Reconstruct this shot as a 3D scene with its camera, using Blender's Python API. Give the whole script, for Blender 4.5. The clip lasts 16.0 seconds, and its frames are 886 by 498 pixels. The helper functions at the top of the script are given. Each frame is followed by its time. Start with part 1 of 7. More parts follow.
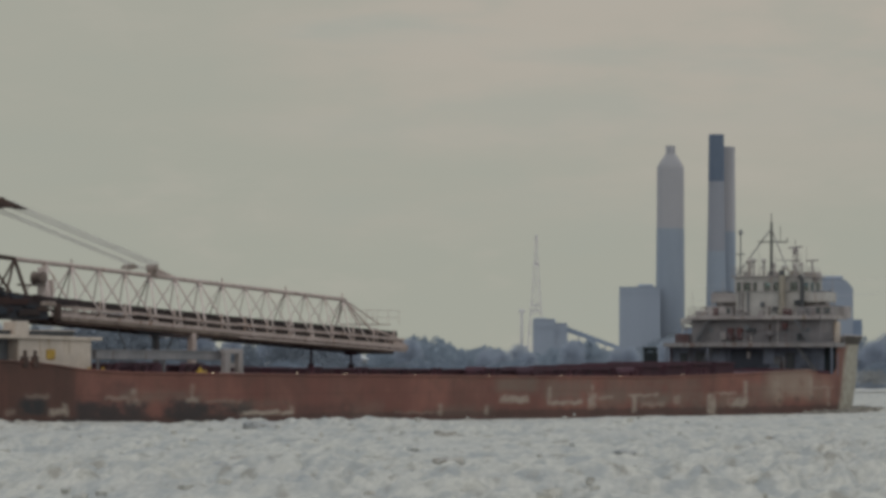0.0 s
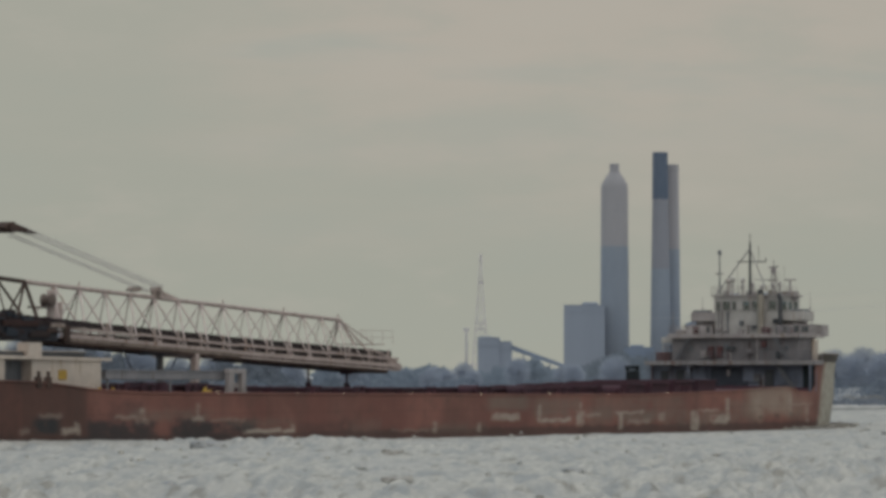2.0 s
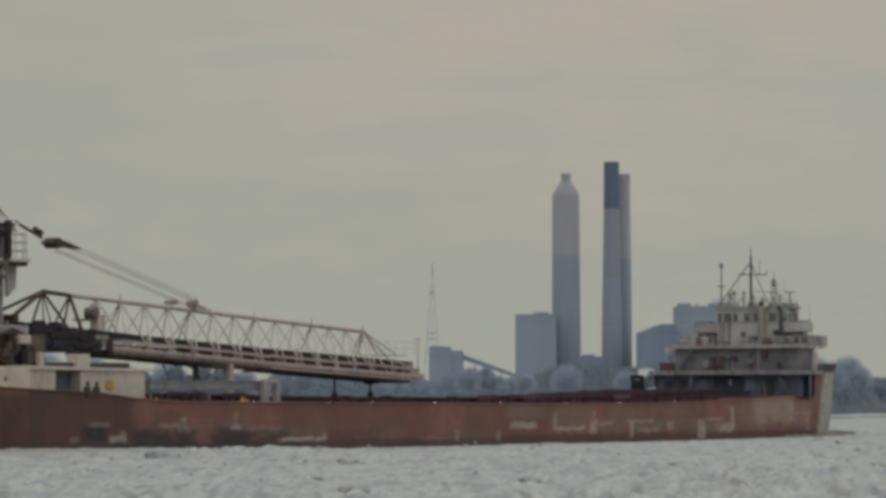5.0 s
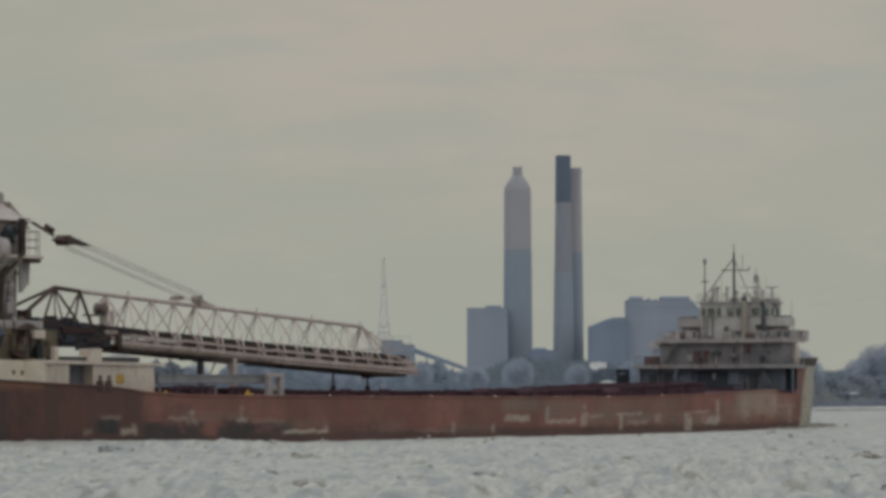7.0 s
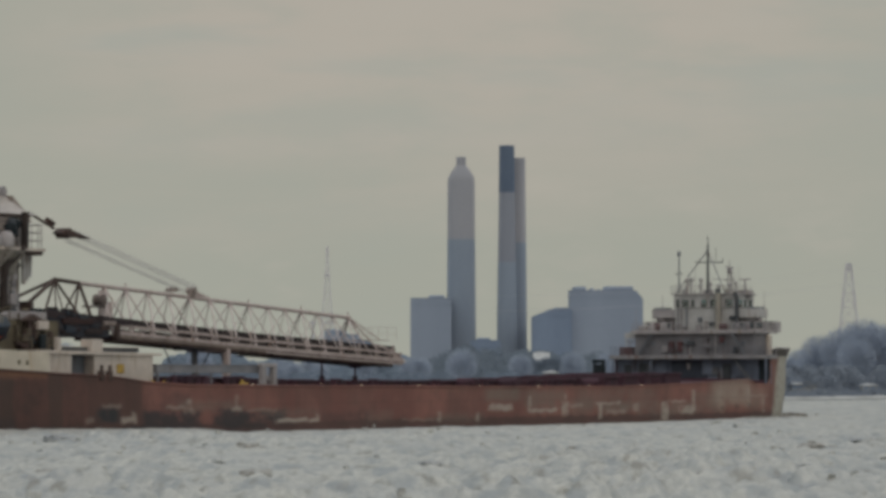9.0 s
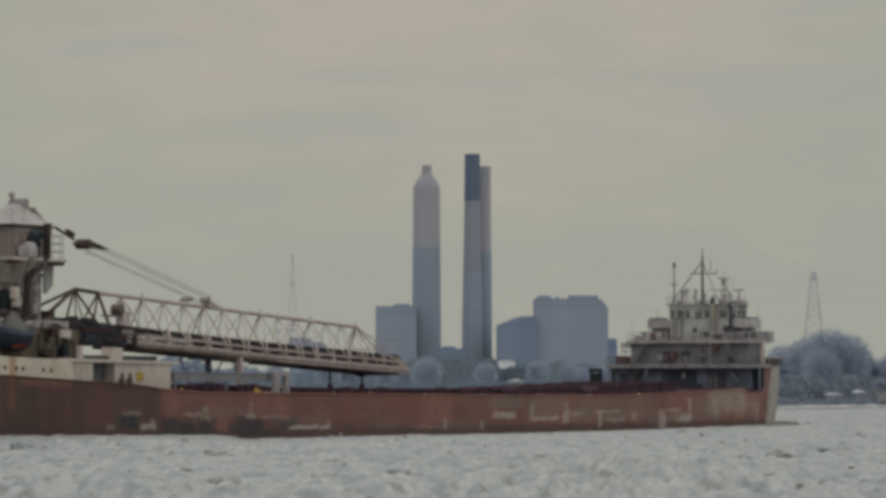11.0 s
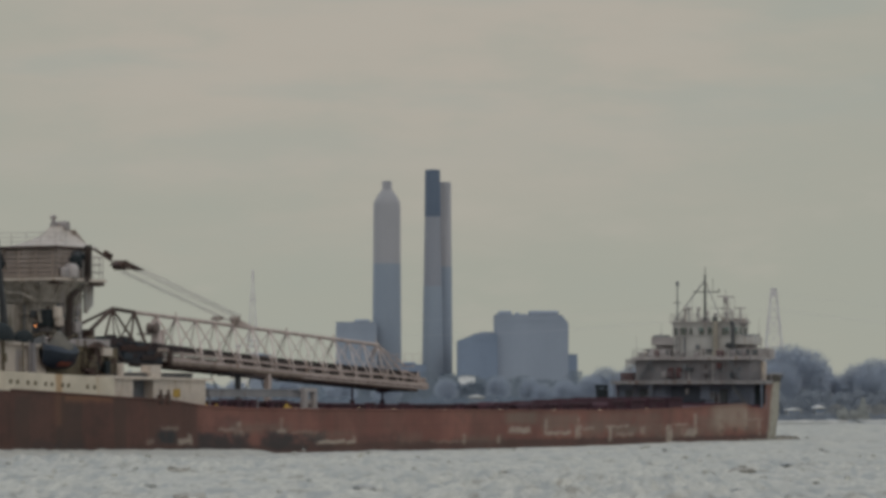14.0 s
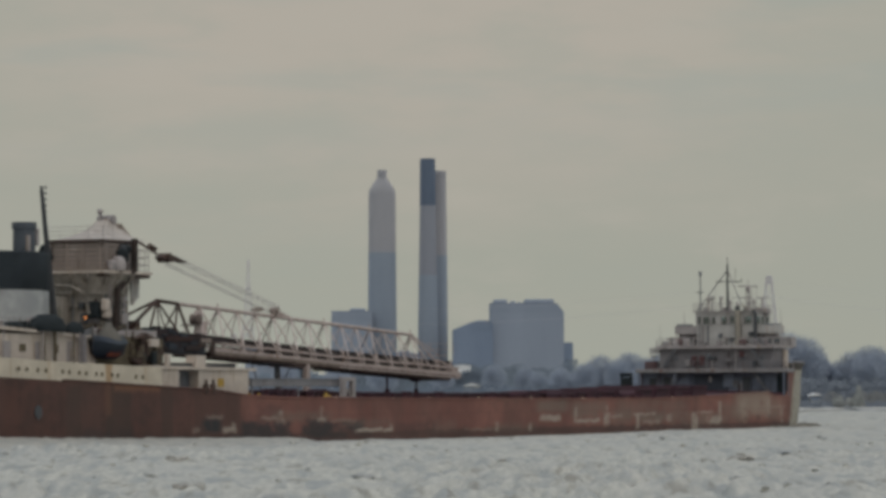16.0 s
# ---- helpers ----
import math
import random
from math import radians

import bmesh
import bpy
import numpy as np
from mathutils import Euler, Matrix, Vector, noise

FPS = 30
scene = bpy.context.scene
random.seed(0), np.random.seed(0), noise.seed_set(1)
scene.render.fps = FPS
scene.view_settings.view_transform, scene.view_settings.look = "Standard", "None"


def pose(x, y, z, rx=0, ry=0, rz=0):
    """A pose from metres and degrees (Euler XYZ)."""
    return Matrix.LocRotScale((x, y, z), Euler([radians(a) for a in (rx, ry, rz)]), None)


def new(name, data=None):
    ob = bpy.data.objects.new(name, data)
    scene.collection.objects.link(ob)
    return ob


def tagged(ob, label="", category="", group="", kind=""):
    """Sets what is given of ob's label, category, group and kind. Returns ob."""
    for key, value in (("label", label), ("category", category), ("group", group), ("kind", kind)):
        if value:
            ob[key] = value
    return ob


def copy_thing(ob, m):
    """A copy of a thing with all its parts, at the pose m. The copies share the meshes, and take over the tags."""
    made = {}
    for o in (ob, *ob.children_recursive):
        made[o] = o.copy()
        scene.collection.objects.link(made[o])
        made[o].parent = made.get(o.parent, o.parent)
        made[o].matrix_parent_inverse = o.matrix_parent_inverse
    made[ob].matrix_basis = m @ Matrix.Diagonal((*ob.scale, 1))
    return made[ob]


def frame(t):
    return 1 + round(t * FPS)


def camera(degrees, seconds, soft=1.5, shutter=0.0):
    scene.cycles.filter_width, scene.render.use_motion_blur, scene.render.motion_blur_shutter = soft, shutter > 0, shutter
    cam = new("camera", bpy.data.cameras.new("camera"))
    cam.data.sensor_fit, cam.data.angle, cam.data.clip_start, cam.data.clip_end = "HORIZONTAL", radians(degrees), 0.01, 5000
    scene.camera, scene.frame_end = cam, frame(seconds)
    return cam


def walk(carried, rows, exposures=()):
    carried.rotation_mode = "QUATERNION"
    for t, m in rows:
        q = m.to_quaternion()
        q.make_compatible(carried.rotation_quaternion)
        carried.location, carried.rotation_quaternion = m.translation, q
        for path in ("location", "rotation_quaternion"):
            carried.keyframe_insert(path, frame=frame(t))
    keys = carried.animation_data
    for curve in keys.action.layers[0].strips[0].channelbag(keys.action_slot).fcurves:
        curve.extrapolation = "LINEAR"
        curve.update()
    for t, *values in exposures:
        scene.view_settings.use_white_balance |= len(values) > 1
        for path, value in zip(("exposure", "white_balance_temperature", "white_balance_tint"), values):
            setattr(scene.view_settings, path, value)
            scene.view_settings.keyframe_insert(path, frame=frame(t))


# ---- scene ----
cam = camera(13.150, 16.0, soft=3.8)
EYE = (0.0, 0.0, 4.133)
# seconds, heading to the right, tilt up, lean: degrees
AIM = [
    (0, -3.3904, 1.7406, 0.195),
    (0.5, -3.2297, 1.7533, 0.156),
    (1, -3.0132, 1.8136, 0.098),
    (1.5, -2.7890, 1.9186, 0.027),
    (2, -2.5610, 2.0192, -0.032),
    (2.5, -2.3664, 2.0641, -0.057),
    (3, -2.2518, 2.0942, -0.063),
    (3.5, -2.1540, 2.1200, -0.070),
    (4, -2.0588, 2.1627, -0.076),
    (6.5, -1.3397, 2.1482, -0.090),
    (7, -1.1171, 2.0647, -0.101),
    (7.5, -0.9002, 1.9924, -0.107),
    (8, -0.6912, 1.9412, -0.099),
    (8.5, -0.4588, 1.8999, -0.077),
    (9, -0.2758, 1.9131, -0.060),
    (11.5, 0.3344, 2.0836, 0.087),
    (12, 0.4191, 2.1354, 0.099),
    (12.5, 0.5125, 2.1838, 0.108),
    (13, 0.6144, 2.2242, 0.093),
    (13.5, 0.7223, 2.2592, 0.055),
    (14, 0.8334, 2.2729, 0.007),
    (14.5, 0.9235, 2.2595, -0.054),
    (15, 0.9470, 2.2125, -0.111),
    (15.5, 0.9251, 2.1551, -0.147),
    (16, 0.9041, 2.1051, -0.162),
]
walk(cam, [(t, pose(*EYE, 90 + tilt, 0, -turn) @ pose(0, 0, 0, 0, 0, lean)) for t, turn, tilt, lean in AIM])
# seconds, place of the ship's foremast on the water, its heading in degrees
COURSE = [
    (0, 10.35, 396.24, 63.635),
    (2, 14.17, 403.94, 63.573),
    (4, 18.00, 411.63, 63.510),
    (6, 21.84, 419.32, 63.448),
    (8, 25.68, 427.01, 63.385),
    (10, 29.54, 434.69, 63.323),
    (12, 33.40, 442.37, 63.260),
    (14, 37.27, 450.04, 63.198),
    (16, 41.15, 457.71, 63.135),
]

# ---- world and light ----
world = bpy.data.worlds.new("winter_sky")
scene.world = world
world.use_nodes = True
SUN_ELEV, SUN_TURN = 58.0, 165.0


def build_sky():
    nt = world.node_tree
    nt.nodes.clear()
    N = nt.nodes.new
    L = nt.links.new
    out = N("ShaderNodeOutputWorld")
    bgd = N("ShaderNodeBackground")
    sky = N("ShaderNodeTexSky")
    sky.sky_type = "NISHITA"
    sky.sun_disc = False
    sky.sun_elevation = radians(SUN_ELEV)
    sky.sun_rotation = radians(SUN_TURN)
    sky.air_density, sky.dust_density = 2.0, 4.0
    dim = N("ShaderNodeMix")
    dim.data_type, dim.blend_type = "RGBA", "MULTIPLY"
    dim.inputs[0].default_value = 1.0
    dim.inputs[7].default_value = (0.08, 0.08, 0.08, 1)
    L(sky.outputs[0], dim.inputs[6])
    # overcast deck: grey-green haze low down, faint rosy cloud banks higher
    co = N("ShaderNodeTexCoord")
    mp = N("ShaderNodeMapping")
    mp.inputs["Scale"].default_value = (4.0, 4.0, 26.0)
    mp.inputs["Location"].default_value = (1.3, 0.4, 0.15)
    L(co.outputs["Generated"], mp.inputs[0])
    n1 = N("ShaderNodeTexNoise")
    n1.inputs["Scale"].default_value, n1.inputs["Detail"].default_value = 2.2, 5.0
    L(mp.outputs[0], n1.inputs[0])
    sep = N("ShaderNodeSeparateXYZ")
    L(co.outputs["Generated"], sep.inputs[0])

    def ramp(v, lo, hi, a=0.0, b=1.0):
        k = N("ShaderNodeMapRange")
        k.interpolation_type = "SMOOTHSTEP"
        L(v, k.inputs[0])
        for i, x in zip((1, 2, 3, 4), (lo, hi, a, b)):
            k.inputs[i].default_value = x
        return k.outputs[0]

    def calc(op, a, b):
        k = N("ShaderNodeMath")
        k.operation = op
        for v, i in ((a, k.inputs[0]), (b, k.inputs[1])):
            if isinstance(v, float):
                i.default_value = v
            else:
                L(v, i)
        return k.outputs[0]

    def blend(f, a, b):
        k = N("ShaderNodeMix")
        k.data_type = "RGBA"
        L(f, k.inputs[0])
        for v, i in ((a, k.inputs[6]), (b, k.inputs[7])):
            if isinstance(v, tuple):
                i.default_value = v
            else:
                L(v, i)
        return k.outputs[2]

    # rosy glow in the cloud deck, broken by noise; greener grey to either side and near the horizon
    drift = calc("MULTIPLY", calc("SUBTRACT", n1.outputs[0], 0.5), 0.07)
    height = calc("ADD", sep.outputs[2], drift)
    across = calc("ABSOLUTE", calc("ADD", calc("ADD", sep.outputs[0], 0.0), calc("MULTIPLY", drift, 1.4)), 0.0)
    rose = calc("MULTIPLY", ramp(height, 0.028, 0.085), ramp(across, 0.05, 0.15, 0.95, 0.2))
    streak = ramp(n1.outputs[0], 0.48, 0.66, 0.0, 0.75)
    body = blend(rose, (0.358, 0.366, 0.314, 1), (0.430, 0.396, 0.342, 1))
    cloud = calc("MULTIPLY", streak, ramp(sep.outputs[2], 0.05, 0.085))
    low_out = blend(cloud, body, (0.352, 0.370, 0.330, 1))
    mp2 = N("ShaderNodeMapping")
    mp2.inputs["Scale"].default_value = (9.0, 9.0, 27.0)
    L(co.outputs["Generated"], mp2.inputs[0])
    n2 = N("ShaderNodeTexNoise")
    n2.inputs["Scale"].default_value, n2.inputs["Detail"].default_value, n2.inputs["Roughness"].default_value = 2.0, 6.0, 0.62
    L(mp2.outputs[0], n2.inputs[0])
    low_out = blend(ramp(n2.outputs[0], 0.45, 0.68, 0.0, 0.45), low_out, (0.350, 0.365, 0.318, 1))
    low_out = blend(ramp(n2.outputs[0], 0.48, 0.30, 0.0, 0.35), low_out, (0.428, 0.404, 0.352, 1))
    mix = N("ShaderNodeMix")
    mix.data_type = "RGBA"
    # the overcast is thinner and bluer overhead
    high = N("ShaderNodeMapRange")
    high.inputs[1].default_value, high.inputs[2].default_value = 0.12, 0.7
    high.inputs[3].default_value, high.inputs[4].default_value = 0.0, 0.55
    L(sep.outputs[2], high.inputs[0])
    L(high.outputs[0], mix.inputs[0])
    veil = N("ShaderNodeMix")
    veil.data_type, veil.blend_type = "RGBA", "ADD"
    veil.inputs[0].default_value = 1.0
    veil.inputs[7].default_value = (0.26, 0.32, 0.38, 1)
    L(dim.outputs[2], veil.inputs[6])
    L(low_out, mix.inputs[6])
    L(veil.outputs[2], mix.inputs[7])
    L(mix.outputs[2], bgd.inputs[0])
    bgd.inputs[1].default_value = 1.0
    L(bgd.outputs[0], out.inputs[0])


build_sky()
sun = new("sun", bpy.data.lights.new("sun", "SUN"))
sun.data.energy, sun.data.angle, sun.data.color = 0.50, radians(90), (1.0, 0.95, 0.88)
sun.rotation_euler = Vector((math.sin(radians(SUN_TURN)), math.cos(radians(SUN_TURN)), math.tan(radians(SUN_ELEV)))).to_track_quat("Z", "Y").to_euler()
scene.view_settings.exposure = 0.0


# ---- materials ----
class Mat:
    """A small builder round one principled material."""

    def __init__(self, name, rough=0.7, metal=0.0):
        self.m = bpy.data.materials.new(name)
        self.m.use_nodes = True
        self.nt = self.m.node_tree
        self.b = self.nt.nodes["Principled BSDF"]
        self.b.inputs["Roughness"].default_value, self.b.inputs["Metallic"].default_value = rough, metal
        self.co = self.n("ShaderNodeTexCoord").outputs["Object"]
        self.sep = None

    def n(self, kind):
        return self.nt.nodes.new(kind)

    def put(self, a, socket_in):
        if hasattr(a, "links"):
            self.nt.links.new(a, socket_in)
        else:
            socket_in.default_value = a

    def math(self, op, a, b=0.0, c=0.0, clamp=False):
        k = self.n("ShaderNodeMath")
        k.operation, k.use_clamp = op, clamp
        for v, s in zip((a, b, c), k.inputs):
            self.put(v, s)
        return k.outputs[0]

    def xyz(self):
        if self.sep is None:
            k = self.n("ShaderNodeSeparateXYZ")
            self.put(self.co, k.inputs[0])
            self.sep = k.outputs
        return self.sep

    def noise(self, scale, detail=4.0, stretch=(1, 1, 1), rough=0.55, at=(0, 0, 0)):
        mp = self.n("ShaderNodeMapping")
        mp.inputs["Scale"].default_value, mp.inputs["Location"].default_value = stretch, at
        self.put(self.co, mp.inputs[0])
        k = self.n("ShaderNodeTexNoise")
        k.inputs["Scale"].default_value, k.inputs["Detail"].default_value, k.inputs["Roughness"].default_value = scale, detail, rough
        self.put(mp.outputs[0], k.inputs[0])
        return k.outputs[0]

    def step(self, v, lo, hi, a=0.0, b=1.0):
        k = self.n("ShaderNodeMapRange")
        k.interpolation_type = "SMOOTHSTEP"
        self.put(v, k.inputs[0])
        for i, x in zip((1, 2, 3, 4), (lo, hi, a, b)):
            k.inputs[i].default_value = x
        return k.outputs[0]

    def mix(self, fac, a, b):
        k = self.n("ShaderNodeMix")
        k.data_type = "RGBA"
        self.put(fac, k.inputs[0])
        for v, s in ((a, k.inputs[6]), (b, k.inputs[7])):
            self.put(v if hasattr(v, "links") else (*v, 1), s)
        return k.outputs[2]

    def bump(self, v, strength=0.3, dist=0.05):
        k = self.n("ShaderNodeBump")
        k.inputs["Strength"].default_value, k.inputs["Distance"].default_value = strength, dist
        self.put(v, k.inputs["Height"])
        self.nt.links.new(k.outputs[0], self.b.inputs["Normal"])

    def colour(self, c):
        self.put(c, self.b.inputs["Base Color"])
        return self.m


def plain(name, a, b, scale=1.5, rough=0.7, metal=0.0, stretch=(1, 1, 1), stain=None, lo=0.35, hi=0.65, bump=0.15, flat_look=0.0, gloss=0.5):
    """Two shades by a coarse and a fine noise, with optional streaks of a third."""
    m = Mat(name, rough, metal)
    # evens out the shading of far surfaces, as haze does
    m.b.inputs["Diffuse Roughness"].default_value = flat_look
    m.b.inputs["Specular IOR Level"].default_value = 0.1 if flat_look else gloss
    n = m.noise(scale, 6.0, stretch)
    c = m.mix(m.step(n, lo, hi), a, b)
    fine = m.noise(scale * 9, 3.0)
    c = m.mix(m.math("MULTIPLY", m.step(fine, 0.45, 0.75), 0.08 if flat_look else 0.35), c, tuple(x * 0.6 for x in a))
    if stain:
        s = m.noise(scale * 1.7, 4.0, (stretch[0] * 2.2, stretch[1] * 2.2, stretch[2] * 0.25), at=(3, 7, 1))
        c = m.mix(m.step(s, 0.56, 0.7), c, stain)
    m.bump(fine, bump, 0.03)
    return m.colour(c)


def glow(name, col, power):
    m = Mat(name)
    m.b.inputs["Emission Color"].default_value = (*col, 1)
    m.b.inputs["Emission Strength"].default_value = power
    return m.colour((*col, 1))


# ---- mesh helpers ----
def box(bm, x0, x1, y0, y1, z0, z1, bevel=0.0):
    """A box between two corners, with its edges broken where asked."""
    geo = bmesh.ops.create_cube(bm, size=1.0)
    for v in geo["verts"]:
        v.co = Vector(((x0 + x1) / 2 + v.co.x * (x1 - x0), (y0 + y1) / 2 + v.co.y * (y1 - y0), (z0 + z1) / 2 + v.co.z * (z1 - z0)))
    if bevel:
        edges = list({e for v in geo["verts"] for e in v.link_edges})
        bmesh.ops.bevel(bm, geom=edges, offset=bevel, segments=2, affect="EDGES", profile=0.5)


def bar(bm, a, b, r, sides=6, r2=None):
    """A round bar from a to b."""
    a, b = Vector(a), Vector(b)
    turn = (b - a).to_track_quat("Z", "Y").to_matrix().to_4x4()
    m = Matrix.Translation((a + b) / 2) @ turn
    bmesh.ops.create_cone(bm, cap_ends=True, segments=sides, radius1=r, radius2=r if r2 is None else r2, depth=(b - a).length, matrix=m)


def tube(bm, pts, r, sides=6):
    """One bent round bar through points."""
    pts = [Vector(p) for p in pts]
    loops = []
    for i, p in enumerate(pts):
        d = (pts[min(i + 1, len(pts) - 1)] - pts[max(i - 1, 0)]).normalized()
        u = d.cross(Vector((0, 0, 1)) if abs(d.z) < 0.9 else Vector((0, 1, 0))).normalized()
        v = u.cross(d)
        loops.append([bm.verts.new(p + r * (math.cos(2 * math.pi * k / sides) * u + math.sin(2 * math.pi * k / sides) * v)) for k in range(sides)])
    for a, b in zip(loops, loops[1:]):
        for k in range(sides):
            j = (k + 1) % sides
            bm.faces.new((a[k], a[j], b[j], b[k]))
    bm.faces.new(loops[0][::-1])
    bm.faces.new(loops[-1])


def lathe(bm, rings, at=(0, 0, 0), sides=24, squash=(1, 1)):
    """A turned body: rings of (radius, height)."""
    loops = []
    for r, z in rings:
        loops.append([bm.verts.new((at[0] + squash[0] * r * math.cos(2 * math.pi * i / sides), at[1] + squash[1] * r * math.sin(2 * math.pi * i / sides), at[2] + z)) for i in range(sides)])
    for lo, hi in zip(loops, loops[1:]):
        for i in range(sides):
            j = (i + 1) % sides
            bm.faces.new((lo[i], lo[j], hi[j], hi[i]))
    bm.faces.new(loops[0][::-1])
    bm.faces.new(loops[-1])


def prism(bm, outline, z0, z1):
    """An upright body over a plan outline, anticlockwise."""
    lo = [bm.verts.new((x, y, z0)) for x, y in outline]
    hi = [bm.verts.new((x, y, z1)) for x, y in outline]
    bm.faces.new(lo[::-1])
    bm.faces.new(hi)
    n = len(outline)
    for i in range(n):
        j = (i + 1) % n
        bm.faces.new((lo[i], lo[j], hi[j], hi[i]))


def side_prism(bm, outline, y0, y1):
    """A body over an outline in x and z, from y0 to y1."""
    lo = [bm.verts.new((x, y0, z)) for x, z in outline]
    hi = [bm.verts.new((x, y1, z)) for x, z in outline]
    bm.faces.new(lo)
    bm.faces.new(hi[::-1])
    n = len(outline)
    for i in range(n):
        j = (i + 1) % n
        bm.faces.new((lo[j], lo[i], hi[i], hi[j]))


def sheet(bm, rows):
    """A skin over rows of points of equal length."""
    grid = [[bm.verts.new(p) for p in row] for row in rows]
    for a, b in zip(grid, grid[1:]):
        for i in range(len(a) - 1):
            bm.faces.new((a[i], a[i + 1], b[i + 1], b[i]))
    return grid


def finish(bm, name, material, smooth=None):
    bmesh.ops.recalc_face_normals(bm, faces=bm.faces)
    me = bpy.data.meshes.new(name)
    bm.to_mesh(me)
    bm.free()
    if material:
        me.materials.append(material)
    if smooth is not None:
        me.shade_smooth()
        me.set_sharp_from_angle(angle=radians(smooth))
    return me


def part(name, bm, material, parent, label="", smooth=None):
    ob = new(name, finish(bm, name, material, smooth))
    ob.parent = parent
    return tagged(ob, label)


def again(ob, parent, m):
    """One more part on the same mesh."""
    k = new(ob.name.split(".")[0], ob.data)
    k.parent = parent
    k.matrix_basis = m
    return k


def thing(name, label, category, group="", kind="", at=(0, 0, 0), turn=0):
    ob = new(name)
    ob.matrix_basis = pose(*at, 0, 0, turn)
    return tagged(ob, label, category, group, kind)


def B():
    return bmesh.new()


# ---- materials of the ship ----
def hull_paint(name, first, last):
    """Oxide-red plating from first to last along the hull: scraped pale by ice forward, rust-brown and stained aft, bare pale stem."""
    m = Mat(name, 0.75)
    x, y, z = m.xyz()
    warp = m.noise(0.45, 4.0, (1, 1, 1))
    wx = m.math("ADD", x, m.math("MULTIPLY", m.math("SUBTRACT", warp, 0.5), 1.0))
    wz = m.math("ADD", z, m.math("MULTIPLY", m.math("SUBTRACT", m.noise(0.9, 4.0, at=(9, 2, 4)), 0.5), 0.6))
    streak = m.noise(0.7, 6.0, (1.2, 1.2, 0.34), at=(1, 5, 2))
    c = m.mix(m.step(m.noise(0.16, 5.0), 0.36, 0.66), (0.165, 0.067, 0.055), (0.228, 0.098, 0.079))
    c = m.mix(m.math("MULTIPLY", m.step(streak, 0.52, 0.75), 0.4), c, (0.105, 0.054, 0.044))
    blot = m.noise(0.55, 6.0, (0.8, 0.8, 1.3), at=(7, 3, 6), rough=0.65)
    c = m.mix(m.math("MULTIPLY", m.step(blot, 0.52, 0.68), 0.38), c, (0.110, 0.062, 0.050))
    c = m.mix(m.math("MULTIPLY", m.step(blot, 0.46, 0.30), 0.30), c, (0.270, 0.125, 0.088))
    # darker towards the water
    band = m.math("MULTIPLY", m.step(wz, 1.1, 0.1), m.step(m.noise(0.3, 5.0, (1, 1, 0.7), at=(4, 4, 4)), 0.35, 0.6))
    c = m.mix(m.math("MULTIPLY", band, 0.6), c, (0.085, 0.05, 0.042))
    water_line = m.step(wz, 0.55, 0.2)
    c = m.mix(m.math("MULTIPLY", water_line, 0.7), c, (0.060, 0.034, 0.030))
    # brown, older plating aft
    aft = m.math("ADD", m.math("MULTIPLY", m.step(wx, -135.0, -138.6), 0.66), m.math("MULTIPLY", m.step(wx, -140, -156), 0.18))
    aft = m.math("ADD", aft, m.math("MULTIPLY", m.step(wx, -96, -126), 0.10))
    old = m.mix(m.step(m.math("ADD", m.math("MULTIPLY", streak, 0.4), m.math("MULTIPLY", blot, 0.6)), 0.42, 0.60), (0.070, 0.031, 0.024), (0.043, 0.022, 0.018))
    c = m.mix(m.math("MULTIPLY", aft, 0.92), c, old)

    def here(rows):
        return [r for r in rows if first <= r[0] < last]

    def patch(x0, x1, z0, z1, sx=0.3, sz=0.13):
        a = m.math("MULTIPLY", m.step(wx, x0 - sx, x0 + sx), m.step(wx, x1 + sx, x1 - sx))
        b = m.math("MULTIPLY", m.step(wz, z0 - sz, z0 + sz), m.step(wz, z1 + sz, z1 - sz))
        return m.math("MULTIPLY", a, b)

    # broad vertical panels of older paint, each with its own shade
    panel = m.noise(0.11, 2.0, (1, 1, 0.05), at=(3, 1, 0))
    c = m.mix(m.math("MULTIPLY", m.step(panel, 0.50, 0.56), 0.18), c, (0.115, 0.070, 0.058))
    drip = m.noise(1.1, 5.0, (1.6, 1.6, 0.16), at=(6, 2, 9), rough=0.65)
    c = m.mix(m.math("MULTIPLY", m.step(drip, 0.56, 0.72), 0.34), c, (0.085, 0.046, 0.038))
    for x0, x1, k in here(((-165.4, -163.2, 0.5), (-159.3, -155.4, 0.62), (-150.4, -148.6, 0.6), (-145.0, -136.9, 0.30))):
        c = m.mix(m.math("MULTIPLY", patch(x0, x1, -1.0, 4.6, 0.12, 0.2), k), c, (0.050, 0.032, 0.026))
    # blue-black stains low on the after body
    stain = m.step(m.noise(0.9, 6.0, (0.5, 0.5, 1.0), at=(3, 3, 8), rough=0.65), 0.30, 0.55)
    for x0, x1, z0, z1, k in here(((-143.6, -140.2, 0.6, 1.75, 0.95), (-136.8, -127.6, 0.3, 1.5, 0.85), (-125.6, -120.4, 0.2, 1.55, 0.85), (-121.0, -113.6, 0.4, 1.35, 0.85), (-134.0, -129.5, 1.6, 3.0, 0.35), (-107.5, -99.0, 0.2, 1.1, 0.3),
                              (-139.0, -127.0, 0.0, 0.4, 0.7), (-124.0, -117.0, -0.1, 0.3, 0.8), (-116.0, -112.0, 0.05, 0.35, 0.5), (-163.0, -155.0, 0.2, 1.1, 0.4), (-100.4, -98.8, 0.0, 1.3, 0.35))):
        c = m.mix(m.math("MULTIPLY", m.math("MULTIPLY", patch(x0, x1, z0, z1, 0.8, 0.3), stain), k), c, (0.022, 0.025, 0.029))
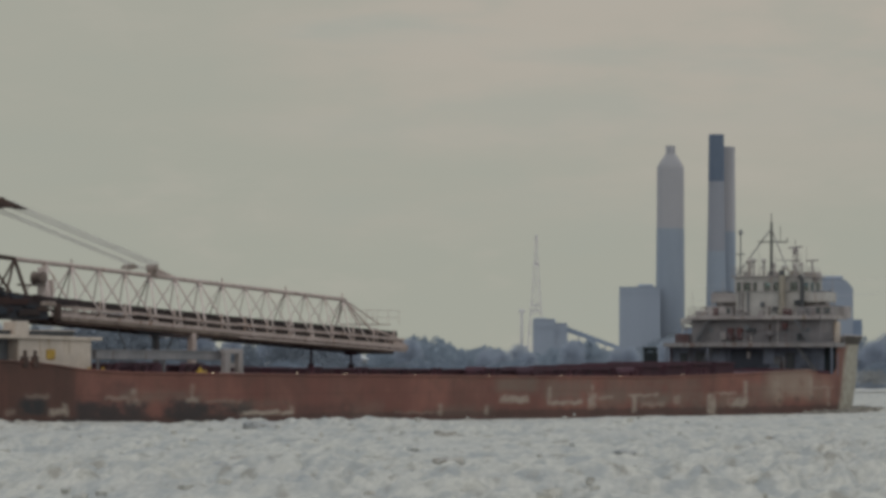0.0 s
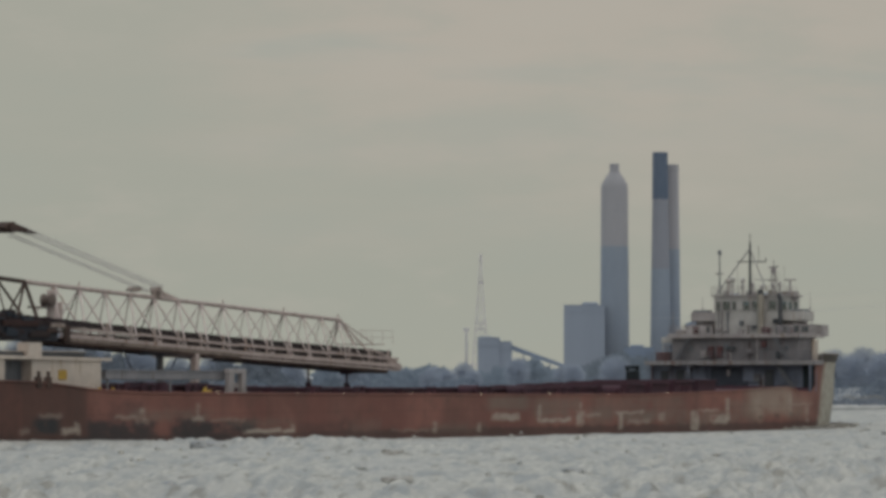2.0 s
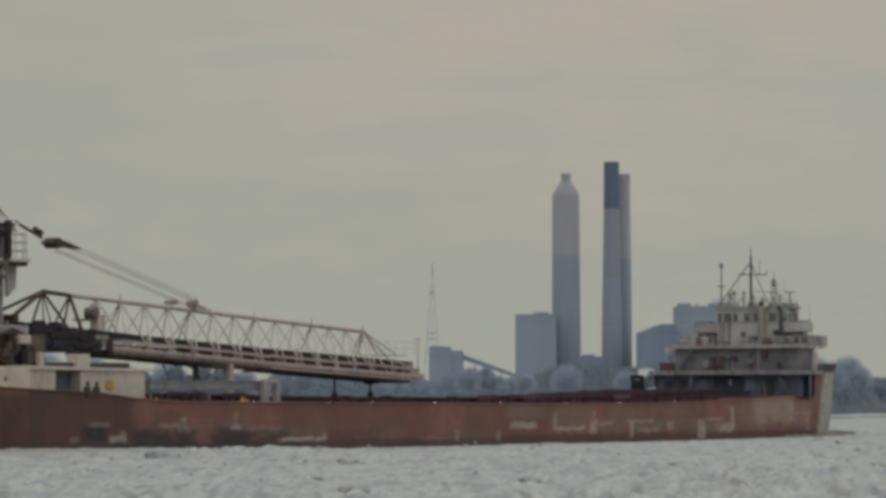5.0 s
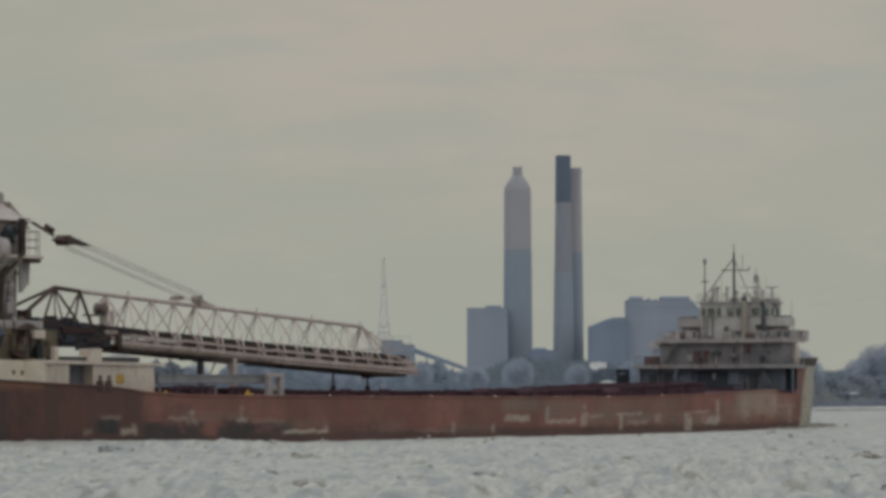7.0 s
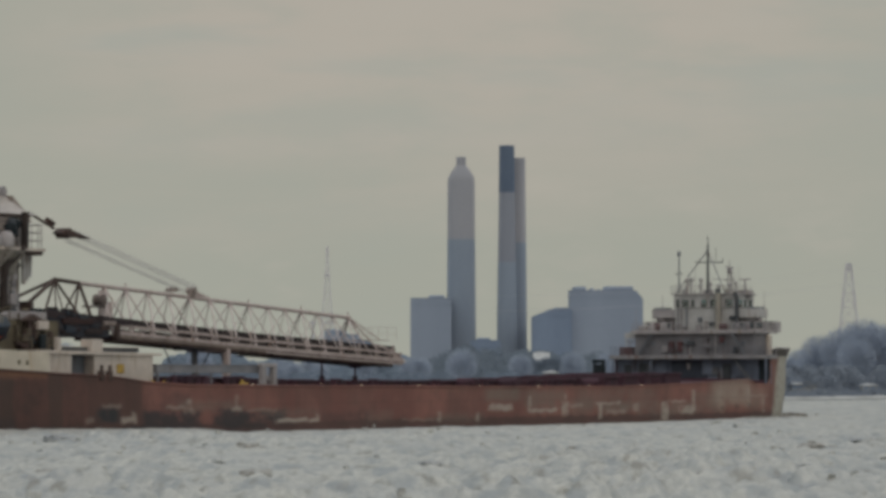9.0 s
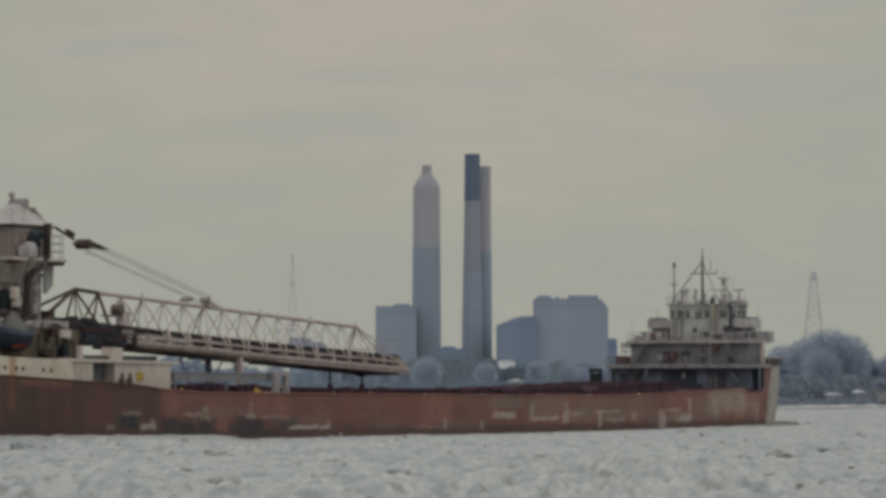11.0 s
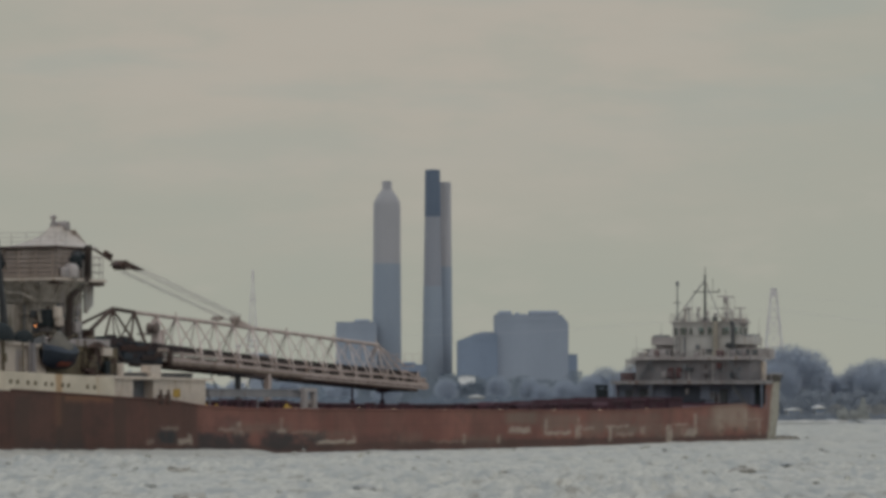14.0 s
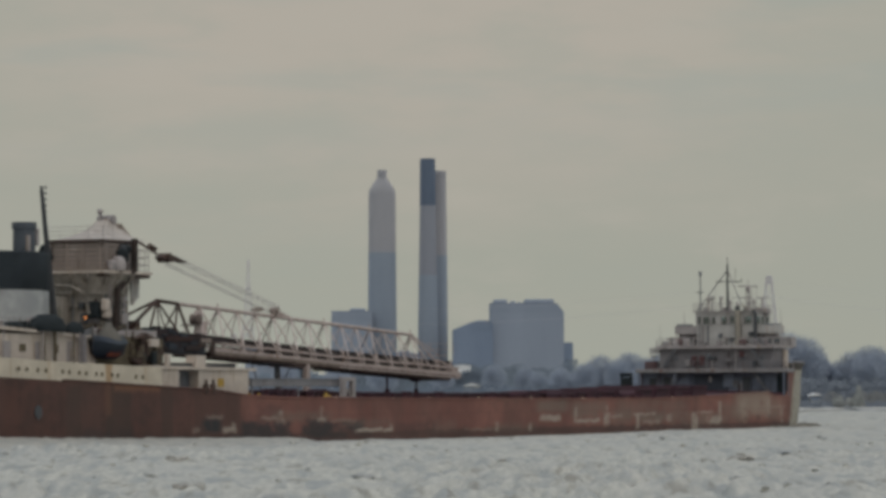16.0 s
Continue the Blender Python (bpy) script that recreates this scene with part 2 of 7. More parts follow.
    # grey-brown chafing round the scrapes
    worn = m.step(m.noise(0.8, 6.0, (0.5, 0.5, 1.2), at=(2, 8, 3), rough=0.68), 0.29, 0.55)
    for x0, x1, z0, z1, k in here(((-75.6, -68.0, 1.9, 3.1, 0.55), (-67.0, -58.0, 1.2, 2.9, 0.45), (-56.8, -51.2, 0.5, 2.0, 0.3), (-49.4, -42.4, 0.7, 1.5, 0.55), (-41.0, -35.0, 0.3, 1.6, 0.35), (-55.0, -36.0, 1.0, 3.0, 0.28), (-32.8, -26.0, 0.3, 1.5, 0.5),
                              (-26.0, -20.0, 0.5, 2.6, 0.35), (-131.0, -120.0, 1.5, 2.2, 0.4), (-118.0, -108.0, 0.9, 1.4, 0.3), (-99.0, -86.0, 0.2, 1.2, 0.25), (-86.0, -76.0, 0.1, 0.8, 0.3))):
        c = m.mix(m.math("MULTIPLY", m.math("MULTIPLY", patch(x0, x1, z0, z1, 1.1, 0.4), worn), k * 1.25), c, (0.17, 0.137, 0.115))
    # pale scrapes where floes have worn the paint off: place and strength
    scrapes = ((-74.9, -69.7, 1.0, 1.6, 0.75), (-66.3, -59.9, 0.75, 1.15, 0.8), (-66.3, -65.7, 0.9, 2.4, 0.6), (-58.8, -57.2, 0.4, 1.7, 0.75), (-58.2, -57.6, 1.5, 2.5, 0.5), (-57.0, -54.0, 1.2, 1.5, 0.45),
               (-50.8, -44.9, 1.45, 1.62, 0.85), (-50.1, -49.3, 0.0, 1.55, 0.75), (-48.5, -43.5, 0.5, 0.9, 0.4), (-41.8, -40.4, 0.7, 1.5, 0.45), (-34.7, -33.0, -0.3, 1.6, 0.8), (-33.0, -28.3, 1.54, 1.72, 0.9),
               (-30.2, -26.4, 0.35, 1.15, 0.7), (-26.9, -25.9, 0.55, 2.8, 0.7), (-11.7, -10.9, 0.9, 3.3, 0.8), (-10.8, -5.2, 2.02, 2.2, 0.7), (-7.4, -6.5, 0.3, 2.0, 0.45),
               (-140.0, -137.8, 0.55, 1.0, 0.75), (-138.4, -137.8, 0.9, 1.4, 0.55), (-130.4, -128.8, 1.2, 1.65, 0.7), (-129.9, -129.3, 1.5, 2.4, 0.6), (-133.2, -130.2, 1.6, 1.85, 0.4), (-122.8, -121.0, 1.35, 1.7, 0.6), (-122.2, -121.6, 1.6, 2.7, 0.5),
               (-143.0, -140.0, 1.78, 2.05, 0.35), (-120.0, -115.2, 1.35, 1.5, 0.4), (-115.5, -108.0, 0.36, 0.66, 0.9), (-108.4, -107.9, 0.4, 1.0, 0.6), (-85.5, -84.8, 0.1, 0.95, 0.6), (-77.6, -76.9, 0.1, 0.9, 0.6), (-92.4, -85.4, 0.25, 0.38, 0.5), (-145.2, -144.0, 0.6, 1.1, 0.3))
    for x0, x1, z0, z1, k in here(scrapes):
        c = m.mix(m.math("MULTIPLY", m.math("MULTIPLY", patch(x0, x1, z0, z1, 0.34, 0.15), worn), k * 1.05), c, (0.37, 0.32, 0.275))
    # wide thin wear on the shoulder, with a reddish strip left at the foot
    for x0, x1, z0, z1, k in here(((-21.5, -11.0, 1.2, 3.9, 0.62), (-20.0, -18.2, 0.6, 3.0, 0.7), (-12.6, -11.0, 1.0, 3.5, 0.5), (-16.2, -14.6, 1.8, 2.6, 0.5), (-11.0, -6.0, 0.8, 3.0, 0.3))):
        wide = m.math("MULTIPLY", patch(x0, x1, z0, z1, 1.0 if x1 - x0 < 5 else 2.2, 0.65), m.step(m.noise(0.5, 5.0, (1, 1, 1.1), at=(6, 1, 1), rough=0.6), 0.22, 0.48))
        c = m.mix(m.math("MULTIPLY", wide, k), c, (0.325, 0.262, 0.215))
    for x0, z0 in here(((-19.2, 0.75), (-11.6, 0.9), (-15.2, 0.85))):
        c = m.mix(m.math("MULTIPLY", patch(x0, x0 + 1.0, z0, z0 + 0.35, 0.5, 0.2), 0.7), c, (0.07, 0.045, 0.04))
    # rusty stain under the white sheer strake
    for x0, x1, z0, z1, k in here(((-158.0, -150.6, 4.1, 4.7, 0.5), (-159.4, -158.5, 2.2, 4.9, 0.3))):
        c = m.mix(m.math("MULTIPLY", patch(x0, x1, z0, z1, 0.4, 0.25), k), c, (0.23, 0.105, 0.055))
    # ice-bleached stem
    line = m.math("ADD", wx, m.math("MULTIPLY", z, -0.35))
    stem = m.math("MULTIPLY", m.step(line, -4.5, -2.6), m.step(y, 2.0, 0.5))
    c = m.mix(stem, c, m.mix(m.step(m.noise(1.2, 5.0), 0.35, 0.65), (0.40, 0.38, 0.325), (0.28, 0.255, 0.215)))
    # welded plate seams
    seam = m.math("LESS_THAN", m.math("PINGPONG", x, 4.6), 0.035)
    c = m.mix(m.math("MULTIPLY", seam, 0.35), c, (0.06, 0.03, 0.025))
    level = m.math("LESS_THAN", m.math("PINGPONG", m.math("ADD", z, 0.35), 1.15), 0.03)
    c = m.mix(m.math("MULTIPLY", level, 0.3), c, (0.07, 0.038, 0.032))
    m.bump(m.math("ADD", m.noise(0.35, 3.0), m.math("MULTIPLY", seam, -0.4)), 0.35, 0.15)
    return m.colour(c)


HULL = hull_paint("hull_paint", -94.0, 99.0)
HULL_AFT = hull_paint("hull_paint_aft", -999.0, -94.0)
WHITE = plain("ship_white", (0.567, 0.494, 0.439), (0.464, 0.403, 0.359), 0.6, 0.55, stain=(0.36, 0.28, 0.21))
PALE = plain("wheelhouse_grey_white", (0.482, 0.468, 0.458), (0.400, 0.387, 0.380), 0.6, 0.55, stain=(0.32, 0.25, 0.22))
SOILED = plain("soiled_white", (0.381, 0.351, 0.353), (0.278, 0.254, 0.258), 0.5, 0.65, stain=(0.22, 0.17, 0.13))
GREY = plain("bulkhead_grey", (0.200, 0.186, 0.197), (0.149, 0.140, 0.151), 0.5, 0.7, stain=(0.135, 0.105, 0.11))
BULKHEAD = plain("blue_bulkhead", (0.170, 0.193, 0.253), (0.112, 0.130, 0.177), 0.6, 0.7, stain=(0.13, 0.10, 0.10))
SLATE = plain("shaded_steel", (0.17, 0.18, 0.20), (0.11, 0.12, 0.14), 0.6, 0.7, stain=(0.08, 0.055, 0.05))
DECKRED = plain("deck_red", (0.071, 0.026, 0.040), (0.049, 0.022, 0.034), 0.5, 0.75, stain=(0.03, 0.021, 0.023))
# black raised a little to hold the haze over the river
BLACK = plain("black_paint", (0.042, 0.047, 0.056), (0.060, 0.064, 0.073), 0.7, 0.6)
TEAL = plain("funnel_paint", (0.009, 0.015, 0.022), (0.015, 0.023, 0.031), 0.4, 0.85)
PIPE = plain("stack_steel", (0.085, 0.10, 0.125), (0.055, 0.066, 0.085), 0.8, 0.5, 0.3, (1, 1, 0.3))
BEIGE = plain("boom_paint", (0.479, 0.397, 0.376), (0.392, 0.322, 0.300), 0.7, 0.6, stain=(0.24, 0.15, 0.11))
STRUT = plain("strut_paint", (0.639, 0.548, 0.535), (0.546, 0.466, 0.449), 0.7, 0.6, stain=(0.36, 0.27, 0.22))
BROWN = plain("rusted_steel", (0.085, 0.054, 0.046), (0.055, 0.038, 0.034), 0.8, 0.8, gloss=0.3)
BELT = plain("rubber_belt", (0.029, 0.022, 0.024), (0.043, 0.031, 0.030), 0.9, 0.8, gloss=0.3)


def strake_paint():
    m = Mat("strake_cream", 0.55)
    x = m.xyz()[0]
    c = m.mix(m.step(m.noise(0.5, 6.0), 0.35, 0.65), (0.565, 0.503, 0.418), (0.465, 0.412, 0.338))
    drip = m.step(m.noise(0.9, 4.0, (1.8, 1.8, 0.12), at=(2, 6, 1)), 0.58, 0.72)
    c = m.mix(m.math("MULTIPLY", drip, 0.5), c, (0.34, 0.25, 0.18))
    # heavy rust run below a scupper, and a lighter one aft
    for mid, wide, k in ((-158.9, 0.75, 0.75), (-168.0, 0.4, 0.3), (-153.0, 0.3, 0.3)):
        away = m.math("ABSOLUTE", m.math("ADD", m.math("SUBTRACT", x, mid), m.math("MULTIPLY", m.math("SUBTRACT", m.noise(1.3, 3.0), 0.5), 0.6)))
        c = m.mix(m.math("MULTIPLY", m.step(away, wide, wide * 0.3), k), c, (0.33, 0.19, 0.08))
    m.bump(m.noise(3.0, 3.0), 0.15, 0.03)
    return m.colour(c)


STRAKE = strake_paint()
CABLE = plain("wire_rope", (0.60, 0.57, 0.58), (0.52, 0.50, 0.51), 2.0, 0.6, 0.1)
BLUEGREY = plain("girder_grey", (0.25, 0.245, 0.265), (0.19, 0.19, 0.21), 0.5, 0.65, stain=(0.14, 0.11, 0.10))
RED = plain("red_enamel", (0.096, 0.036, 0.038), (0.072, 0.032, 0.036), 1.0, 0.5)
YELLOW = plain("yellow_enamel", (0.50, 0.33, 0.05), (0.36, 0.22, 0.04), 1.2, 0.5)
ORANGE = plain("boat_orange", (0.264, 0.077, 0.044), (0.176, 0.055, 0.039), 1.0, 0.5)
NAVY = plain("boat_navy", (0.021, 0.029, 0.046), (0.014, 0.022, 0.034), 1.0, 0.5, gloss=0.3)
TOWER = plain("tower_grime", (0.378, 0.319, 0.291), (0.260, 0.213, 0.192), 0.45, 0.75, stain=(0.14, 0.10, 0.075), lo=0.3, hi=0.6)


def tower_paint():
    """Old cream paint under heavy rust runs, soot and olive grime."""
    m = Mat("tower_stain", 0.8)
    c = m.mix(m.step(m.noise(0.7, 6.0, rough=0.65), 0.34, 0.64), (0.38, 0.345, 0.31), (0.257, 0.232, 0.209))
    runs = m.noise(1.0, 5.0, (1.7, 1.7, 0.2), at=(2, 4, 1), rough=0.65)
    c = m.mix(m.math("MULTIPLY", m.step(runs, 0.47, 0.63), 0.8), c, (0.135, 0.110, 0.085))
    olive = m.noise(0.45, 4.0, (1, 1, 0.5), at=(9, 1, 5))
    c = m.mix(m.math("MULTIPLY", m.step(olive, 0.50, 0.62), 0.6), c, (0.165, 0.160, 0.130))
    soot = m.noise(0.6, 5.0, (1, 1, 0.8), at=(4, 8, 2), rough=0.65)
    c = m.mix(m.math("MULTIPLY", m.step(soot, 0.54, 0.66), 0.75), c, (0.085, 0.085, 0.090))
    m.bump(m.noise(2.0, 4.0), 0.3, 0.05)
    return m.colour(c)


STAINED = tower_paint()
CANVAS = plain("dark_canvas", (0.016, 0.022, 0.026), (0.023, 0.029, 0.034), 1.5, 0.9, gloss=0.3)
OLIVE = plain("weathered_olive", (0.144, 0.118, 0.074), (0.098, 0.078, 0.053), 0.7, 0.8)
HEMP = plain("old_hemp", (0.115, 0.095, 0.07), (0.07, 0.056, 0.043), 2.0, 0.9, gloss=0.3)
TAN = plain("vent_tan", (0.34, 0.315, 0.275), (0.27, 0.245, 0.21), 0.9, 0.6)
PANE = Mat("wheelhouse_glass", 0.12).colour((0.060, 0.075, 0.082, 1))


def clear_glass():
    """Tinted window glass that one can look through."""
    m = bpy.data.materials.new("clear_glass")
    m.use_nodes = True
    nt = m.node_tree
    nt.nodes.clear()
    out, mix = nt.nodes.new("ShaderNodeOutputMaterial"), nt.nodes.new("ShaderNodeMixShader")
    see, shine = nt.nodes.new("ShaderNodeBsdfTransparent"), nt.nodes.new("ShaderNodeBsdfGlossy")
    see.inputs[0].default_value = (0.72, 0.80, 0.82, 1)
    shine.inputs["Roughness"].default_value = 0.08
    mix.inputs[0].default_value = 0.13
    for a, b in ((see.outputs[0], mix.inputs[1]), (shine.outputs[0], mix.inputs[2]), (mix.outputs[0], out.inputs[0])):
        nt.links.new(a, b)
    return m


GLASS = clear_glass()
LAMP = glow("deck_lamp_glow", (1.0, 0.82, 0.55), 1.0)
AMBER = glow("amber_lamp_glow", (1.0, 0.36, 0.10), 1.3)


# ---- the ship: x forward from the foremast, y to port, z up from the water ----
def along(pairs, x):
    for (x0, a), (x1, b) in zip(pairs, pairs[1:]):
        if x <= x1:
            return a + (b - a) * max(0.0, (x - x0) / (x1 - x0))
    return pairs[-1][1]


SHEER = [(-190, 5.7), (-175, 5.35), (-160, 4.85), (-148, 4.42), (-142, 4.28), (-139, 4.12), (-136, 3.78), (-130, 3.55), (-107, 3.40), (-70, 3.25), (-45, 3.19), (-28, 3.44), (-12, 3.84), (-11.4, 3.82), (-9.6, 3.5), (-5.6, 3.4), (-4.6, 4.1), (14, 4.9)]


def half(x, low=0.0):
    """Half the beam; low narrows bow and stern near the water."""
    if x > -9:
        a = 22.0 - 2.0 * low
        return 9.5 * math.sqrt(max(0.0, 1 - ((x + 9) / a) ** 2))
    if x < -168:
        return 9.5 * max(0.0, 1 - (abs(x + 168) / (20.5 - 3 * low)) ** 2.4) ** 0.5
    return 9.5


def build_ship():
    ship = thing("lake_freighter", "long rust-red lake freighter with self-unloading boom, under way through brash ice", "cargo ship")

    # shell plating
    xs = [-188.3, -187.5, -186, -184, -181, -178, -174, -170] + [-166 + 6 * i for i in range(25)] + [-12, -11.4, -9.6, -7.5, -5.6, -4.6, -3, -1, 1, 3, 5, 7, 8.5, 10, 11, 12, 12.6, 12.95]
    bm = B()
    for side in (-1, 1):
        rows = []
        for x in xs:
            top = along(SHEER, x)
            rows.append([(x, side * half(x, 1 - min(1, max(0, z / 3.2))), z) for z in (-2.5, -0.4, 0.8, 1.8, 2.7, top)])
        sheet(bm, rows)
    hull = part("hull", bm, HULL, ship, "rust-red riveted hull plating scraped by ice", 40)
    hull.data.materials.append(HULL_AFT)
    for f in hull.data.polygons:
        f.material_index = 1 if f.center.x < -94 else 0

    # rubbing strake and gunwale lip
    for side in (-1, 1):
        bm = B()
        tube(bm, [(x, side * (half(x) + 0.02), along(SHEER, x)) for x in xs[8:36]], 0.09, 6)
        part("gunwale", bm, HULL, hull)

    # weather deck
    bm = B()
    rows = []
    for x in xs[2:]:
        t = along(SHEER, x) - 0.35
        w = max(0.05, half(x) - 0.05)
        rows.append([(x, w * k, t + 0.25 * (1 - k * k)) for k in (-1, -0.5, 0, 0.5, 1)])
    sheet(bm, rows)
    part("weather_deck", bm, DECKRED, ship, "dark red steel deck")

    # forecastle shell with open dark pocket at the break
    fx = [-4.6, -3, -1, 1, 3, 5, 7, 8.5, 10, 11, 12, 12.6, 12.95]
    bm = B()
    for side in (-1, 1):
        sheet(bm, [[(x, side * half(x), along(SHEER, x)), (x, side * half(x), 5.3), (x + 0.02 * max(0, x), side * (half(x) + 0.12), 6.42)] for x in fx])
    part("forecastle_shell", bm, HULL, ship, "red forecastle side with bleached stem", 40)
    bm = B()
    for side in (-1, 1):
        outer = [[(x + 0.02 * max(0, x), side * (half(x) + 0.12), 6.42), (x + 0.06 * max(0, x) + 0.1, side * (half(x) + 0.35), 7.3)] for x in fx[1:]]
        inner = [[(x * 0.985, side * (half(x) - 0.05), 6.42), (x * 1.04, side * (half(x) + 0.18), 7.3)] for x in fx[1:]]
        sheet(bm, outer)
        sheet(bm, [r[::-1] for r in inner])
    part("bulwark", bm, plain("bulwark_brown", (0.060, 0.045, 0.036), (0.036, 0.030, 0.027), 1.0, 0.7), ship, "dark brown steel bulwark")
    for side in (-1, 1):
        bm = B()
        tube(bm, [(-2.9, side * (half(-3) + 0.2), 6.4)] + [(a * 1.05 + 0.1, side * (half(a) + 0.28), 7.33) for a in fx[1:]], 0.1, 6)
        part("bulwark_cap", bm, SOILED, ship, "pale bulwark cap rail")

    # forecastle deck and its pale edge
    def deck_plan(x0, x1, w, n=9):
        pts = [(x0, -w), (x0, w)]
        curve = [x0 + (x1 - x0) * i / n for i in range(1, n + 1)]
        left = [(x, min(w, half(x) - 0.05)) for x in curve]
        return [(x0, -w)] + [(x, -y) for x, y in left] + [(x, y) for x, y in left[::-1]] + [(x0, w)]

    bm = B()
    prism(bm, deck_plan(-5.6, 12.2, 9.45), 6.26, 6.44)
    part("forecastle_deck", bm, SLATE, ship)
    bm = B()
    box(bm, -5.75, -5.6, -9.5, 9.5, 6.14, 6.58, 0.03)
    box(bm, -5.6, -3.0, -9.62, -9.47, 6.14, 6.58, 0.03)
    box(bm, -5.6, -3.0, 9.47, 9.62, 6.14, 6.58, 0.03)
    part("deck_edge", bm, plain("grey_edge", (0.25, 0.24, 0.25), (0.185, 0.178, 0.185), 0.6, 0.65, stain=(0.18, 0.13, 0.12)), ship, "grimy grey deck-edge band")

    # after bulkhead under the forecastle
    bm = B()
    box(bm, -4.3, -4.1, -9.3, 9.3, 3.3, 6.28)
    part("after_bulkhead", bm, BULKHEAD, ship, "grey-blue steel bulkhead")
    # doors, and one wide navy panel coloured as the shade of a recess
    for y0, y1, z1, mat in ((-1.75, 2.56, 5.9, plain("recess_navy", (0.050, 0.058, 0.080), (0.032, 0.038, 0.055), 0.8, 0.8)), (5.6, 6.5, 5.6, BLACK), (7.4, 8.3, 5.5, BLACK), (-4.6, -3.6, 5.6, BLACK), (-9.2, -7.9, 6.2, CANVAS)):
        bm = B()
        box(bm, -4.42, -4.3, y0, y1, 3.6, z1, 0.05)
        box(bm, -4.46, -4.42, y0 + 0.12, y1 - 0.12, 3.75, z1 - 0.15, 0.02)
        part("bulkhead_panel", bm, mat, ship, "dark panel on the after bulkhead")
    for y0, y1, z0, z1 in ((3.0, 5.0, 3.9, 5.9), (-2.6, -1.2, 4.4, 6.0), (-6.2, -5.0, 4.2, 5.8), (7.0, 7.3, 3.8, 6.1)):
        bm = B()
        box(bm, -4.55, -4.3, y0, y1, z0, z1, 0.05)
        box(bm, -4.6, -4.55, y0 + 0.2, y1 - 0.2, z0 + 0.3, z1 - 0.3, 0.03)
        part("wall_locker", bm, BULKHEAD, ship)
    for y in (9.2, 4.6, -9.2):
        bm = B()
        bar(bm, (-5.5, y, 3.1), (-5.5, y, 6.3), 0.12, 8)
        part("deck_post", bm, BULKHEAD, ship)
    for ya, yb in ((6.0, 4.2), (-5.2, -7.4)):
        bm = B()
        for off in (-0.35, 0.35):
            bar(bm, (-5.0 + off, ya if ya > 0 else yb, 3.4), (-5.0 + off, yb if ya > 0 else ya, 6.3), 0.09, 6)
        for i in range(9):
            k = (i + 0.5) / 9
            p = (ya if ya > 0 else yb) + ((yb if ya > 0 else ya) - (ya if ya > 0 else yb)) * k
            box(bm, -5.35, -4.65, p - 0.14, p + 0.14, 3.4 + 2.9 * k - 0.025, 3.4 + 2.9 * k + 0.025)
        part("ladder", bm, SLATE, ship, "steep steel stair")

    # second tier
    bm = B()
    prism(bm, [(-3.9, -7.2), (0.3, -7.2), (4.0, -5.4), (6.0, -3.0), (6.6, 0), (6.0, 3.0), (4.0, 5.4), (0.3, 7.2), (-3.9, 7.2)], 6.44, 9.0)
    part("texas_house", bm, GREY, ship, "grey-brown deckhouse tier")
    for y0, y1, mat in ((1.35, 1.95, RED), (2.35, 3.05, RED)):
        bm = B()
        box(bm, -4.25, -3.9, y0, y1, 6.9, 8.1, 0.06)
        box(bm, -4.3, -4.25, y0 + 0.1, y1 - 0.1, 7.05, 7.95, 0.03)
        part("fire_locker", bm, mat, ship, "red fire-hose locker")
    for ya, yb in ((6.6, 4.8), (-6.4, -4.8)):
        bm = B()
        for off in (-0.3, 0.3):
            bar(bm, (-4.5 + off, ya, 6.5), (-4.5 + off, yb, 9.0), 0.06, 6)
        for i in range(8):
            k = (i + 0.5) / 8
            box(bm, -4.8, -4.2, ya + (yb - ya) * k - 0.13, ya + (yb - ya) * k + 0.13, 6.5 + 2.5 * k - 0.02, 6.5 + 2.5 * k + 0.02)
        part("ladder", bm, SLATE, ship, "steep steel stair")
    for y in (-5.9, -3.6, 3.2, 5.0):
        bm = B()
        lathe(bm, [(0.28, 0), (0.28, 0.06), (0.2, 0.08)], sides=14)
        bmesh.ops.rotate(bm, verts=bm.verts, matrix=Euler((0, radians(-90), 0)).to_matrix())
        bmesh.ops.translate(bm, verts=bm.verts, vec=(-3.9, y, 7.9))
        part("porthole", bm, SLATE, ship)
    bm = B()
    prism(bm, [(-4.4, -7.45), (2.0, -7.45), (5.6, -5.0), (7.4, 0), (5.6, 5.0), (2.0, 7.45), (-4.4, 7.45)], 9.0, 9.14)
    part("texas_deck", bm, SLATE, ship)
    bm = B()
    for a, b in (((-4.4, -7.45), (-4.4, 7.45)), ((-4.4, -7.45), (2.0, -7.45)), ((-4.4, 7.45), (2.0, 7.45))):
        x0, x1, y0, y1 = min(a[0], b[0]) - 0.06, max(a[0], b[0]) + 0.06, min(a[1], b[1]) - 0.06, max(a[1], b[1]) + 0.06
        box(bm, x0, x1, y0, y1, 8.96, 9.34, 0.03)
    part("deck_edge", bm, SOILED, ship, "dirty white deck-edge band")

    # third tier, wings and wheelhouse
    bm = B()
    prism(bm, [(-0.7, -3.7), (4.0, -3.7), (5.4, -2.2), (5.8, 0), (5.4, 2.2), (4.0, 3.7), (-0.7, 3.7)], 9.14, 11.85)
    part("captain_house", bm, PALE, ship, "white deckhouse tier", 30)
    for side in (-1, 1):
        bm = B()
        box(bm, -0.6, 1.5, side * 5.1 - 1.4, side * 5.1 + 1.4, 10.75, 10.9)
        box(bm, -0.66, -0.56, side * 5.1 - 1.4, side * 5.1 + 1.4, 10.8, 11.75, 0.03)
        box(bm, 1.5, 1.6, side * 5.1 - 1.4, side * 5.1 + 1.4, 10.8, 11.75, 0.03)
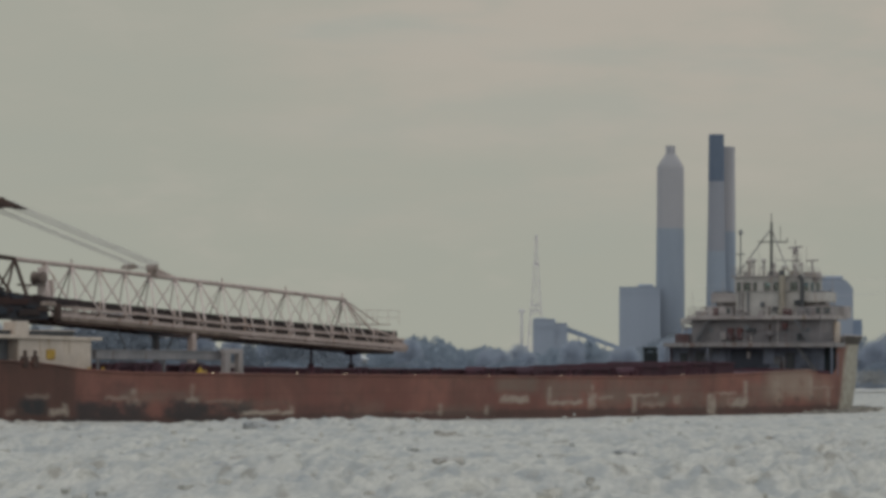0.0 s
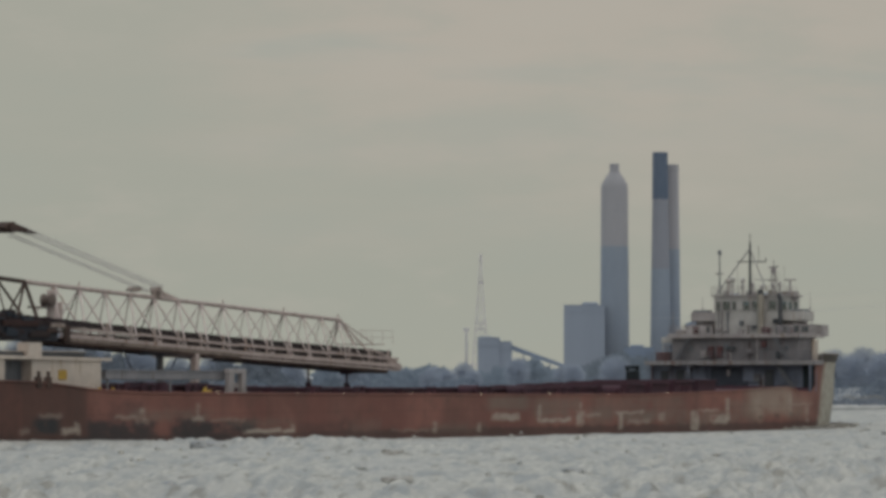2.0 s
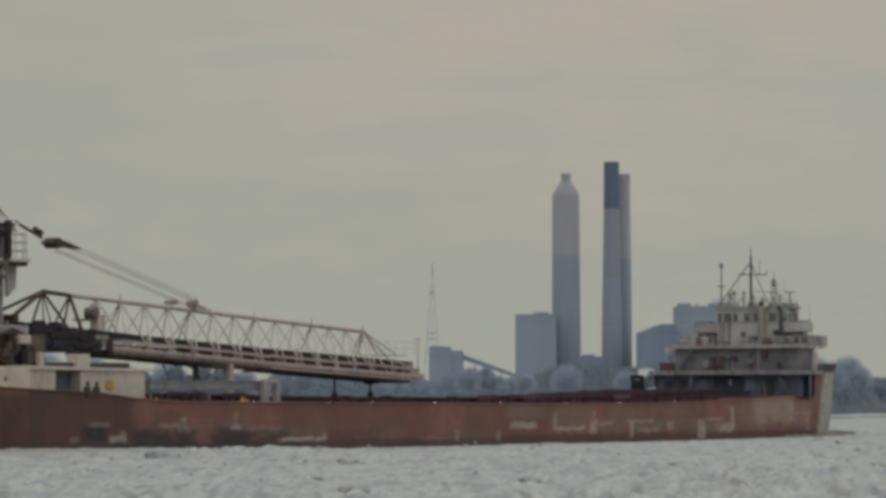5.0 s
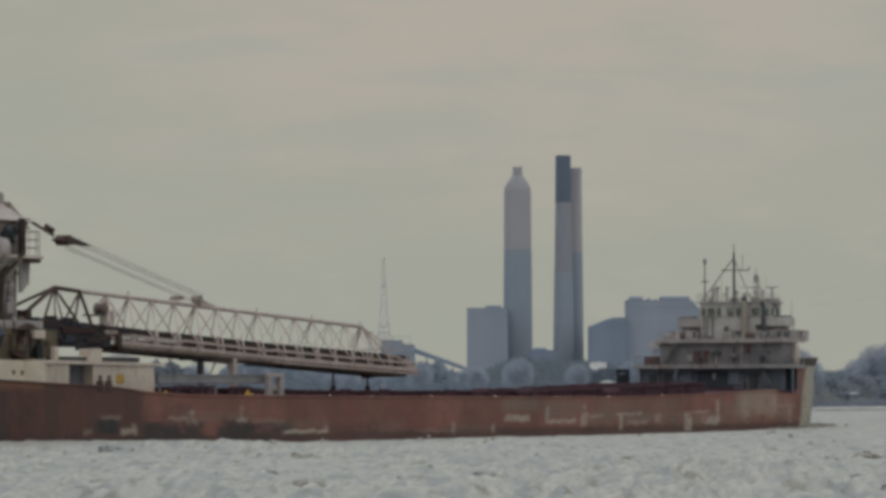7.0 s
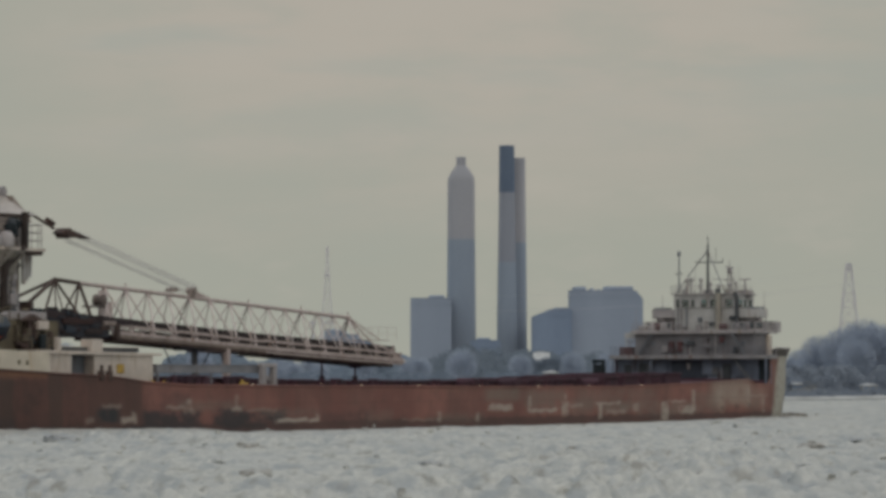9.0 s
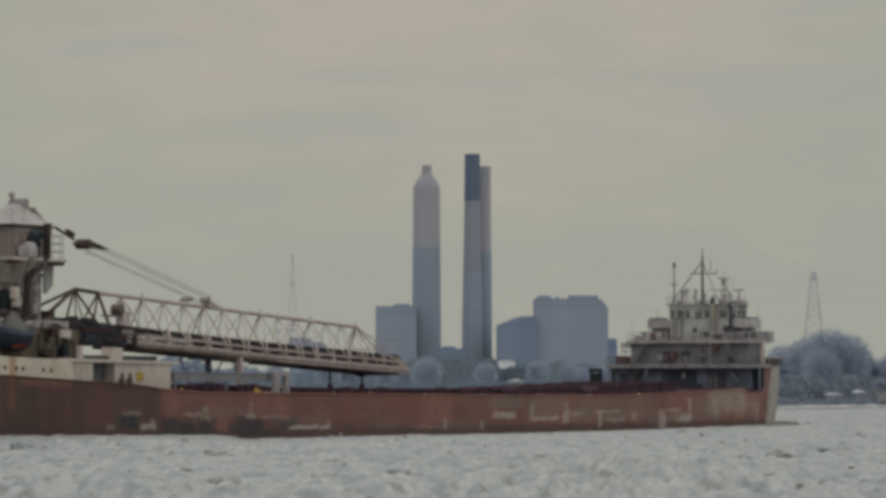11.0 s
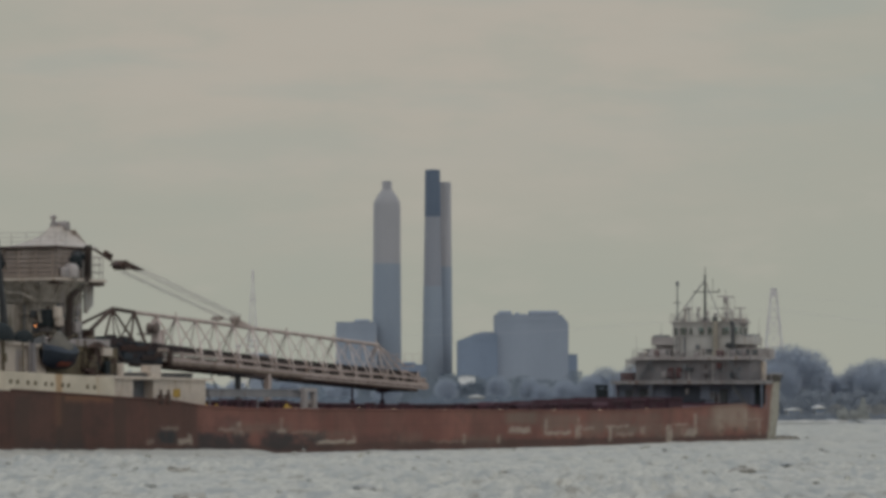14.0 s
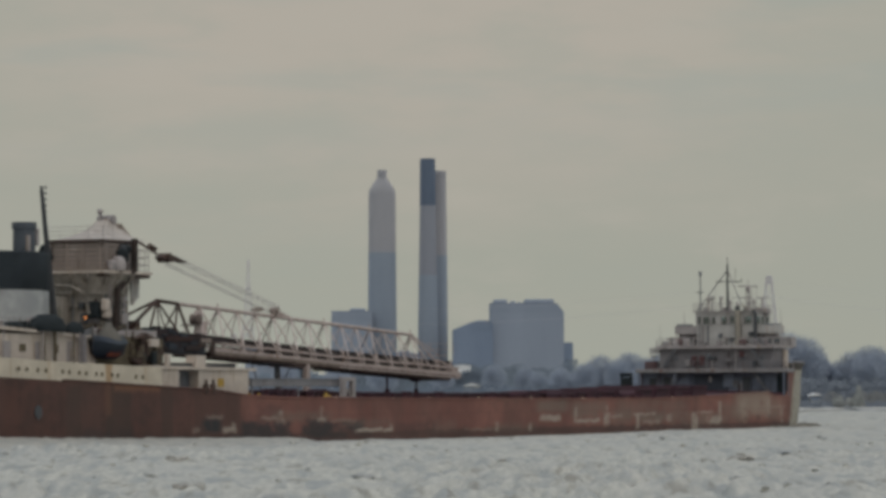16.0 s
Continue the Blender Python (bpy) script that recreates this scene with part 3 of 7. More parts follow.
        box(bm, -0.66, 1.6, side * 6.5 - 0.05, side * 6.5 + 0.05, 10.8, 11.75, 0.03)
        wing = part("bridge_wing", bm, SOILED if side > 0 else PALE, ship, "boxed bridge wing")
        bm = B()
        for x in (-0.5, 1.4):
            bar(bm, (x, side * 6.4, 9.1), (x, side * 6.4, 10.8), 0.07, 6)
            bar(bm, (x, side * 4.0, 9.5), (x, side * 5.8, 10.8), 0.06, 6)
        box(bm, 0.2, 0.5, side * 5.1 - 1.3, side * 5.1 + 1.3, 10.3, 10.78, 0.04)
        part("wing_stay", bm, SOILED, wing)
        bm = B()
        box(bm, -0.5, 1.0, side * 5.6 - 0.8, side * 5.6 + 0.8, 11.6, 11.95, 0.08)
        part("wing_console", bm, SLATE, wing)
        bm = B()
        box(bm, -0.9, 1.6, side * 5.6 - 1.6, side * 5.6 + 1.6, 9.14, 10.3, 0.05)
        if side < 0:
            box(bm, 1.6, 3.6, -7.35, -4.6, 9.14, 10.35, 0.05)
        box(bm, -1.0, 1.7, side * 5.6 - 1.7, side * 5.6 + 1.7, 10.3, 10.36, 0.02)
        cabin = part("side_cabin", bm, SOILED, ship)
        for k in (-1.0, 0.0, 1.0):
            bm = B()
            box(bm, -0.96, -0.9, side * 5.6 + k - 0.33, side * 5.6 + k + 0.33, 9.6, 10.15, 0.02)
            part("cabin_window", bm, PANE, cabin)
    # wheelhouse: sill band, posts and head band round a hollow room, glazed all round
    plan = [(-0.8, -3.8), (4.2, -3.8), (5.6, -2.4), (6.1, 0), (5.6, 2.4), (4.2, 3.8), (-0.8, 3.8)]
    core = [(-0.7, -3.7), (4.1, -3.7), (5.5, -2.35), (6.0, 0), (5.5, 2.35), (4.1, 3.7), (-0.7, 3.7)]

    def ring(bm, z0, z1):
        n = len(plan)
        loops = [[bm.verts.new((*p, z)) for p in pts] for pts, z in ((plan, z0), (plan, z1), (core, z1), (core, z0))]
        for a, b in zip(loops, loops[1:] + loops[:1]):
            for i in range(n):
                j = (i + 1) % n
                bm.faces.new((a[i], a[j], b[j], b[i]))

    bm = B()
    ring(bm, 11.85, 11.92)
    ring(bm, 12.82, 13.34)
    house = part("wheelhouse", bm, PALE, ship, "white wheelhouse with a band of windows", 30)
    bm = B()
    box(bm, 1.6, 4.2, -2.6, 2.0, 11.86, 12.5, 0.05)
    box(bm, 0.0, 0.5, 0.9, 3.4, 11.86, 12.7, 0.05)
    part("chart_table", bm, BROWN, house)
    bm = B()
    prism(bm, core, 11.80, 11.86)
    part("wheelhouse_floor", bm, BROWN, house)
    panes = [(3.55, 3.06), (2.85, 1.92), (1.71, 1.21), (0.49, -0.29), (-0.58, -1.36), (-1.52, -1.85), (-2.42, -3.34)]
    solid = [3.8] + [y for p in panes for y in p] + [-3.8]
    for a, b in zip(solid[::2], solid[1::2]):
        bm = B()
        box(bm, -0.8, -0.7, b, a, 11.92, 12.82)
        part("window_post", bm, PALE, house)
    for y0, y1 in panes:
        bm = B()
        box(bm, -0.77, -0.74, y1, y0, 11.92, 12.82)
        part("wheelhouse_window", bm, GLASS, house)
        bm = B()
        for k in (y1 - 0.04, y0 - 0.02):
            box(bm, -0.84, -0.8, k, k + 0.06, 11.88, 12.86)
        box(bm, -0.84, -0.8, y1, y0, 12.82, 12.87)
        part("window_frame", bm, SOILED, house)
    # sides and front: glazed where the camera should see daylight through, dark panels added elsewhere
    for i, (cuts, shut) in enumerate((((0.08, 0.34, 0.42, 0.62, 0.70, 0.92), False), ((0.08, 0.92), True), ((0.10, 0.9), False), ((0.06, 0.94), True), ((0.12, 0.88), False), ((0.1, 0.9), True))):
        a, b = Vector(plan[i]), Vector(plan[i + 1])
        p, q = Vector(core[i]), Vector(core[i + 1])
        edges = [0.0, *cuts, 1.0]
        for k, (u, v) in enumerate(zip(edges, edges[1:])):
            bm = B()
            glazed = k % 2 == 1 and not shut
            lift = 0.35 if glazed else 0.0
            prism(bm, [tuple(a.lerp(b, u).lerp(p.lerp(q, u), lift)), tuple(a.lerp(b, v).lerp(p.lerp(q, v), lift)), tuple(p.lerp(q, v).lerp(a.lerp(b, v), lift)), tuple(p.lerp(q, u).lerp(a.lerp(b, u), lift))], 11.92, 12.82)
            part("wheelhouse_window" if glazed else "window_post", bm, GLASS if glazed else (SLATE if k % 2 else PALE), house)
    bm = B()
    prism(bm, [(-1.05, -4.05), (4.4, -4.05), (6.0, -2.6), (6.6, 0), (6.0, 2.6), (4.4, 4.05), (-1.05, 4.05)], 13.34, 13.5)
    part("wheelhouse_roof", bm, SOILED, house)

    def railing(path, z0, high, mat, parent, rails=3, gap=1.5, r=0.025):
        bm = B()
        for a, b in zip(path, path[1:]):
            a, b = Vector(a), Vector(b)
            n = max(1, round((b - a).length / gap))
            for i in range(n + 1):
                p = a + (b - a) * i / n
                bar(bm, (p.x, p.y, z0), (p.x, p.y, z0 + high), r, 5)
            for k in range(1, rails + 1):
                bar(bm, (a.x, a.y, z0 + high * k / rails), (b.x, b.y, z0 + high * k / rails), r, 5)
        return part("railing", bm, mat, parent, "thin pipe railing")

    railing([(-1.0, 4.0), (-1.0, -4.0), (3, -4.0)], 13.42, 0.95, SOILED, ship)
    railing([(-1.0, 4.0), (3, 4.0)], 13.42, 0.95, SOILED, ship)
    railing([(-4.3, 0.2), (-4.3, 7.35), (2.0, 7.35)], 9.14, 1.05, SOILED, ship)
    railing([(-4.3, -0.2), (-4.3, -7.35), (2.0, -7.35)], 9.14, 1.05, SOILED, ship)
    railing([(-5.6, -9.4), (-5.6, 9.4), (-3.2, 9.4)], 6.44, 1.05, SLATE, ship)

    # tall vents on the after face
    bm = B()
    bar(bm, (-1.25, -1.75, 9.2), (-1.25, -1.75, 13.5), 0.34, 14)
    bar(bm, (-1.25, -1.75, 9.2), (-1.25, -1.75, 10.1), 0.48, 14, 0.34)
    vent = part("vent_pipe", bm, TAN, ship, "tall tan ventilator pipe with a black mouth", 40)
    bm = B()
    bar(bm, (-1.25, -1.75, 13.45), (-1.25, -1.75, 14.0), 0.31, 14)
    part("vent_mouth", bm, BLACK, vent)
    bm = B()
    lathe(bm, [(0.42, 0), (0.5, 0.1), (0.5, 0.8), (0.42, 0.9)], (-1.6, -2.5, 9.2), 14)
    part("drum", bm, RED, ship, "rusty red drum", 40)
    bm = B()
    lathe(bm, [(0.42, 0), (0.5, 0.1), (0.5, 0.9), (0.42, 1.0)], (-3.3, 4.7, 9.14), 14)
    part("drum", bm, RED, ship, "rusty red drum", 40)
    bm = B()
    bar(bm, (-1.1, -3.95, 9.6), (-1.1, -3.95, 13.2), 0.22, 12)
    bar(bm, (-1.1, -3.95, 13.0), (-1.1, -3.7, 13.5), 0.22, 12)
    part("exhaust_pipe", bm, BLACK, ship, "black exhaust pipe", 40)

    # masts
    bm = B()
    bar(bm, (0, 0, 13.3), (0, 0, 19.0), 0.17, 10, 0.11)
    bar(bm, (0, 0, 18.9), (0, 0, 19.9), 0.05, 6)
    mast = part("foremast", bm, BLACK, ship, "black foremast", 40)
    bm = B()
    bar(bm, (0, 1.5, 17.0), (0, -1.8, 16.95), 0.06, 6)
    bar(bm, (0, -1.8, 16.95), (0, -1.8, 17.4), 0.05, 6)
    bar(bm, (0, -1.0, 17.0), (0, -1.0, 18.6), 0.03, 6)
    part("crosstree", bm, BLACK, mast)
    bm = B()
    bar(bm, (-0.1, 0.1, 18.2), (-0.8, 3.6, 13.5), 0.07, 6)
    bar(bm, (-0.1, -0.1, 18.2), (-1.2, -2.6, 13.5), 0.06, 6)
    bar(bm, (-0.1, -0.6, 15.1), (-0.2, -2.4, 15.05), 0.04, 6)
    part("mast_stay", bm, BLUEGREY, mast)
    bm = B()
    bar(bm, (0, 3.5, 13.3), (0, 3.5, 17.8), 0.1, 8, 0.07)
    lathe(bm, [(0.1, 0), (0.2, 0.1), (0.2, 0.45), (0.08, 0.6)], (0, 3.5, 17.7), 10)
    box(bm, -0.2, 0.2, 3.1, 3.9, 15.7, 15.8)
    part("signal_mast", bm, SLATE, ship, "thin signal mast with a lamp head", 40)
    bm = B()
    for dx, dy in ((-0.3, -0.3), (0.3, -0.3), (0, 0.35)):
        bar(bm, (dx, -4.1 + dy, 13.3), (dx * 0.5, -4.1 + dy * 0.5, 16.5), 0.06, 6)
    for k in range(6):
        z = 13.8 + 0.45 * k
        bar(bm, (-0.25, -4.35, z), (0.1, -3.85, z + 0.3), 0.04, 5)
    lathe(bm, [(0.15, 0), (0.3, 0.1), (0.3, 0.5), (0.12, 0.7)], (0, -4.1, 15.9), 10)
    bar(bm, (0, -4.1, 16.5), (0, -4.1, 17.4), 0.04, 5)
    bar(bm, (0, -3.4, 15.2), (0, -4.6, 15.2), 0.07, 5)
    bmesh.ops.translate(bm, verts=bm.verts, vec=(1.2, 1.95, -0.15))
    part("radar_mast", bm, SOILED, ship, "pale lattice radar mast")
    # the turning bar of the radar, keyed in motions()
    bm = B()
    box(bm, -1.8, 1.8, -0.09, 0.09, 0.0, 0.16, 0.03)
    box(bm, -0.18, 0.18, -0.18, 0.18, -0.25, 0.0, 0.03)
    sweep = part("radar_bar", bm, SOILED, ship, "long turning radar bar")
    sweep.matrix_basis = pose(1.2, -2.15, 16.35)
    bm = B()
    lathe(bm, [(0.5, 0), (0.85, 0.35), (0.95, 0.45), (0.95, 0.95), (0.85, 1.0)], (2.4, -3.5, 12.9), 16)
    bar(bm, (2.4, -3.5, 13.8), (2.4, -3.5, 15.1), 0.12, 8)
    bar(bm, (2.4, -2.8, 15.1), (2.4, -4.2, 15.1), 0.08, 6)
    part("radar_scanner", bm, SOILED, ship, "dirty white radar platform with bar scanner")
    # mushroom ventilators and thin posts along the roof
    for x, y, h, r in ((-0.5, 2.30, 1.45, 0.24), (-0.3, 1.85, 1.55, 0.24), (0.4, 2.6, 1.0, 0.16), (-0.4, 0.66, 1.5, 0.22), (0.5, 1.1, 0.9, 0.18), (-0.5, -0.55, 1.0, 0.13), (0.8, -1.0, 0.8, 0.2), (-0.5, -2.9, 0.9, 0.16), (0.2, -3.3, 1.1, 0.14)):
        bm = B()
        bar(bm, (x, y, 13.45), (x, y, 13.5 + h), r * 0.62, 9)
        lathe(bm, [(r * 0.7, 0), (r * 1.15, 0.08), (r * 1.2, 0.3), (r * 0.8, 0.46), (r * 0.2, 0.5)], (x, y, 13.3 + h), 12)
        part("roof_ventilator", bm, SOILED if r < 0.2 else PALE, ship, "small pale mushroom ventilator", 50)
    for x, y, w, h, mat in ((0.4, 2.9, 0.3, 0.45, PALE), (0.6, 0.2, 0.3, 0.4, SOILED), (0.8, -2.2, 0.35, 0.5, TAN), (3.0, 1.2, 0.5, 0.5, SOILED)):
        bm = B()
        box(bm, x - 0.4, x + 0.4, y - w, y + w, 13.5, 13.5 + h, 0.1)
        box(bm, x - 0.44, x + 0.44, y - w - 0.04, y + w + 0.04, 13.5 + h * 0.8, 13.5 + h * 0.88)
        part("roof_locker", bm, mat, ship, "small pale roof locker")
    # stepped platform and lockers on the port side of the tiers
    bm = B()
    box(bm, -3.4, 0.4, 7.2, 8.7, 8.45, 8.62, 0.03)
    box(bm, -3.4, -3.3, 7.2, 8.7, 8.62, 9.1, 0.02)
    for x in (-3.2, 0.2):
        bar(bm, (x, 8.6, 6.44), (x, 8.6, 8.5), 0.07, 6)
    part("side_platform", bm, PALE, ship, "pale stepped side platform")
    bm = B()
    box(bm, -3.0, -0.6, 6.1, 7.3, 9.14, 9.95, 0.25)
    part("raft_cradle", bm, SOILED, ship, "rounded pale raft cover")
    # pipes, boxes and lamps crowding the after faces
    rng = random.Random(17)
    spots = [(-4.15, 6.44, 8.9, 6.9), (-0.85, 9.2, 11.8, 3.5), (-4.35, 3.7, 6.2, 9.0)]
    for face, z0, z1, wide in spots:
        for i in range(13):
            y = rng.uniform(-wide, wide)
            if rng.random() < 0.5:
                h = rng.uniform(0.8, z1 - z0)
                bm = B()
                bar(bm, (face, y, z0), (face, y, z0 + h), rng.uniform(0.05, 0.11), 7)
                bar(bm, (face, y, z0 + h * 0.9), (face + 0.25, y, z0 + h), 0.05, 6)
                part("standpipe", bm, rng.choice((SLATE, SOILED, GREY, BROWN)), ship)
            else:
                w, h, z = rng.uniform(0.15, 0.45), rng.uniform(0.3, 0.8), rng.uniform(z0 + 0.1, z1 - 0.9)
                bm = B()
                box(bm, face - 0.2, face + 0.25, y - w, y + w, z, z + h, 0.04)
                box(bm, face - 0.23, face - 0.2, y - w * 0.8, y + w * 0.8, z + 0.06, z + h - 0.06, 0.01)
                part("wall_box", bm, rng.choice((SLATE, GREY, SOILED, RED, BLACK)), ship)
    for x, y, z, h in ((3.0, 2.8, 13.4, 3.0), (3.6, 1.2, 13.4, 2.4), (2.0, -2.4, 13.4, 2.6), (3.8, -2.2, 13.4, 3.2), (1.5, 6.2, 11.8, 1.6), (1.2, -6.3, 11.8, 2.0), (-3.6, 7.2, 9.2, 2.6), (-1.0, 8.8, 6.5, 3.6)):
        bm = B()
        bar(bm, (x, y, z), (x, y, z + h), 0.035, 5, 0.02)
        bar(bm, (x, y, z), (x, y, z + 0.4), 0.08, 6)
        part("whip_aerial", bm, SOILED, ship)
    for y in (5.2, 3.9, -4.9, -6.1):
        bm = B()
        lathe(bm, [(0.4, 0), (0.42, 0.15), (0.42, 0.8), (0.3, 1.0)], (-3.5, y, 9.14), 12)
        part("life_raft", bm, SOILED if y > 0 else GREY, ship, "soiled grey life-raft canister", 40)
    # winch and gear on the port wing of the forecastle deck
    bm = B()
    box(bm, -3.6, -1.8, 7.6, 9.3, 6.5, 7.5, 0.12)
    part("deck_locker", bm, RED, ship, "dark red deck locker")
    for y, h in ((8.9, 1.9), (7.9, 2.4), (7.2, 1.6)):
        bm = B()
        bar(bm, (-1.6, y, 6.4), (-1.6, y, 6.4 + h), 0.07, 6)
        bar(bm, (-1.6, y - 0.5, 6.2 + h), (-1.6, y + 0.5, 6.2 + h), 0.06, 6)
        part("davit_post", bm, SOILED, ship)
    bm = B()
    for y in (8.3, 9.4):
        box(bm, -10.2, -9.9, y - 0.12, y + 0.12, 3.3, 6.0)
    box(bm, -10.25, -9.85, 8.1, 9.6, 5.7, 6.1, 0.05)
    box(bm, -10.6, -9.5, 8.2, 9.4, 3.3, 5.6, 0.15)
    part("gangway_frame", bm, CANVAS, ship, "dark gangway hoist frame")
    # pale plate on the starboard side of the second tier
    bm = B()
    box(bm, -0.6, 0.6, -7.5, -7.2, 6.6, 8.8, 0.08)
    part("side_plate", bm, WHITE, ship)

    # hatches
    for i in range(20):
        x0 = -126.75 + 5.35 * i
        x1 = x0 + 4.0
        zd = along(SHEER, x0 + 2) - 0.2
        lift = along([(-127, 0.15), (-100, 0.0), (-60, 0.05), (-45, 0.35), (-28, 0.5), (0, 0.3)], x0)
        bm = B()
        box(bm, x0, x1, -5.8, 5.8, zd - 0.1, zd + 0.55 + lift, 0.03)
        coaming = part("hatch", bm, DECKRED, ship, "dark red cargo hatch coaming")
        bm = B()
        box(bm, x0 - 0.08, x1 + 0.08, -5.95, 5.95, zd + 0.55 + lift, zd + 0.72 + lift, 0.04)
        for k in range(5):
            box(bm, x0 + 0.4 + 0.75 * k, x0 + 0.5 + 0.75 * k, -5.7, 5.7, zd + 0.7 + lift, zd + 0.77 + lift)
        part("hatch_cover", bm, DECKRED, coaming)
    # deck-edge fittings
    for s in (-119.0, -107.1, -99.9, -88.9, -76.6, -52.2, -39.7, -63.8):
        z = along(SHEER, s)
        bm = B()
        bar(bm, (s, -9.25, z - 0.3), (s, -9.25, z + 0.12), 0.05, 6)
        post = part("deck_lamp", bm, SOILED, ship, "small lit deck-edge lamp")
        bm = B()
        bmesh.ops.create_icosphere(bm, subdivisions=1, radius=0.1, matrix=Matrix.Translation((s, -9.4, z + 0.02)))
        part("bulb", bm, LAMP, post)
    for s in (-131.0, -126.2, -121.5, -103, -96, -84, -73.9, -60, -47, -34):
        z = along(SHEER, s) - 0.25
        bm = B()
        box(bm, s - 0.9, s + 0.9, -8.9, -8.2, z, z + 0.2, 0.03)
        for d in (-0.5, 0.5):
            lathe(bm, [(0.2, 0), (0.2, 0.6), (0.27, 0.65), (0.27, 0.8)], (s + d, -8.55, z + 0.1), 10)
        part("bollard", bm, DECKRED, ship, "paired mooring bollards")
    for s, y, z, h in ((-88.9, 0.6, 3.3, 2.45), (-82.5, 0.6, 3.3, 2.1)):
        bm = B()
        bar(bm, (s, y, z), (s, y, z + h), 0.10, 8)
        bar(bm, (s, y, z), (s, y, z + 1.0), 0.42, 8, 0.22)
        if s > -85:
            side_prism(bm, [(s - 0.3, z + h - 0.4), (s + 0.3, z + h - 0.4), (s + 1.0, z + h + 0.05), (s - 1.0, z + h + 0.05)], y - 0.4, y + 0.4)
        part("boom_rest", bm, DECKRED, ship, "boom rest post")
    for s in (-126.2, -123.4, -117.6, -74.0, -65.0, -46.0):
        z = along(SHEER, s) - 0.2
        bm = B()
        box(bm, s - 1.2, s + 1.2, -7.6, -6.4, z, z + 0.7, 0.1)
        bar(bm, (s - 0.7, -8.0, z + 0.6), (s - 0.7, -6.2, z + 0.6), 0.42, 10)
        bar(bm, (s + 0.6, -7.6, z + 0.6), (s + 0.6, -6.6, z + 0.6), 0.3, 10)
        part("mooring_winch", bm, DECKRED, ship, "dark red mooring winch")
    return ship, railing, sweep


def build_boom(ship):
    """The self-unloading boom: a lattice girder with one top chord and two bottom chords, resting forward over the hatches."""
    TOP = [(-134.9, 12.08), (-131.2, 11.85), (-84.6, 9.64)]
    LOW = [(-141.0, 7.95), (-128.8, 7.42), (-118.5, 7.0), (-104.0, 6.34), (-90.0, 5.82), (-78.0, 5.36)]
    W = 1.9
    # brown of the chord's lower half, its shade put into the colour
    CHORD_SHADE = plain("chord_shade_brown", (0.27, 0.215, 0.185), (0.19, 0.15, 0.13), 0.8, 0.7, stain=(0.10, 0.07, 0.06))

    def low(x):
        return along(LOW, x)

    def top(x):
        return along(TOP, x)

    bm = B()
    side_prism(bm, [(-135.5, 8.9)] + [(x, z + 1.15) for x, z in LOW[1:]] + [(x, z + 1.66) for x, z in LOW[:0:-1]] + [(-135.5, 9.4)], -1.25, 1.25)
    boom = part("unloading_boom", bm, BELT, ship, "beige lattice boom round a black conveyor belt")
    for kind, x0, x1, mat in (("top_chord", -134.9, -131.2, BROWN), ("top_chord", -131.2, -84.6, BEIGE)):
        bm = B()
        bar(bm, (x0, 0, top(x0)), (x1, 0, top(x1)), 0.17, 8)
        part(kind, bm, mat, boom)
    for side in (-1, 1):
        bm = B()
        pts = [x for x, _ in LOW if x >= -129]
        for a, b in zip(pts, pts[1:]):
            lift = 0.26 if a < -104 else 0.2
            side_prism(bm, [(a, low(a) + lift), (b, low(b) + lift), (b, low(b) + 0.54), (a, low(a) + 0.54)], side * W - 0.2, side * W + 0.2)
        part("bottom_chord", bm, BEIGE, boom, "beige boom bottom chord")
        bm = B()
        for a, b in zip(pts, pts[1:]):
            side_prism(bm, [(a, low(a) + 0.92), (b, low(b) + 0.86), (b, low(b) + 1.06), (a, low(a) + 1.14)], side * W - 0.1, side * W + 0.1)
        part("walkway_rail", bm, BEIGE, boom)
        bm = B()
        for a, b in ((-104.0, -90.0), (-90.0, -78.0)):
            side_prism(bm, [(a, low(a) - 0.06), (b, low(b) - 0.06), (b, low(b) + 0.1), (a, low(a) + 0.1)], side * W - 0.18, side * W + 0.18)
        part("chord_lip", bm, BEIGE, boom, "thin beige lip under the bottom chord")
        # dark plate fills the dark gap between rail and chord
        bm = B()
        for a, b in ((-118.5, -104.0), (-104.0, -90.0), (-90.0, -80.0)):
            side_prism(bm, [(a, low(a) + 0.06), (b, low(b) + 0.06), (b, low(b) + 0.95), (a, low(a) + 0.98)], side * (W - 0.35) - 0.04, side * (W - 0.35) + 0.04)
        part("gap_plate", bm, BELT, boom, "dark plate behind the gap under the walkway rail")
        inner = [x for x in pts if x < -103]
        bm = B()
        for a, b in zip(inner, inner[1:]):
            side_prism(bm, [(a, low(a)), (b, low(b)), (b, low(b) + 0.25), (a, low(a) + 0.25)], side * W - 0.15, side * W + 0.15)
        part("chord_shade", bm, CHORD_SHADE, boom, "brown lower half of the bottom chord, coloured as its shade")
        bm = B()
        for a, b in zip(inner, inner[1:]):
            side_prism(bm, [(a, low(a) - 0.22), (b, low(b) - 0.2), (b, low(b)), (a, low(a))], side * W - 0.1, side * W + 0.1)
        part("chord_flange", bm, BROWN, boom, "rusty flange under the bottom chord")
    for x in [-127 + 1.67 * i for i in range(30)]:
        bm = B()
        box(bm, x - 0.05, x + 0.05, -W, W, low(x) + 0.1, low(x) + 0.3)
        part("floor_beam", bm, BROWN, boom)
    # lattice: from each node of the top chord two struts splay down to either bottom chord
    nodes = [-127.4, -124.0, -120.5, -117.05, -113.6, -110.15, -106.75, -103.4, -100.0, -96.9, -93.9, -90.9, -87.9, -85.0]
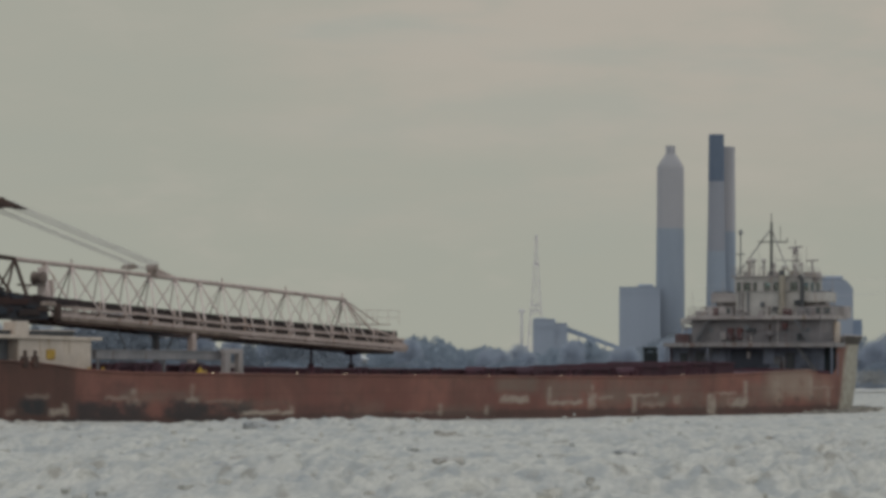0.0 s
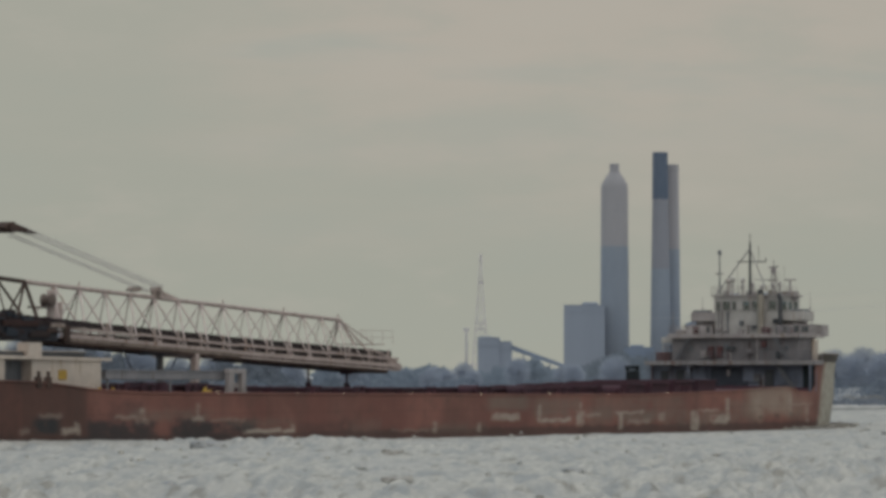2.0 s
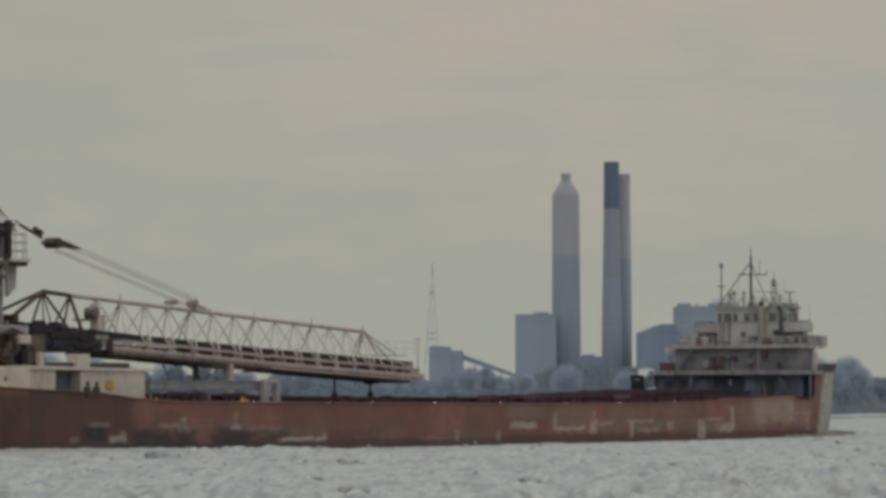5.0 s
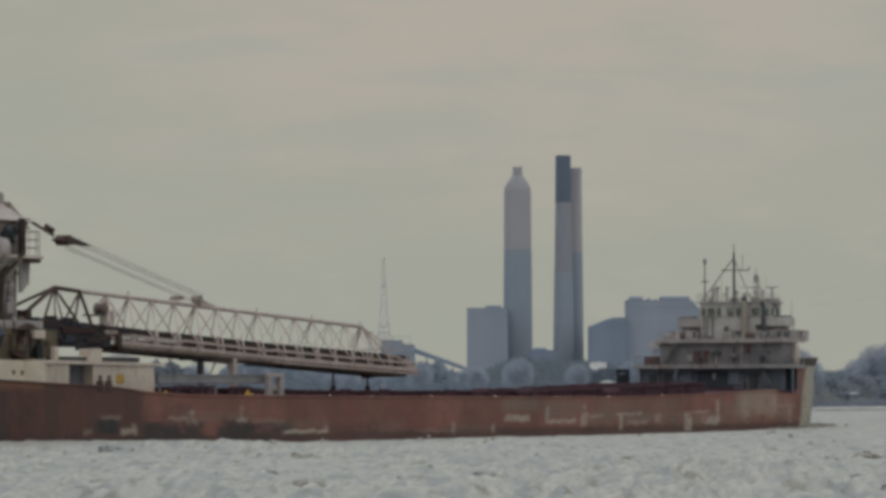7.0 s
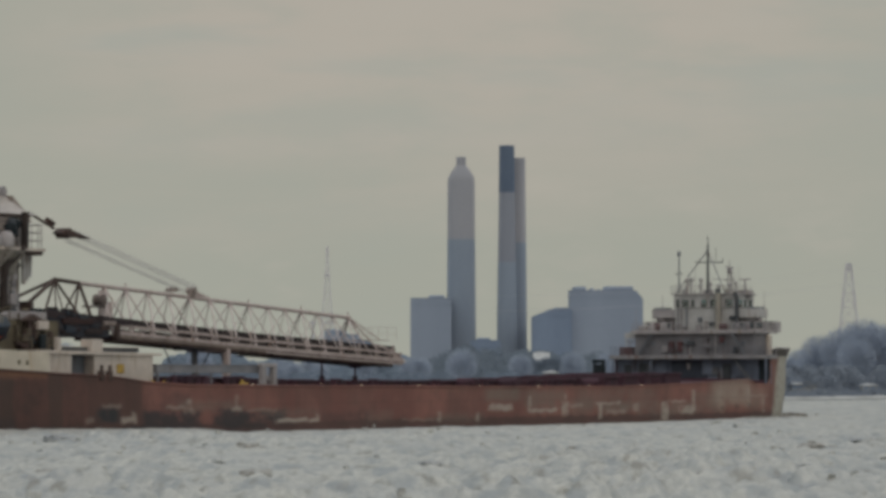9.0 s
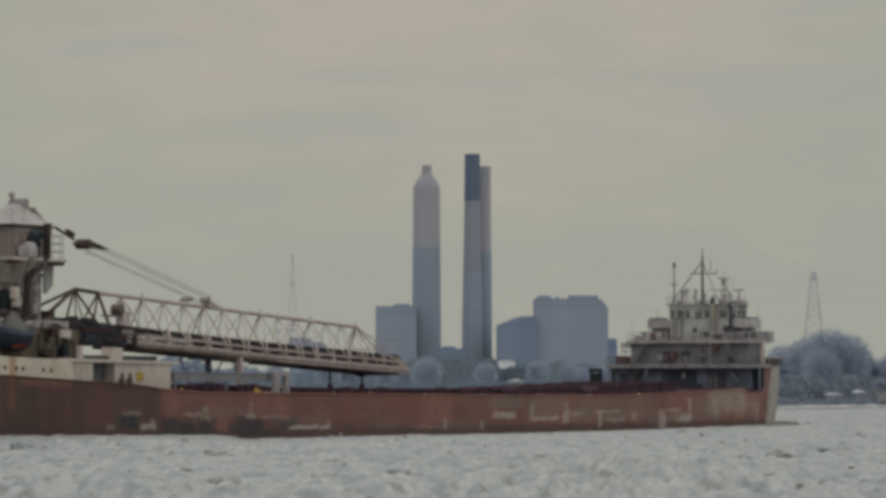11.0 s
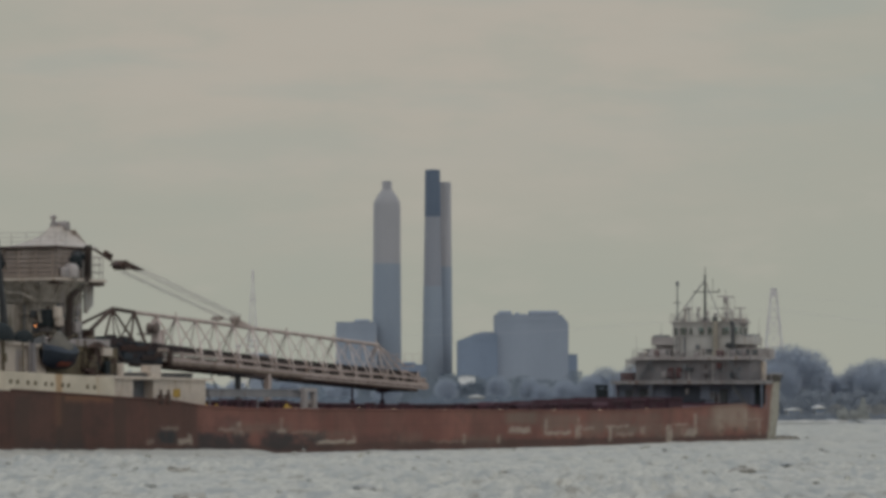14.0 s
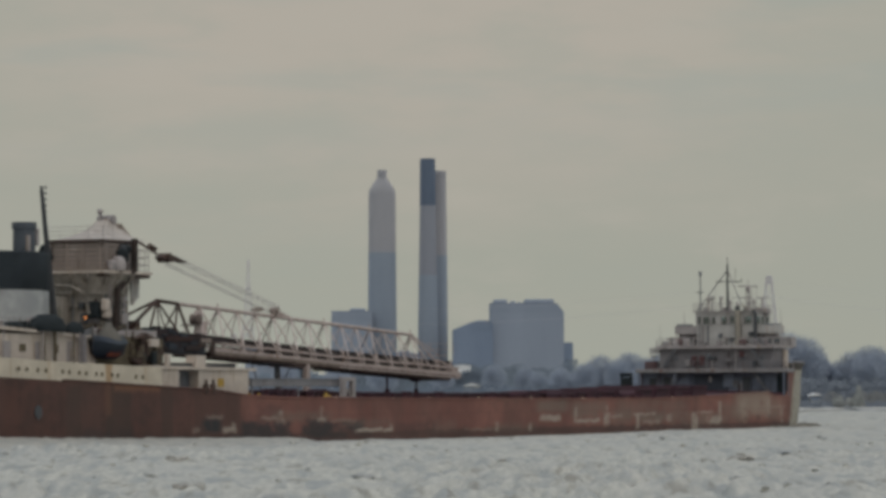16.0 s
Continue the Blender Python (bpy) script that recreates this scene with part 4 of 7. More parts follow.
    for i, x in enumerate(nodes):
        r = 0.072 if x < -105 else 0.055
        step = 1.7 if x < -100 else 1.5
        for side in (-1, 1):
            for d in (-step, step):
                bm = B()
                bar(bm, (x, 0, top(x)), (x + d, side * W, low(x + d) + 0.3), r if side < 0 else r * 0.75, 6)
                part("lattice_strut", bm, STRUT, boom)
        if i % 3 == 1:
            bm = B()
            bar(bm, (x, 0, top(x)), (x, W, low(x) + 0.3), r * 0.8, 6)
            part("lattice_strut", bm, BROWN, boom)
        if i in (1, 4, 7, 10, 13):
            bm = B()
            bar(bm, (x, 0, top(x)), (x, 0, top(x) + 0.5), 0.07, 6)
            part("chord_lamp_post", bm, BEIGE, boom)
    for x in [-126.3 + 3.333 * i for i in range(15)]:
        for side in (-1, 1):
            bm = B()
            box(bm, x - 0.09, x + 0.09, side * W - 0.06, side * W + 0.06, low(x) + 0.3, low(x) + 1.7)
            part("rail_post", bm, BEIGE, boom)
    # heel of the boom: dark machinery and sloping king post
    HEEL = plain("heel_black", (0.043, 0.030, 0.032), (0.028, 0.021, 0.025), 0.8, 0.8, gloss=0.3)
    bm = B()
    for side in (-1, 1):
        side_prism(bm, [(-139.4, 8.95), (-137.2, 8.85), (-128.9, 8.45), (-125.4, 8.5), (-125.4, 8.9), (-137.2, 9.42), (-139.4, 9.55)], side * W - 0.18, side * W + 0.18)
        for x in (-137.4, -133.2, -130.6):
            bar(bm, (x, side * W, 7.5), (x, side * W, 9.2), 0.12, 6)
    part("boom_heel", bm, HEEL, boom, "blue-black boom heel frame")
    apex, second = (-134.9, 0, 12.08), (-131.2, 0, 11.85)
    for a, b, r in ((apex, (-140.6, -1.2, 10.05), 0.17), (apex, (-140.6, 1.2, 10.05), 0.13), (apex, (-138.1, -1.2, 9.5), 0.11), (apex, (-138.1, 1.2, 9.5), 0.08), (apex, (-133.2, -1.2, 9.3), 0.11), (apex, (-136.5, -1.2, 9.4), 0.06), (apex, (-135.4, -1.2, 9.4), 0.06), (second, (-133.8, -1.2, 9.3), 0.10), (second, (-131.2, -1.2, 9.0), 0.14), (second, (-131.9, 1.2, 9.2), 0.08)):
        bm = B()
        bar(bm, a, b, r, 8)
        part("heel_strut", bm, BROWN, boom, "rust-brown heel strut")
    bm = B()
    box(bm, -140.9, -140.2, -1.5, 1.5, 9.3, 10.2, 0.08)
    box(bm, -141.6, -139.4, -1.8, 1.8, 8.6, 9.4, 0.08)
    part("king_foot", bm, BROWN, boom)
    bm = B()
    side_prism(bm, [(-139.2, 7.5), (-137.5, 7.38), (-129.7, 7.42), (-129.7, 8.3), (-132.2, 9.1), (-136.5, 9.5), (-139.2, 9.6)], -2.02, 1.5)
    part("drive_machinery", bm, plain("machinery_navy", (0.030, 0.034, 0.046), (0.045, 0.042, 0.048), 0.9, 0.7, gloss=0.3), boom, "blue-black belt drive machinery")
    for x0, x1, z0, z1, mat in ((-137.0, -132.4, 8.45, 8.9, plain("panel_oxide", (0.050, 0.026, 0.024), (0.034, 0.020, 0.020), 0.9, 0.8, gloss=0.3)), (-136.6, -135.0, 7.7, 8.2, NAVY), (-133.6, -131.0, 7.65, 8.1, BELT), (-131.2, -130.0, 8.0, 8.3, BROWN), (-130.8, -129.0, 8.4, 8.75, TOWER), (-129.0, -128.3, 7.4, 8.6, BROWN)):
        bm = B()
        box(bm, x0, x1, -2.2, -2.0, z0, z1, 0.05)
        part("drive_panel", bm, mat, boom)
    for x, z, h, w in ((-137.4, 9.3, 0.5, 0.22), (-135.3, 9.2, 0.5, 0.4), (-136.3, 9.2, 0.3, 0.3)):
        bm = B()
        box(bm, x - w, x + w, -1.9, -1.0, z, z + h, 0.1)
        part("drive_motor", bm, HEEL, boom, "dark drive motor")
    bm = B()
    bar(bm, (-130.4, -1.8, 7.95), (-130.4, 1.8, 7.95), 0.42, 12)
    part("heel_pulley", bm, BELT, boom)
    bm = B()
    lathe(bm, [(0.3, -0.5), (0.5, -0.42), (0.36, 0), (0.5, 0.42), (0.3, 0.5)], sides=14)
    bmesh.ops.rotate(bm, verts=bm.verts, matrix=Euler((radians(90), 0, 0)).to_matrix())
    bmesh.ops.translate(bm, verts=bm.verts, vec=(-129.0, -0.6, 10.5))
    bar(bm, (-131.6, -0.6, 9.95), (-129.0, -0.6, 9.95), 0.08, 6)
    part("boom_winch", bm, plain("winch_grime", (0.168, 0.135, 0.124), (0.112, 0.091, 0.087), 1.5, 0.8, gloss=0.2), boom, "grimy brown winch drum", 40)
    for x0, x1, z0, z1 in ((-128.5, -128.2, 9.0, 11.3), (-127.6, -127.4, 8.9, 10.4)):
        bm = B()
        box(bm, x0, x1, -0.9, -0.1, z0, z1, 0.05)
        part("winch_cheek", bm, STRUT, boom, "pale winch cheek plate")
    # head of the boom
    bm = B()
    for side in (-1, 1):
        bar(bm, (-84.6, 0, 9.62), (-80.6, side * 0.9, 7.7), 0.06, 6)
        bar(bm, (-84.6, 0, 9.62), (-83.2, side * W, 7.0), 0.08, 6)
        for x in (-82.4, -81.0, -79.6, -78.4):
            bar(bm, (x, side * W, low(x)), (x, side * W, low(x) + along([(-82.4, 1.7), (-78, 0.9)], x)), 0.05, 6)
        side_prism(bm, [(-82.6, low(-82.6) + 1.5), (-78.1, low(-78.1) + 0.8), (-78.1, low(-78.1) + 0.95), (-82.6, low(-82.6) + 1.68)], side * W - 0.06, side * W + 0.06)
    side_prism(bm, [(-79.6, 5.75), (-77.7, 5.35), (-77.2, 5.5), (-77.4, 5.9), (-79.6, 6.5)], -W, W)
    bar(bm, (-77.7, -W, 5.65), (-77.7, W, 5.65), 0.3, 12)
    part("boom_head", bm, BEIGE, boom, "beige boom head with end pulley")
    bm = B()
    for side in (-1.3, 1.3):
        for k in range(4):
            x = -83.2 + 1.8 * k
            bar(bm, (x, side, 7.6), (x, side, 8.8), 0.02, 5)
        for z in (8.2, 8.8):
            bar(bm, (-83.2, side, z), (-77.8, side, z), 0.02, 5)
    box(bm, -83.2, -79.2, -1.3, 1.3, 7.55, 7.63)
    part("head_platform", bm, BEIGE, boom, "railed service platform on the boom head")
    # rusty spill tray slung under the outer half
    bm = B()
    side_prism(bm, [(-102.6, low(-102.6) - 0.28), (-101.6, low(-101.6) - 0.05), (-79.8, low(-79.8) - 0.02), (-79.8, low(-79.8) - 0.32), (-89.0, low(-89) - 0.26), (-101.4, low(-101.4) - 0.2)], -W - 0.05, W + 0.05)
    part("spill_tray", bm, BROWN, boom, "rusty brown spill tray under the boom")
    rng = random.Random(63)
    for i in range(26):
        x, z = rng.uniform(-138.5, -131.0), rng.uniform(7.5, 9.2)
        w, h = rng.uniform(0.15, 0.7), rng.uniform(0.1, 0.4)
        bm = B()
        box(bm, x - w, x + w, -2.18, -2.0, z, z + h, 0.04)
        part("heel_fitting", bm, rng.choice((HEEL, BELT, NAVY)), boom)
    # hoist sheaves, head block and wire ropes
    bm = B()
    bar(bm, (-113.3, -0.45, 11.6), (-113.3, 0.4, 11.6), 0.28, 14)
    box(bm, -113.7, -112.9, -0.25, 0.2, 10.95, 11.6, 0.1)
    part("boom_sheave", bm, TOWER, ship, "rusty brown hoist sheave block")
    bm = B()
    side_prism(bm, [(-116.6, 11.5), (-115.6, 11.42), (-114.8, 11.6), (-115.4, 11.85), (-116.2, 11.78)], 0.2, 0.7)
    part("boom_sheave", bm, TOWER, ship, "small rusty hoist sheave")
    bm = B()
    side_prism(bm, [(-113.0, 10.98), (-109.2, 10.8), (-112.5, 11.55)], -0.1, 0.1)
    part("sheave_bracket", bm, BEIGE, ship, "pale sheave bracket plate")
    bm = B()
    side_prism(bm, [(-134.6, 15.85), (-133.5, 15.5), (-132.2, 15.6), (-130.1, 15.5), (-131.8, 15.95), (-133.7, 16.25)], -0.45, 0.45)
    bar(bm, (-133.5, -0.6, 15.85), (-133.5, 0.6, 15.85), 0.42, 12)
    bar(bm, (-135.0, 0, 16.2), (-138.6, 0, 17.3), 0.13, 6)
    bar(bm, (-135.6, 0.3, 16.9), (-134.6, 0.3, 16.6), 0.22, 6)
    part("head_block", bm, BROWN, ship, "dark hoist head block")
    for y, dz in ((-0.6, 0.46), (-0.4, 0.33), (-0.2, 0.20), (0.0, 0.06), (0.3, -0.42), (0.45, -0.56), (0.6, -0.70)):
        bm = B()
        bar(bm, (-132.6, y, 15.72 + dz * 0.62), (-113.3 + 0.5 * dz, y, 11.72 + dz * 0.42), 0.028, 5)
        part("wire_rope", bm, CABLE, ship, "taut steel hoist rope")
    # rest trestle under the boom
    for x, y, k, mat, z1 in ((-112.7, 0.0, 0.22, SLATE, 6.75), (-110.45, -1.85, 0.27, BEIGE, 6.6)):
        bm = B()
        box(bm, x - k, x + k, y - k, y + k, 3.4, z1, 0.04)
        box(bm, x - 0.4, x + 0.4, -1.9, 1.9, z1 - 0.3, z1, 0.04)
        part("boom_saddle", bm, mat, ship, "boom saddle trestle")
    for x0, x1, r in ((-118.0, -115.4, 0.06), (-110.0, -112.6, 0.06), (-108.6, -106.4, 0.07)):
        bm = B()
        bar(bm, (x0, 0, low(x0)), (x1, 0, 3.6), r, 6)
        part("saddle_brace", bm, SLATE, ship, "slanting saddle brace")
    # long grey girder on the deck edge, with its end frame
    bm = B()
    box(bm, -132.0, -115.4, -7.9, -7.5, 4.5, 5.15, 0.04)
    box(bm, -132.0, -115.4, -8.0, -7.4, 5.13, 5.22)
    for x in (-131.5, -123):
        box(bm, x - 0.08, x + 0.08, -7.75, -7.6, 3.2, 4.5)
    part("deck_girder", bm, BLUEGREY, ship, "long grey steel deck girder")
    bm = B()
    box(bm, -116.4, -115.7, -8.85, -8.4, 3.55, 5.0, 0.05)
    box(bm, -114.55, -113.95, -8.85, -8.4, 3.55, 5.0, 0.05)
    box(bm, -116.5, -113.95, -8.86, -8.39, 4.98, 5.35, 0.05)
    box(bm, -116.6, -113.8, -8.9, -8.3, 3.2, 3.58, 0.05)
    box(bm, -115.6, -114.5, -8.5, -8.42, 3.9, 4.3, 0.02)
    part("end_frame", bm, SOILED, ship, "dirty white gate-shaped end frame")
    for s in (-134.3, -120.0, -132.6):
        bm = B()
        box(bm, s - 0.55, s + 0.55, -9.2, -8.9, 3.4, 3.72, 0.08)
        bar(bm, (s - 0.3, -9.1, 3.4), (s - 0.3, -9.1, 3.95), 0.12, 8)
        part("deck_chock", bm, YELLOW, ship, "yellow roller chock")


def build_after_end(ship, railing):
    """Poop, hoist tower, funnel and boats."""
    # white sheer strake and its portholes
    def lowedge(x):
        return along([(-190, 5.8), (-175, 5.37), (-148, 4.48), (-140, 4.3)], x)

    def topedge(x):
        return along([(-190, 7.4), (-175, 6.8), (-167, 6.5), (-158, 6.27), (-150.5, 6.1), (-140, 5.8)], x)

    xs = [-188.3, -187, -185, -182, -178, -174, -170, -166, -162, -158, -154, -150.4]
    for side in (1, -1):
        bm = B()
        sheet(bm, [[(x, side * (half(x) + 0.02), lowedge(x) - 0.1), (x, side * (half(x) + 0.02), topedge(x)), (x, side * max(0, half(x) - 0.12), topedge(x)), (x, side * max(0, half(x) - 0.12), lowedge(x) - 0.1)] for x in xs])
        strake = part("sheer_strake", bm, STRAKE, ship, "cream-white sheer strake streaked with rust", 40)
    bm = B()
    lathe(bm, [(0.18, 0), (0.18, 0.05), (0.13, 0.07)], sides=12)
    bmesh.ops.rotate(bm, verts=bm.verts, matrix=Euler((radians(90), 0, 0)).to_matrix())
    first = None
    for s in (-172.5, -171.3, -169.7, -168.5, -166.0, -165.0, -163.5, -162.4, -160.9, -160.0, -158.4, -157.5, -154.6, -153.5):
        m = Matrix.Translation((s, -9.52, lowedge(s) + 0.62))
        if first is None:
            first = part("porthole", bm, OLIVE, strake, "dark round porthole")
            first.matrix_basis = m
        else:
            again(first, strake, m)
    bm = B()
    lathe(bm, [(0.55, 0), (0.55, 0.05), (0.42, 0.07)], (0, 0, 0), 16)
    bmesh.ops.rotate(bm, verts=bm.verts, matrix=Euler((radians(90), 0, 0)).to_matrix())
    bmesh.ops.translate(bm, verts=bm.verts, vec=(-169.6, -9.5, 2.5))
    part("side_port", bm, BLACK, ship, "dark discharge port")
    # poop deck
    bm = B()
    prism(bm, [(-186.5, -4), (-180, -8), (-170, -9.3), (-150, -9.3), (-150, 9.3), (-170, 9.3), (-180, 8), (-186.5, 4)], 5.85, 6.05)
    part("poop_deck", bm, DECKRED, ship)
    # after deckhouse
    bm = B()
    prism(bm, [(-184, -5.5), (-178, -7.4), (-157.5, -7.4), (-157.5, 7.4), (-178, 7.4), (-184, 5.5)], 6.05, 8.7)
    house = part("after_deckhouse", bm, WHITE, ship, "soiled white after deckhouse")
    for s, w, z0, z1, mat in ((-173.5, 0.4, 7.2, 7.9, OLIVE), (-171.0, 0.6, 6.3, 8.1, SOILED), (-168.6, 0.45, 7.3, 7.9, OLIVE), (-166.4, 0.4, 6.3, 8.1, SOILED), (-163.6, 0.35, 7.2, 7.9, OLIVE), (-161.4, 0.55, 6.2, 8.2, SOILED), (-159.6, 0.4, 7.2, 7.8, SLATE)):
        bm = B()
        box(bm, s - w, s + w, -7.47, -7.4, z0, z1, 0.03)
        box(bm, s - w * 0.7, s + w * 0.7, -7.5, -7.46, z0 + 0.2, z1 - 0.2, 0.02)
        part("side_door" if z1 - z0 > 1.2 else "side_window", bm, mat, house)
    for s in (-172.3, -166.4, -160.9):
        bm = B()
        bar(bm, (s, -8.0, 6.0), (s, -8.0, 8.9), 0.06, 6)
        part("awning_post", bm, SOILED, house)
    bm = B()
    side_prism(bm, [(-187, 9.6), (-171.9, 9.02), (-157, 8.36), (-157, 8.56), (-171.9, 9.26), (-187, 9.85)], -7.7, 7.7)
    part("boat_deck", bm, WHITE, ship, "white boat-deck edge")
    railing([(-178, -7.0), (-166.8, -7.0)], 8.9, 1.0, OLIVE, ship)
    # canvas-covered gear on the boat deck
    for s, r, h, y in ((-164.9, 2.4, 1.4, -7.4), (-160.4, 1.25, 1.05, -7.2), (-169.5, 1.2, 0.6, -7.2)):
        bm = B()
        lathe(bm, [(r * 0.9, 0), (r, 0.25 * h), (r * 0.85, 0.7 * h), (r * 0.45, 0.97 * h), (0.05, h)], (s, y, along([(-175, 9.3), (-157, 8.6)], s)), 14, (1, 0.45))
        part("covered_gear", bm, CANVAS, ship, "gear under dark canvas cover", 50)
    for s, r, mat in ((-166.0, 0.14, OLIVE), (-164.5, 0.2, OLIVE), (-161.6, 0.1, OLIVE), (-160.2, 0.4, GREY)):
        bm = B()
        bar(bm, (s, -7.9, 6.0), (s + 0.1, -7.8, along([(-175, 9.3), (-157, 8.6)], s)), r * 0.7, 8)
        part("boat_deck_post", bm, mat, ship)
    # funnel
    bm = B()
    lathe(bm, [(4.3, 8.6), (4.3, 12.55)], (-158.2, 0, 0), 32, (1, 0.5))
    part("funnel_base", bm, plain("funnel_white", (0.488, 0.504, 0.512), (0.293, 0.309, 0.325), 0.3, 0.7, stain=(0.14, 0.12, 0.11)), ship, "dirty white funnel base", 40)
    bm = B()
    lathe(bm, [(4.32, 12.45), (4.4, 12.5), (4.36, 15.5), (4.2, 15.6), (3.9, 15.62)], (-158.2, 0, 0), 32, (1, 0.5))
    part("funnel", bm, TEAL, ship, "black-green ship funnel", 40)
    bm = B()
    lathe(bm, [(0.95, 15.3), (0.93, 17.5), (1.03, 17.55), (1.03, 18.1), (0.85, 18.12), (0.8, 17.2)], (-156.6, 0, 0), 24, (1, 1))
    part("funnel_uptake", bm, PIPE, ship, "blue-grey exhaust stack", 40)
    bm = B()
    box(bm, -157.5, -157.1, -0.95, -0.75, 15.7, 17.0)
    part("stack_ladder", bm, SOILED, ship)
    bm = B()
    box(bm, -155.6, -155.1, -0.6, 0.1, 16.2, 17.7, 0.1)
    part("stack_fitting", bm, SOILED, ship)
    bm = B()
    bar(bm, (-152.5, -0.5, 9.0), (-154.7, -0.5, 20.9), 0.33, 10, 0.17)
    bar(bm, (-154.7, -0.5, 20.9), (-154.75, -0.5, 21.2), 0.1, 8)
    for k in range(6):
        z = 18.6 + 0.5 * k
        bar(bm, (-154.4, -0.5, z), (-154.0, -0.5, z), 0.05, 6)
        bar(bm, (-154.0, -0.5, z - 0.1), (-154.0, -0.5, z + 0.12), 0.07, 6)
    part("aftermast", bm, BLACK, ship, "black aftermast with lamp brackets", 40)
    # hoist tower
    bm = B()
    lathe(bm, [(2.9, 8.6), (2.9, 11.4), (3.05, 12.3), (3.4, 13.2), (4.2, 14.05)], (-146.4, 0, 0), 16, (1, 0.95))
    tower = part("hoist_tower", bm, STAINED, ship, "soiled white hoist tower flaring to a platform", 30)
    bm = B()
    prism(bm, [(-149.6, -3.5), (-141.6, -3.5), (-140.6, -2.4), (-140.6, 2.4), (-141.6, 3.5), (-149.6, 3.5)], 14.08, 14.3)
    part("tower_platform", bm, WHITE, tower)
    # brown slab paints in the line of shade below the platform
    bm = B()
    prism(bm, [(-149.3, -3.3), (-141.7, -3.3), (-140.9, -2.3), (-140.9, 2.3), (-141.7, 3.3), (-149.3, 3.3)], 13.78, 14.08)
    part("platform_shade", bm, BROWN, tower, "brown slab standing for the shade under the platform")
    for z, r in ((9.9, 3.0), (11.35, 3.02), (12.4, 3.2)):
        bm = B()
        lathe(bm, [(r, -0.09), (r + 0.14, -0.07), (r + 0.14, 0.07), (r, 0.09)], (-146.4, 0, z), 20, (1, 0.95))
        part("stiffener_ring", bm, STAINED, tower)
    for a0 in (190, 212, 236, 254, 272, 296, 318):
        a = radians(a0)
        bm = B()
        tube(bm, [(-146.4 + r * math.cos(a), 0.95 * r * math.sin(a), z) for r, z in ((2.95, 8.7), (2.95, 11.4), (3.1, 12.3), (3.45, 13.2), (4.1, 13.85))], 0.1, 6)
        part("tower_rib", bm, STAINED, tower)
    # bent pipe and small house fixed to the after side of the tower
    bm = B()
    tube(bm, [(-149.7, 2.6, 13.0), (-149.9, 1.2, 13.1), (-149.9, -0.3, 13.0), (-149.8, -1.2, 12.6), (-149.6, -1.8, 11.8), (-149.5, -1.9, 10.6)], 0.13, 8)
    part("bent_pipe", bm, STAINED, tower, "grimy bent steam pipe")
    bm = B()
    box(bm, -150.4, -149.2, 0.2, 2.6, 8.6, 12.1, 0.08)
    box(bm, -150.46, -150.4, 0.6, 1.4, 8.8, 10.7, 0.02)
    part("tower_annex", bm, STAINED, tower, "small grey steel house on the tower")
    railing([(-140.7, 2.2), (-140.7, -2.2), (-141.6, -3.1), (-144.5, -3.1)], 14.3, 1.9, SOILED, tower, 3, 1.2, 0.035)
    bm = B()
    prism(bm, [(-148.4, -2.7), (-143.2, -2.7), (-143.2, 2.7), (-148.4, 2.7)], 14.3, 16.75)
    # wall colour holds the shade of the gaps between louvres
    upper = part("winch_house", bm, plain("louvre_shade", (0.27, 0.24, 0.225), (0.20, 0.18, 0.17), 0.6, 0.8), ship, "winch house with louvres, its wall coloured as their shaded gaps")
    for k in range(6):
        bm = B()
        box(bm, -148.52, -148.4, -2.6, 2.4, 14.45 + 0.38 * k, 14.70 + 0.38 * k, 0.02)
        part("louvre", bm, TOWER, upper)
        bm = B()
        box(bm, -148.4, -145.6, -2.84, -2.7, 14.45 + 0.38 * k, 14.70 + 0.38 * k, 0.02)
        part("louvre", bm, TOWER, upper)
    for s, r in ((-147.9, 0.75), (-146.4, 0.6)):
        bm = B()
        lathe(bm, [(0.3, -0.35), (r, -0.25), (r, 0.25), (0.3, 0.35)], sides=16)
        bmesh.ops.rotate(bm, verts=bm.verts, matrix=Euler((radians(90), 0, 0)).to_matrix())
        bmesh.ops.translate(bm, verts=bm.verts, vec=(s if s < -147 else -145.7, 2.6 if s < -147 else -3.0, 16.0))
        part("winch_drum", bm, BLACK, upper, "black rope drum", 40)
    bm = B()
    lathe(bm, [(0.6, 0), (0.66, 0.2), (0.64, 0.85), (0.45, 1.15), (0.15, 1.25)], (-147.0, -3.3, 14.3), 14)
    box(bm, -148.3, -147.5, -3.5, -3.0, 14.3, 15.2, 0.15)
    part("covered_fitting", bm, SOILED, upper, "rounded white fan housing", 50)
    bm = B()
    prism(bm, [(-148.8, -2.95), (-142.9, -2.95), (-142.9, 2.95), (-148.8, 2.95)], 16.75, 16.95)
    part("roof_slab", bm, BROWN, upper)
    bm = B()
    tiers = []
    for x0, x1, w, z in ((-148.0, -141.6, 2.7, 16.95), (-146.4, -142.0, 1.7, 17.35), (-145.0, -142.4, 0.95, 17.95), (-144.2, -142.9, 0.5, 18.75)):
        tiers.append([bm.verts.new(p) for p in ((x0, -w, z), (x1, -w, z), (x1, w, z), (x0, w, z))])
    bm.faces.new(tiers[0][::-1])
    bm.faces.new(tiers[-1])
    for lo, hi in zip(tiers, tiers[1:]):
        for i in range(4):
            j = (i + 1) % 4
            bm.faces.new((lo[i], lo[j], hi[j], hi[i]))
    part("tower_roof", bm, plain("roof_paint", (0.50, 0.455, 0.425), (0.41, 0.37, 0.345), 0.6, 0.65, stain=(0.33, 0.26, 0.22)), upper, "pale hipped roof")
    bm = B()
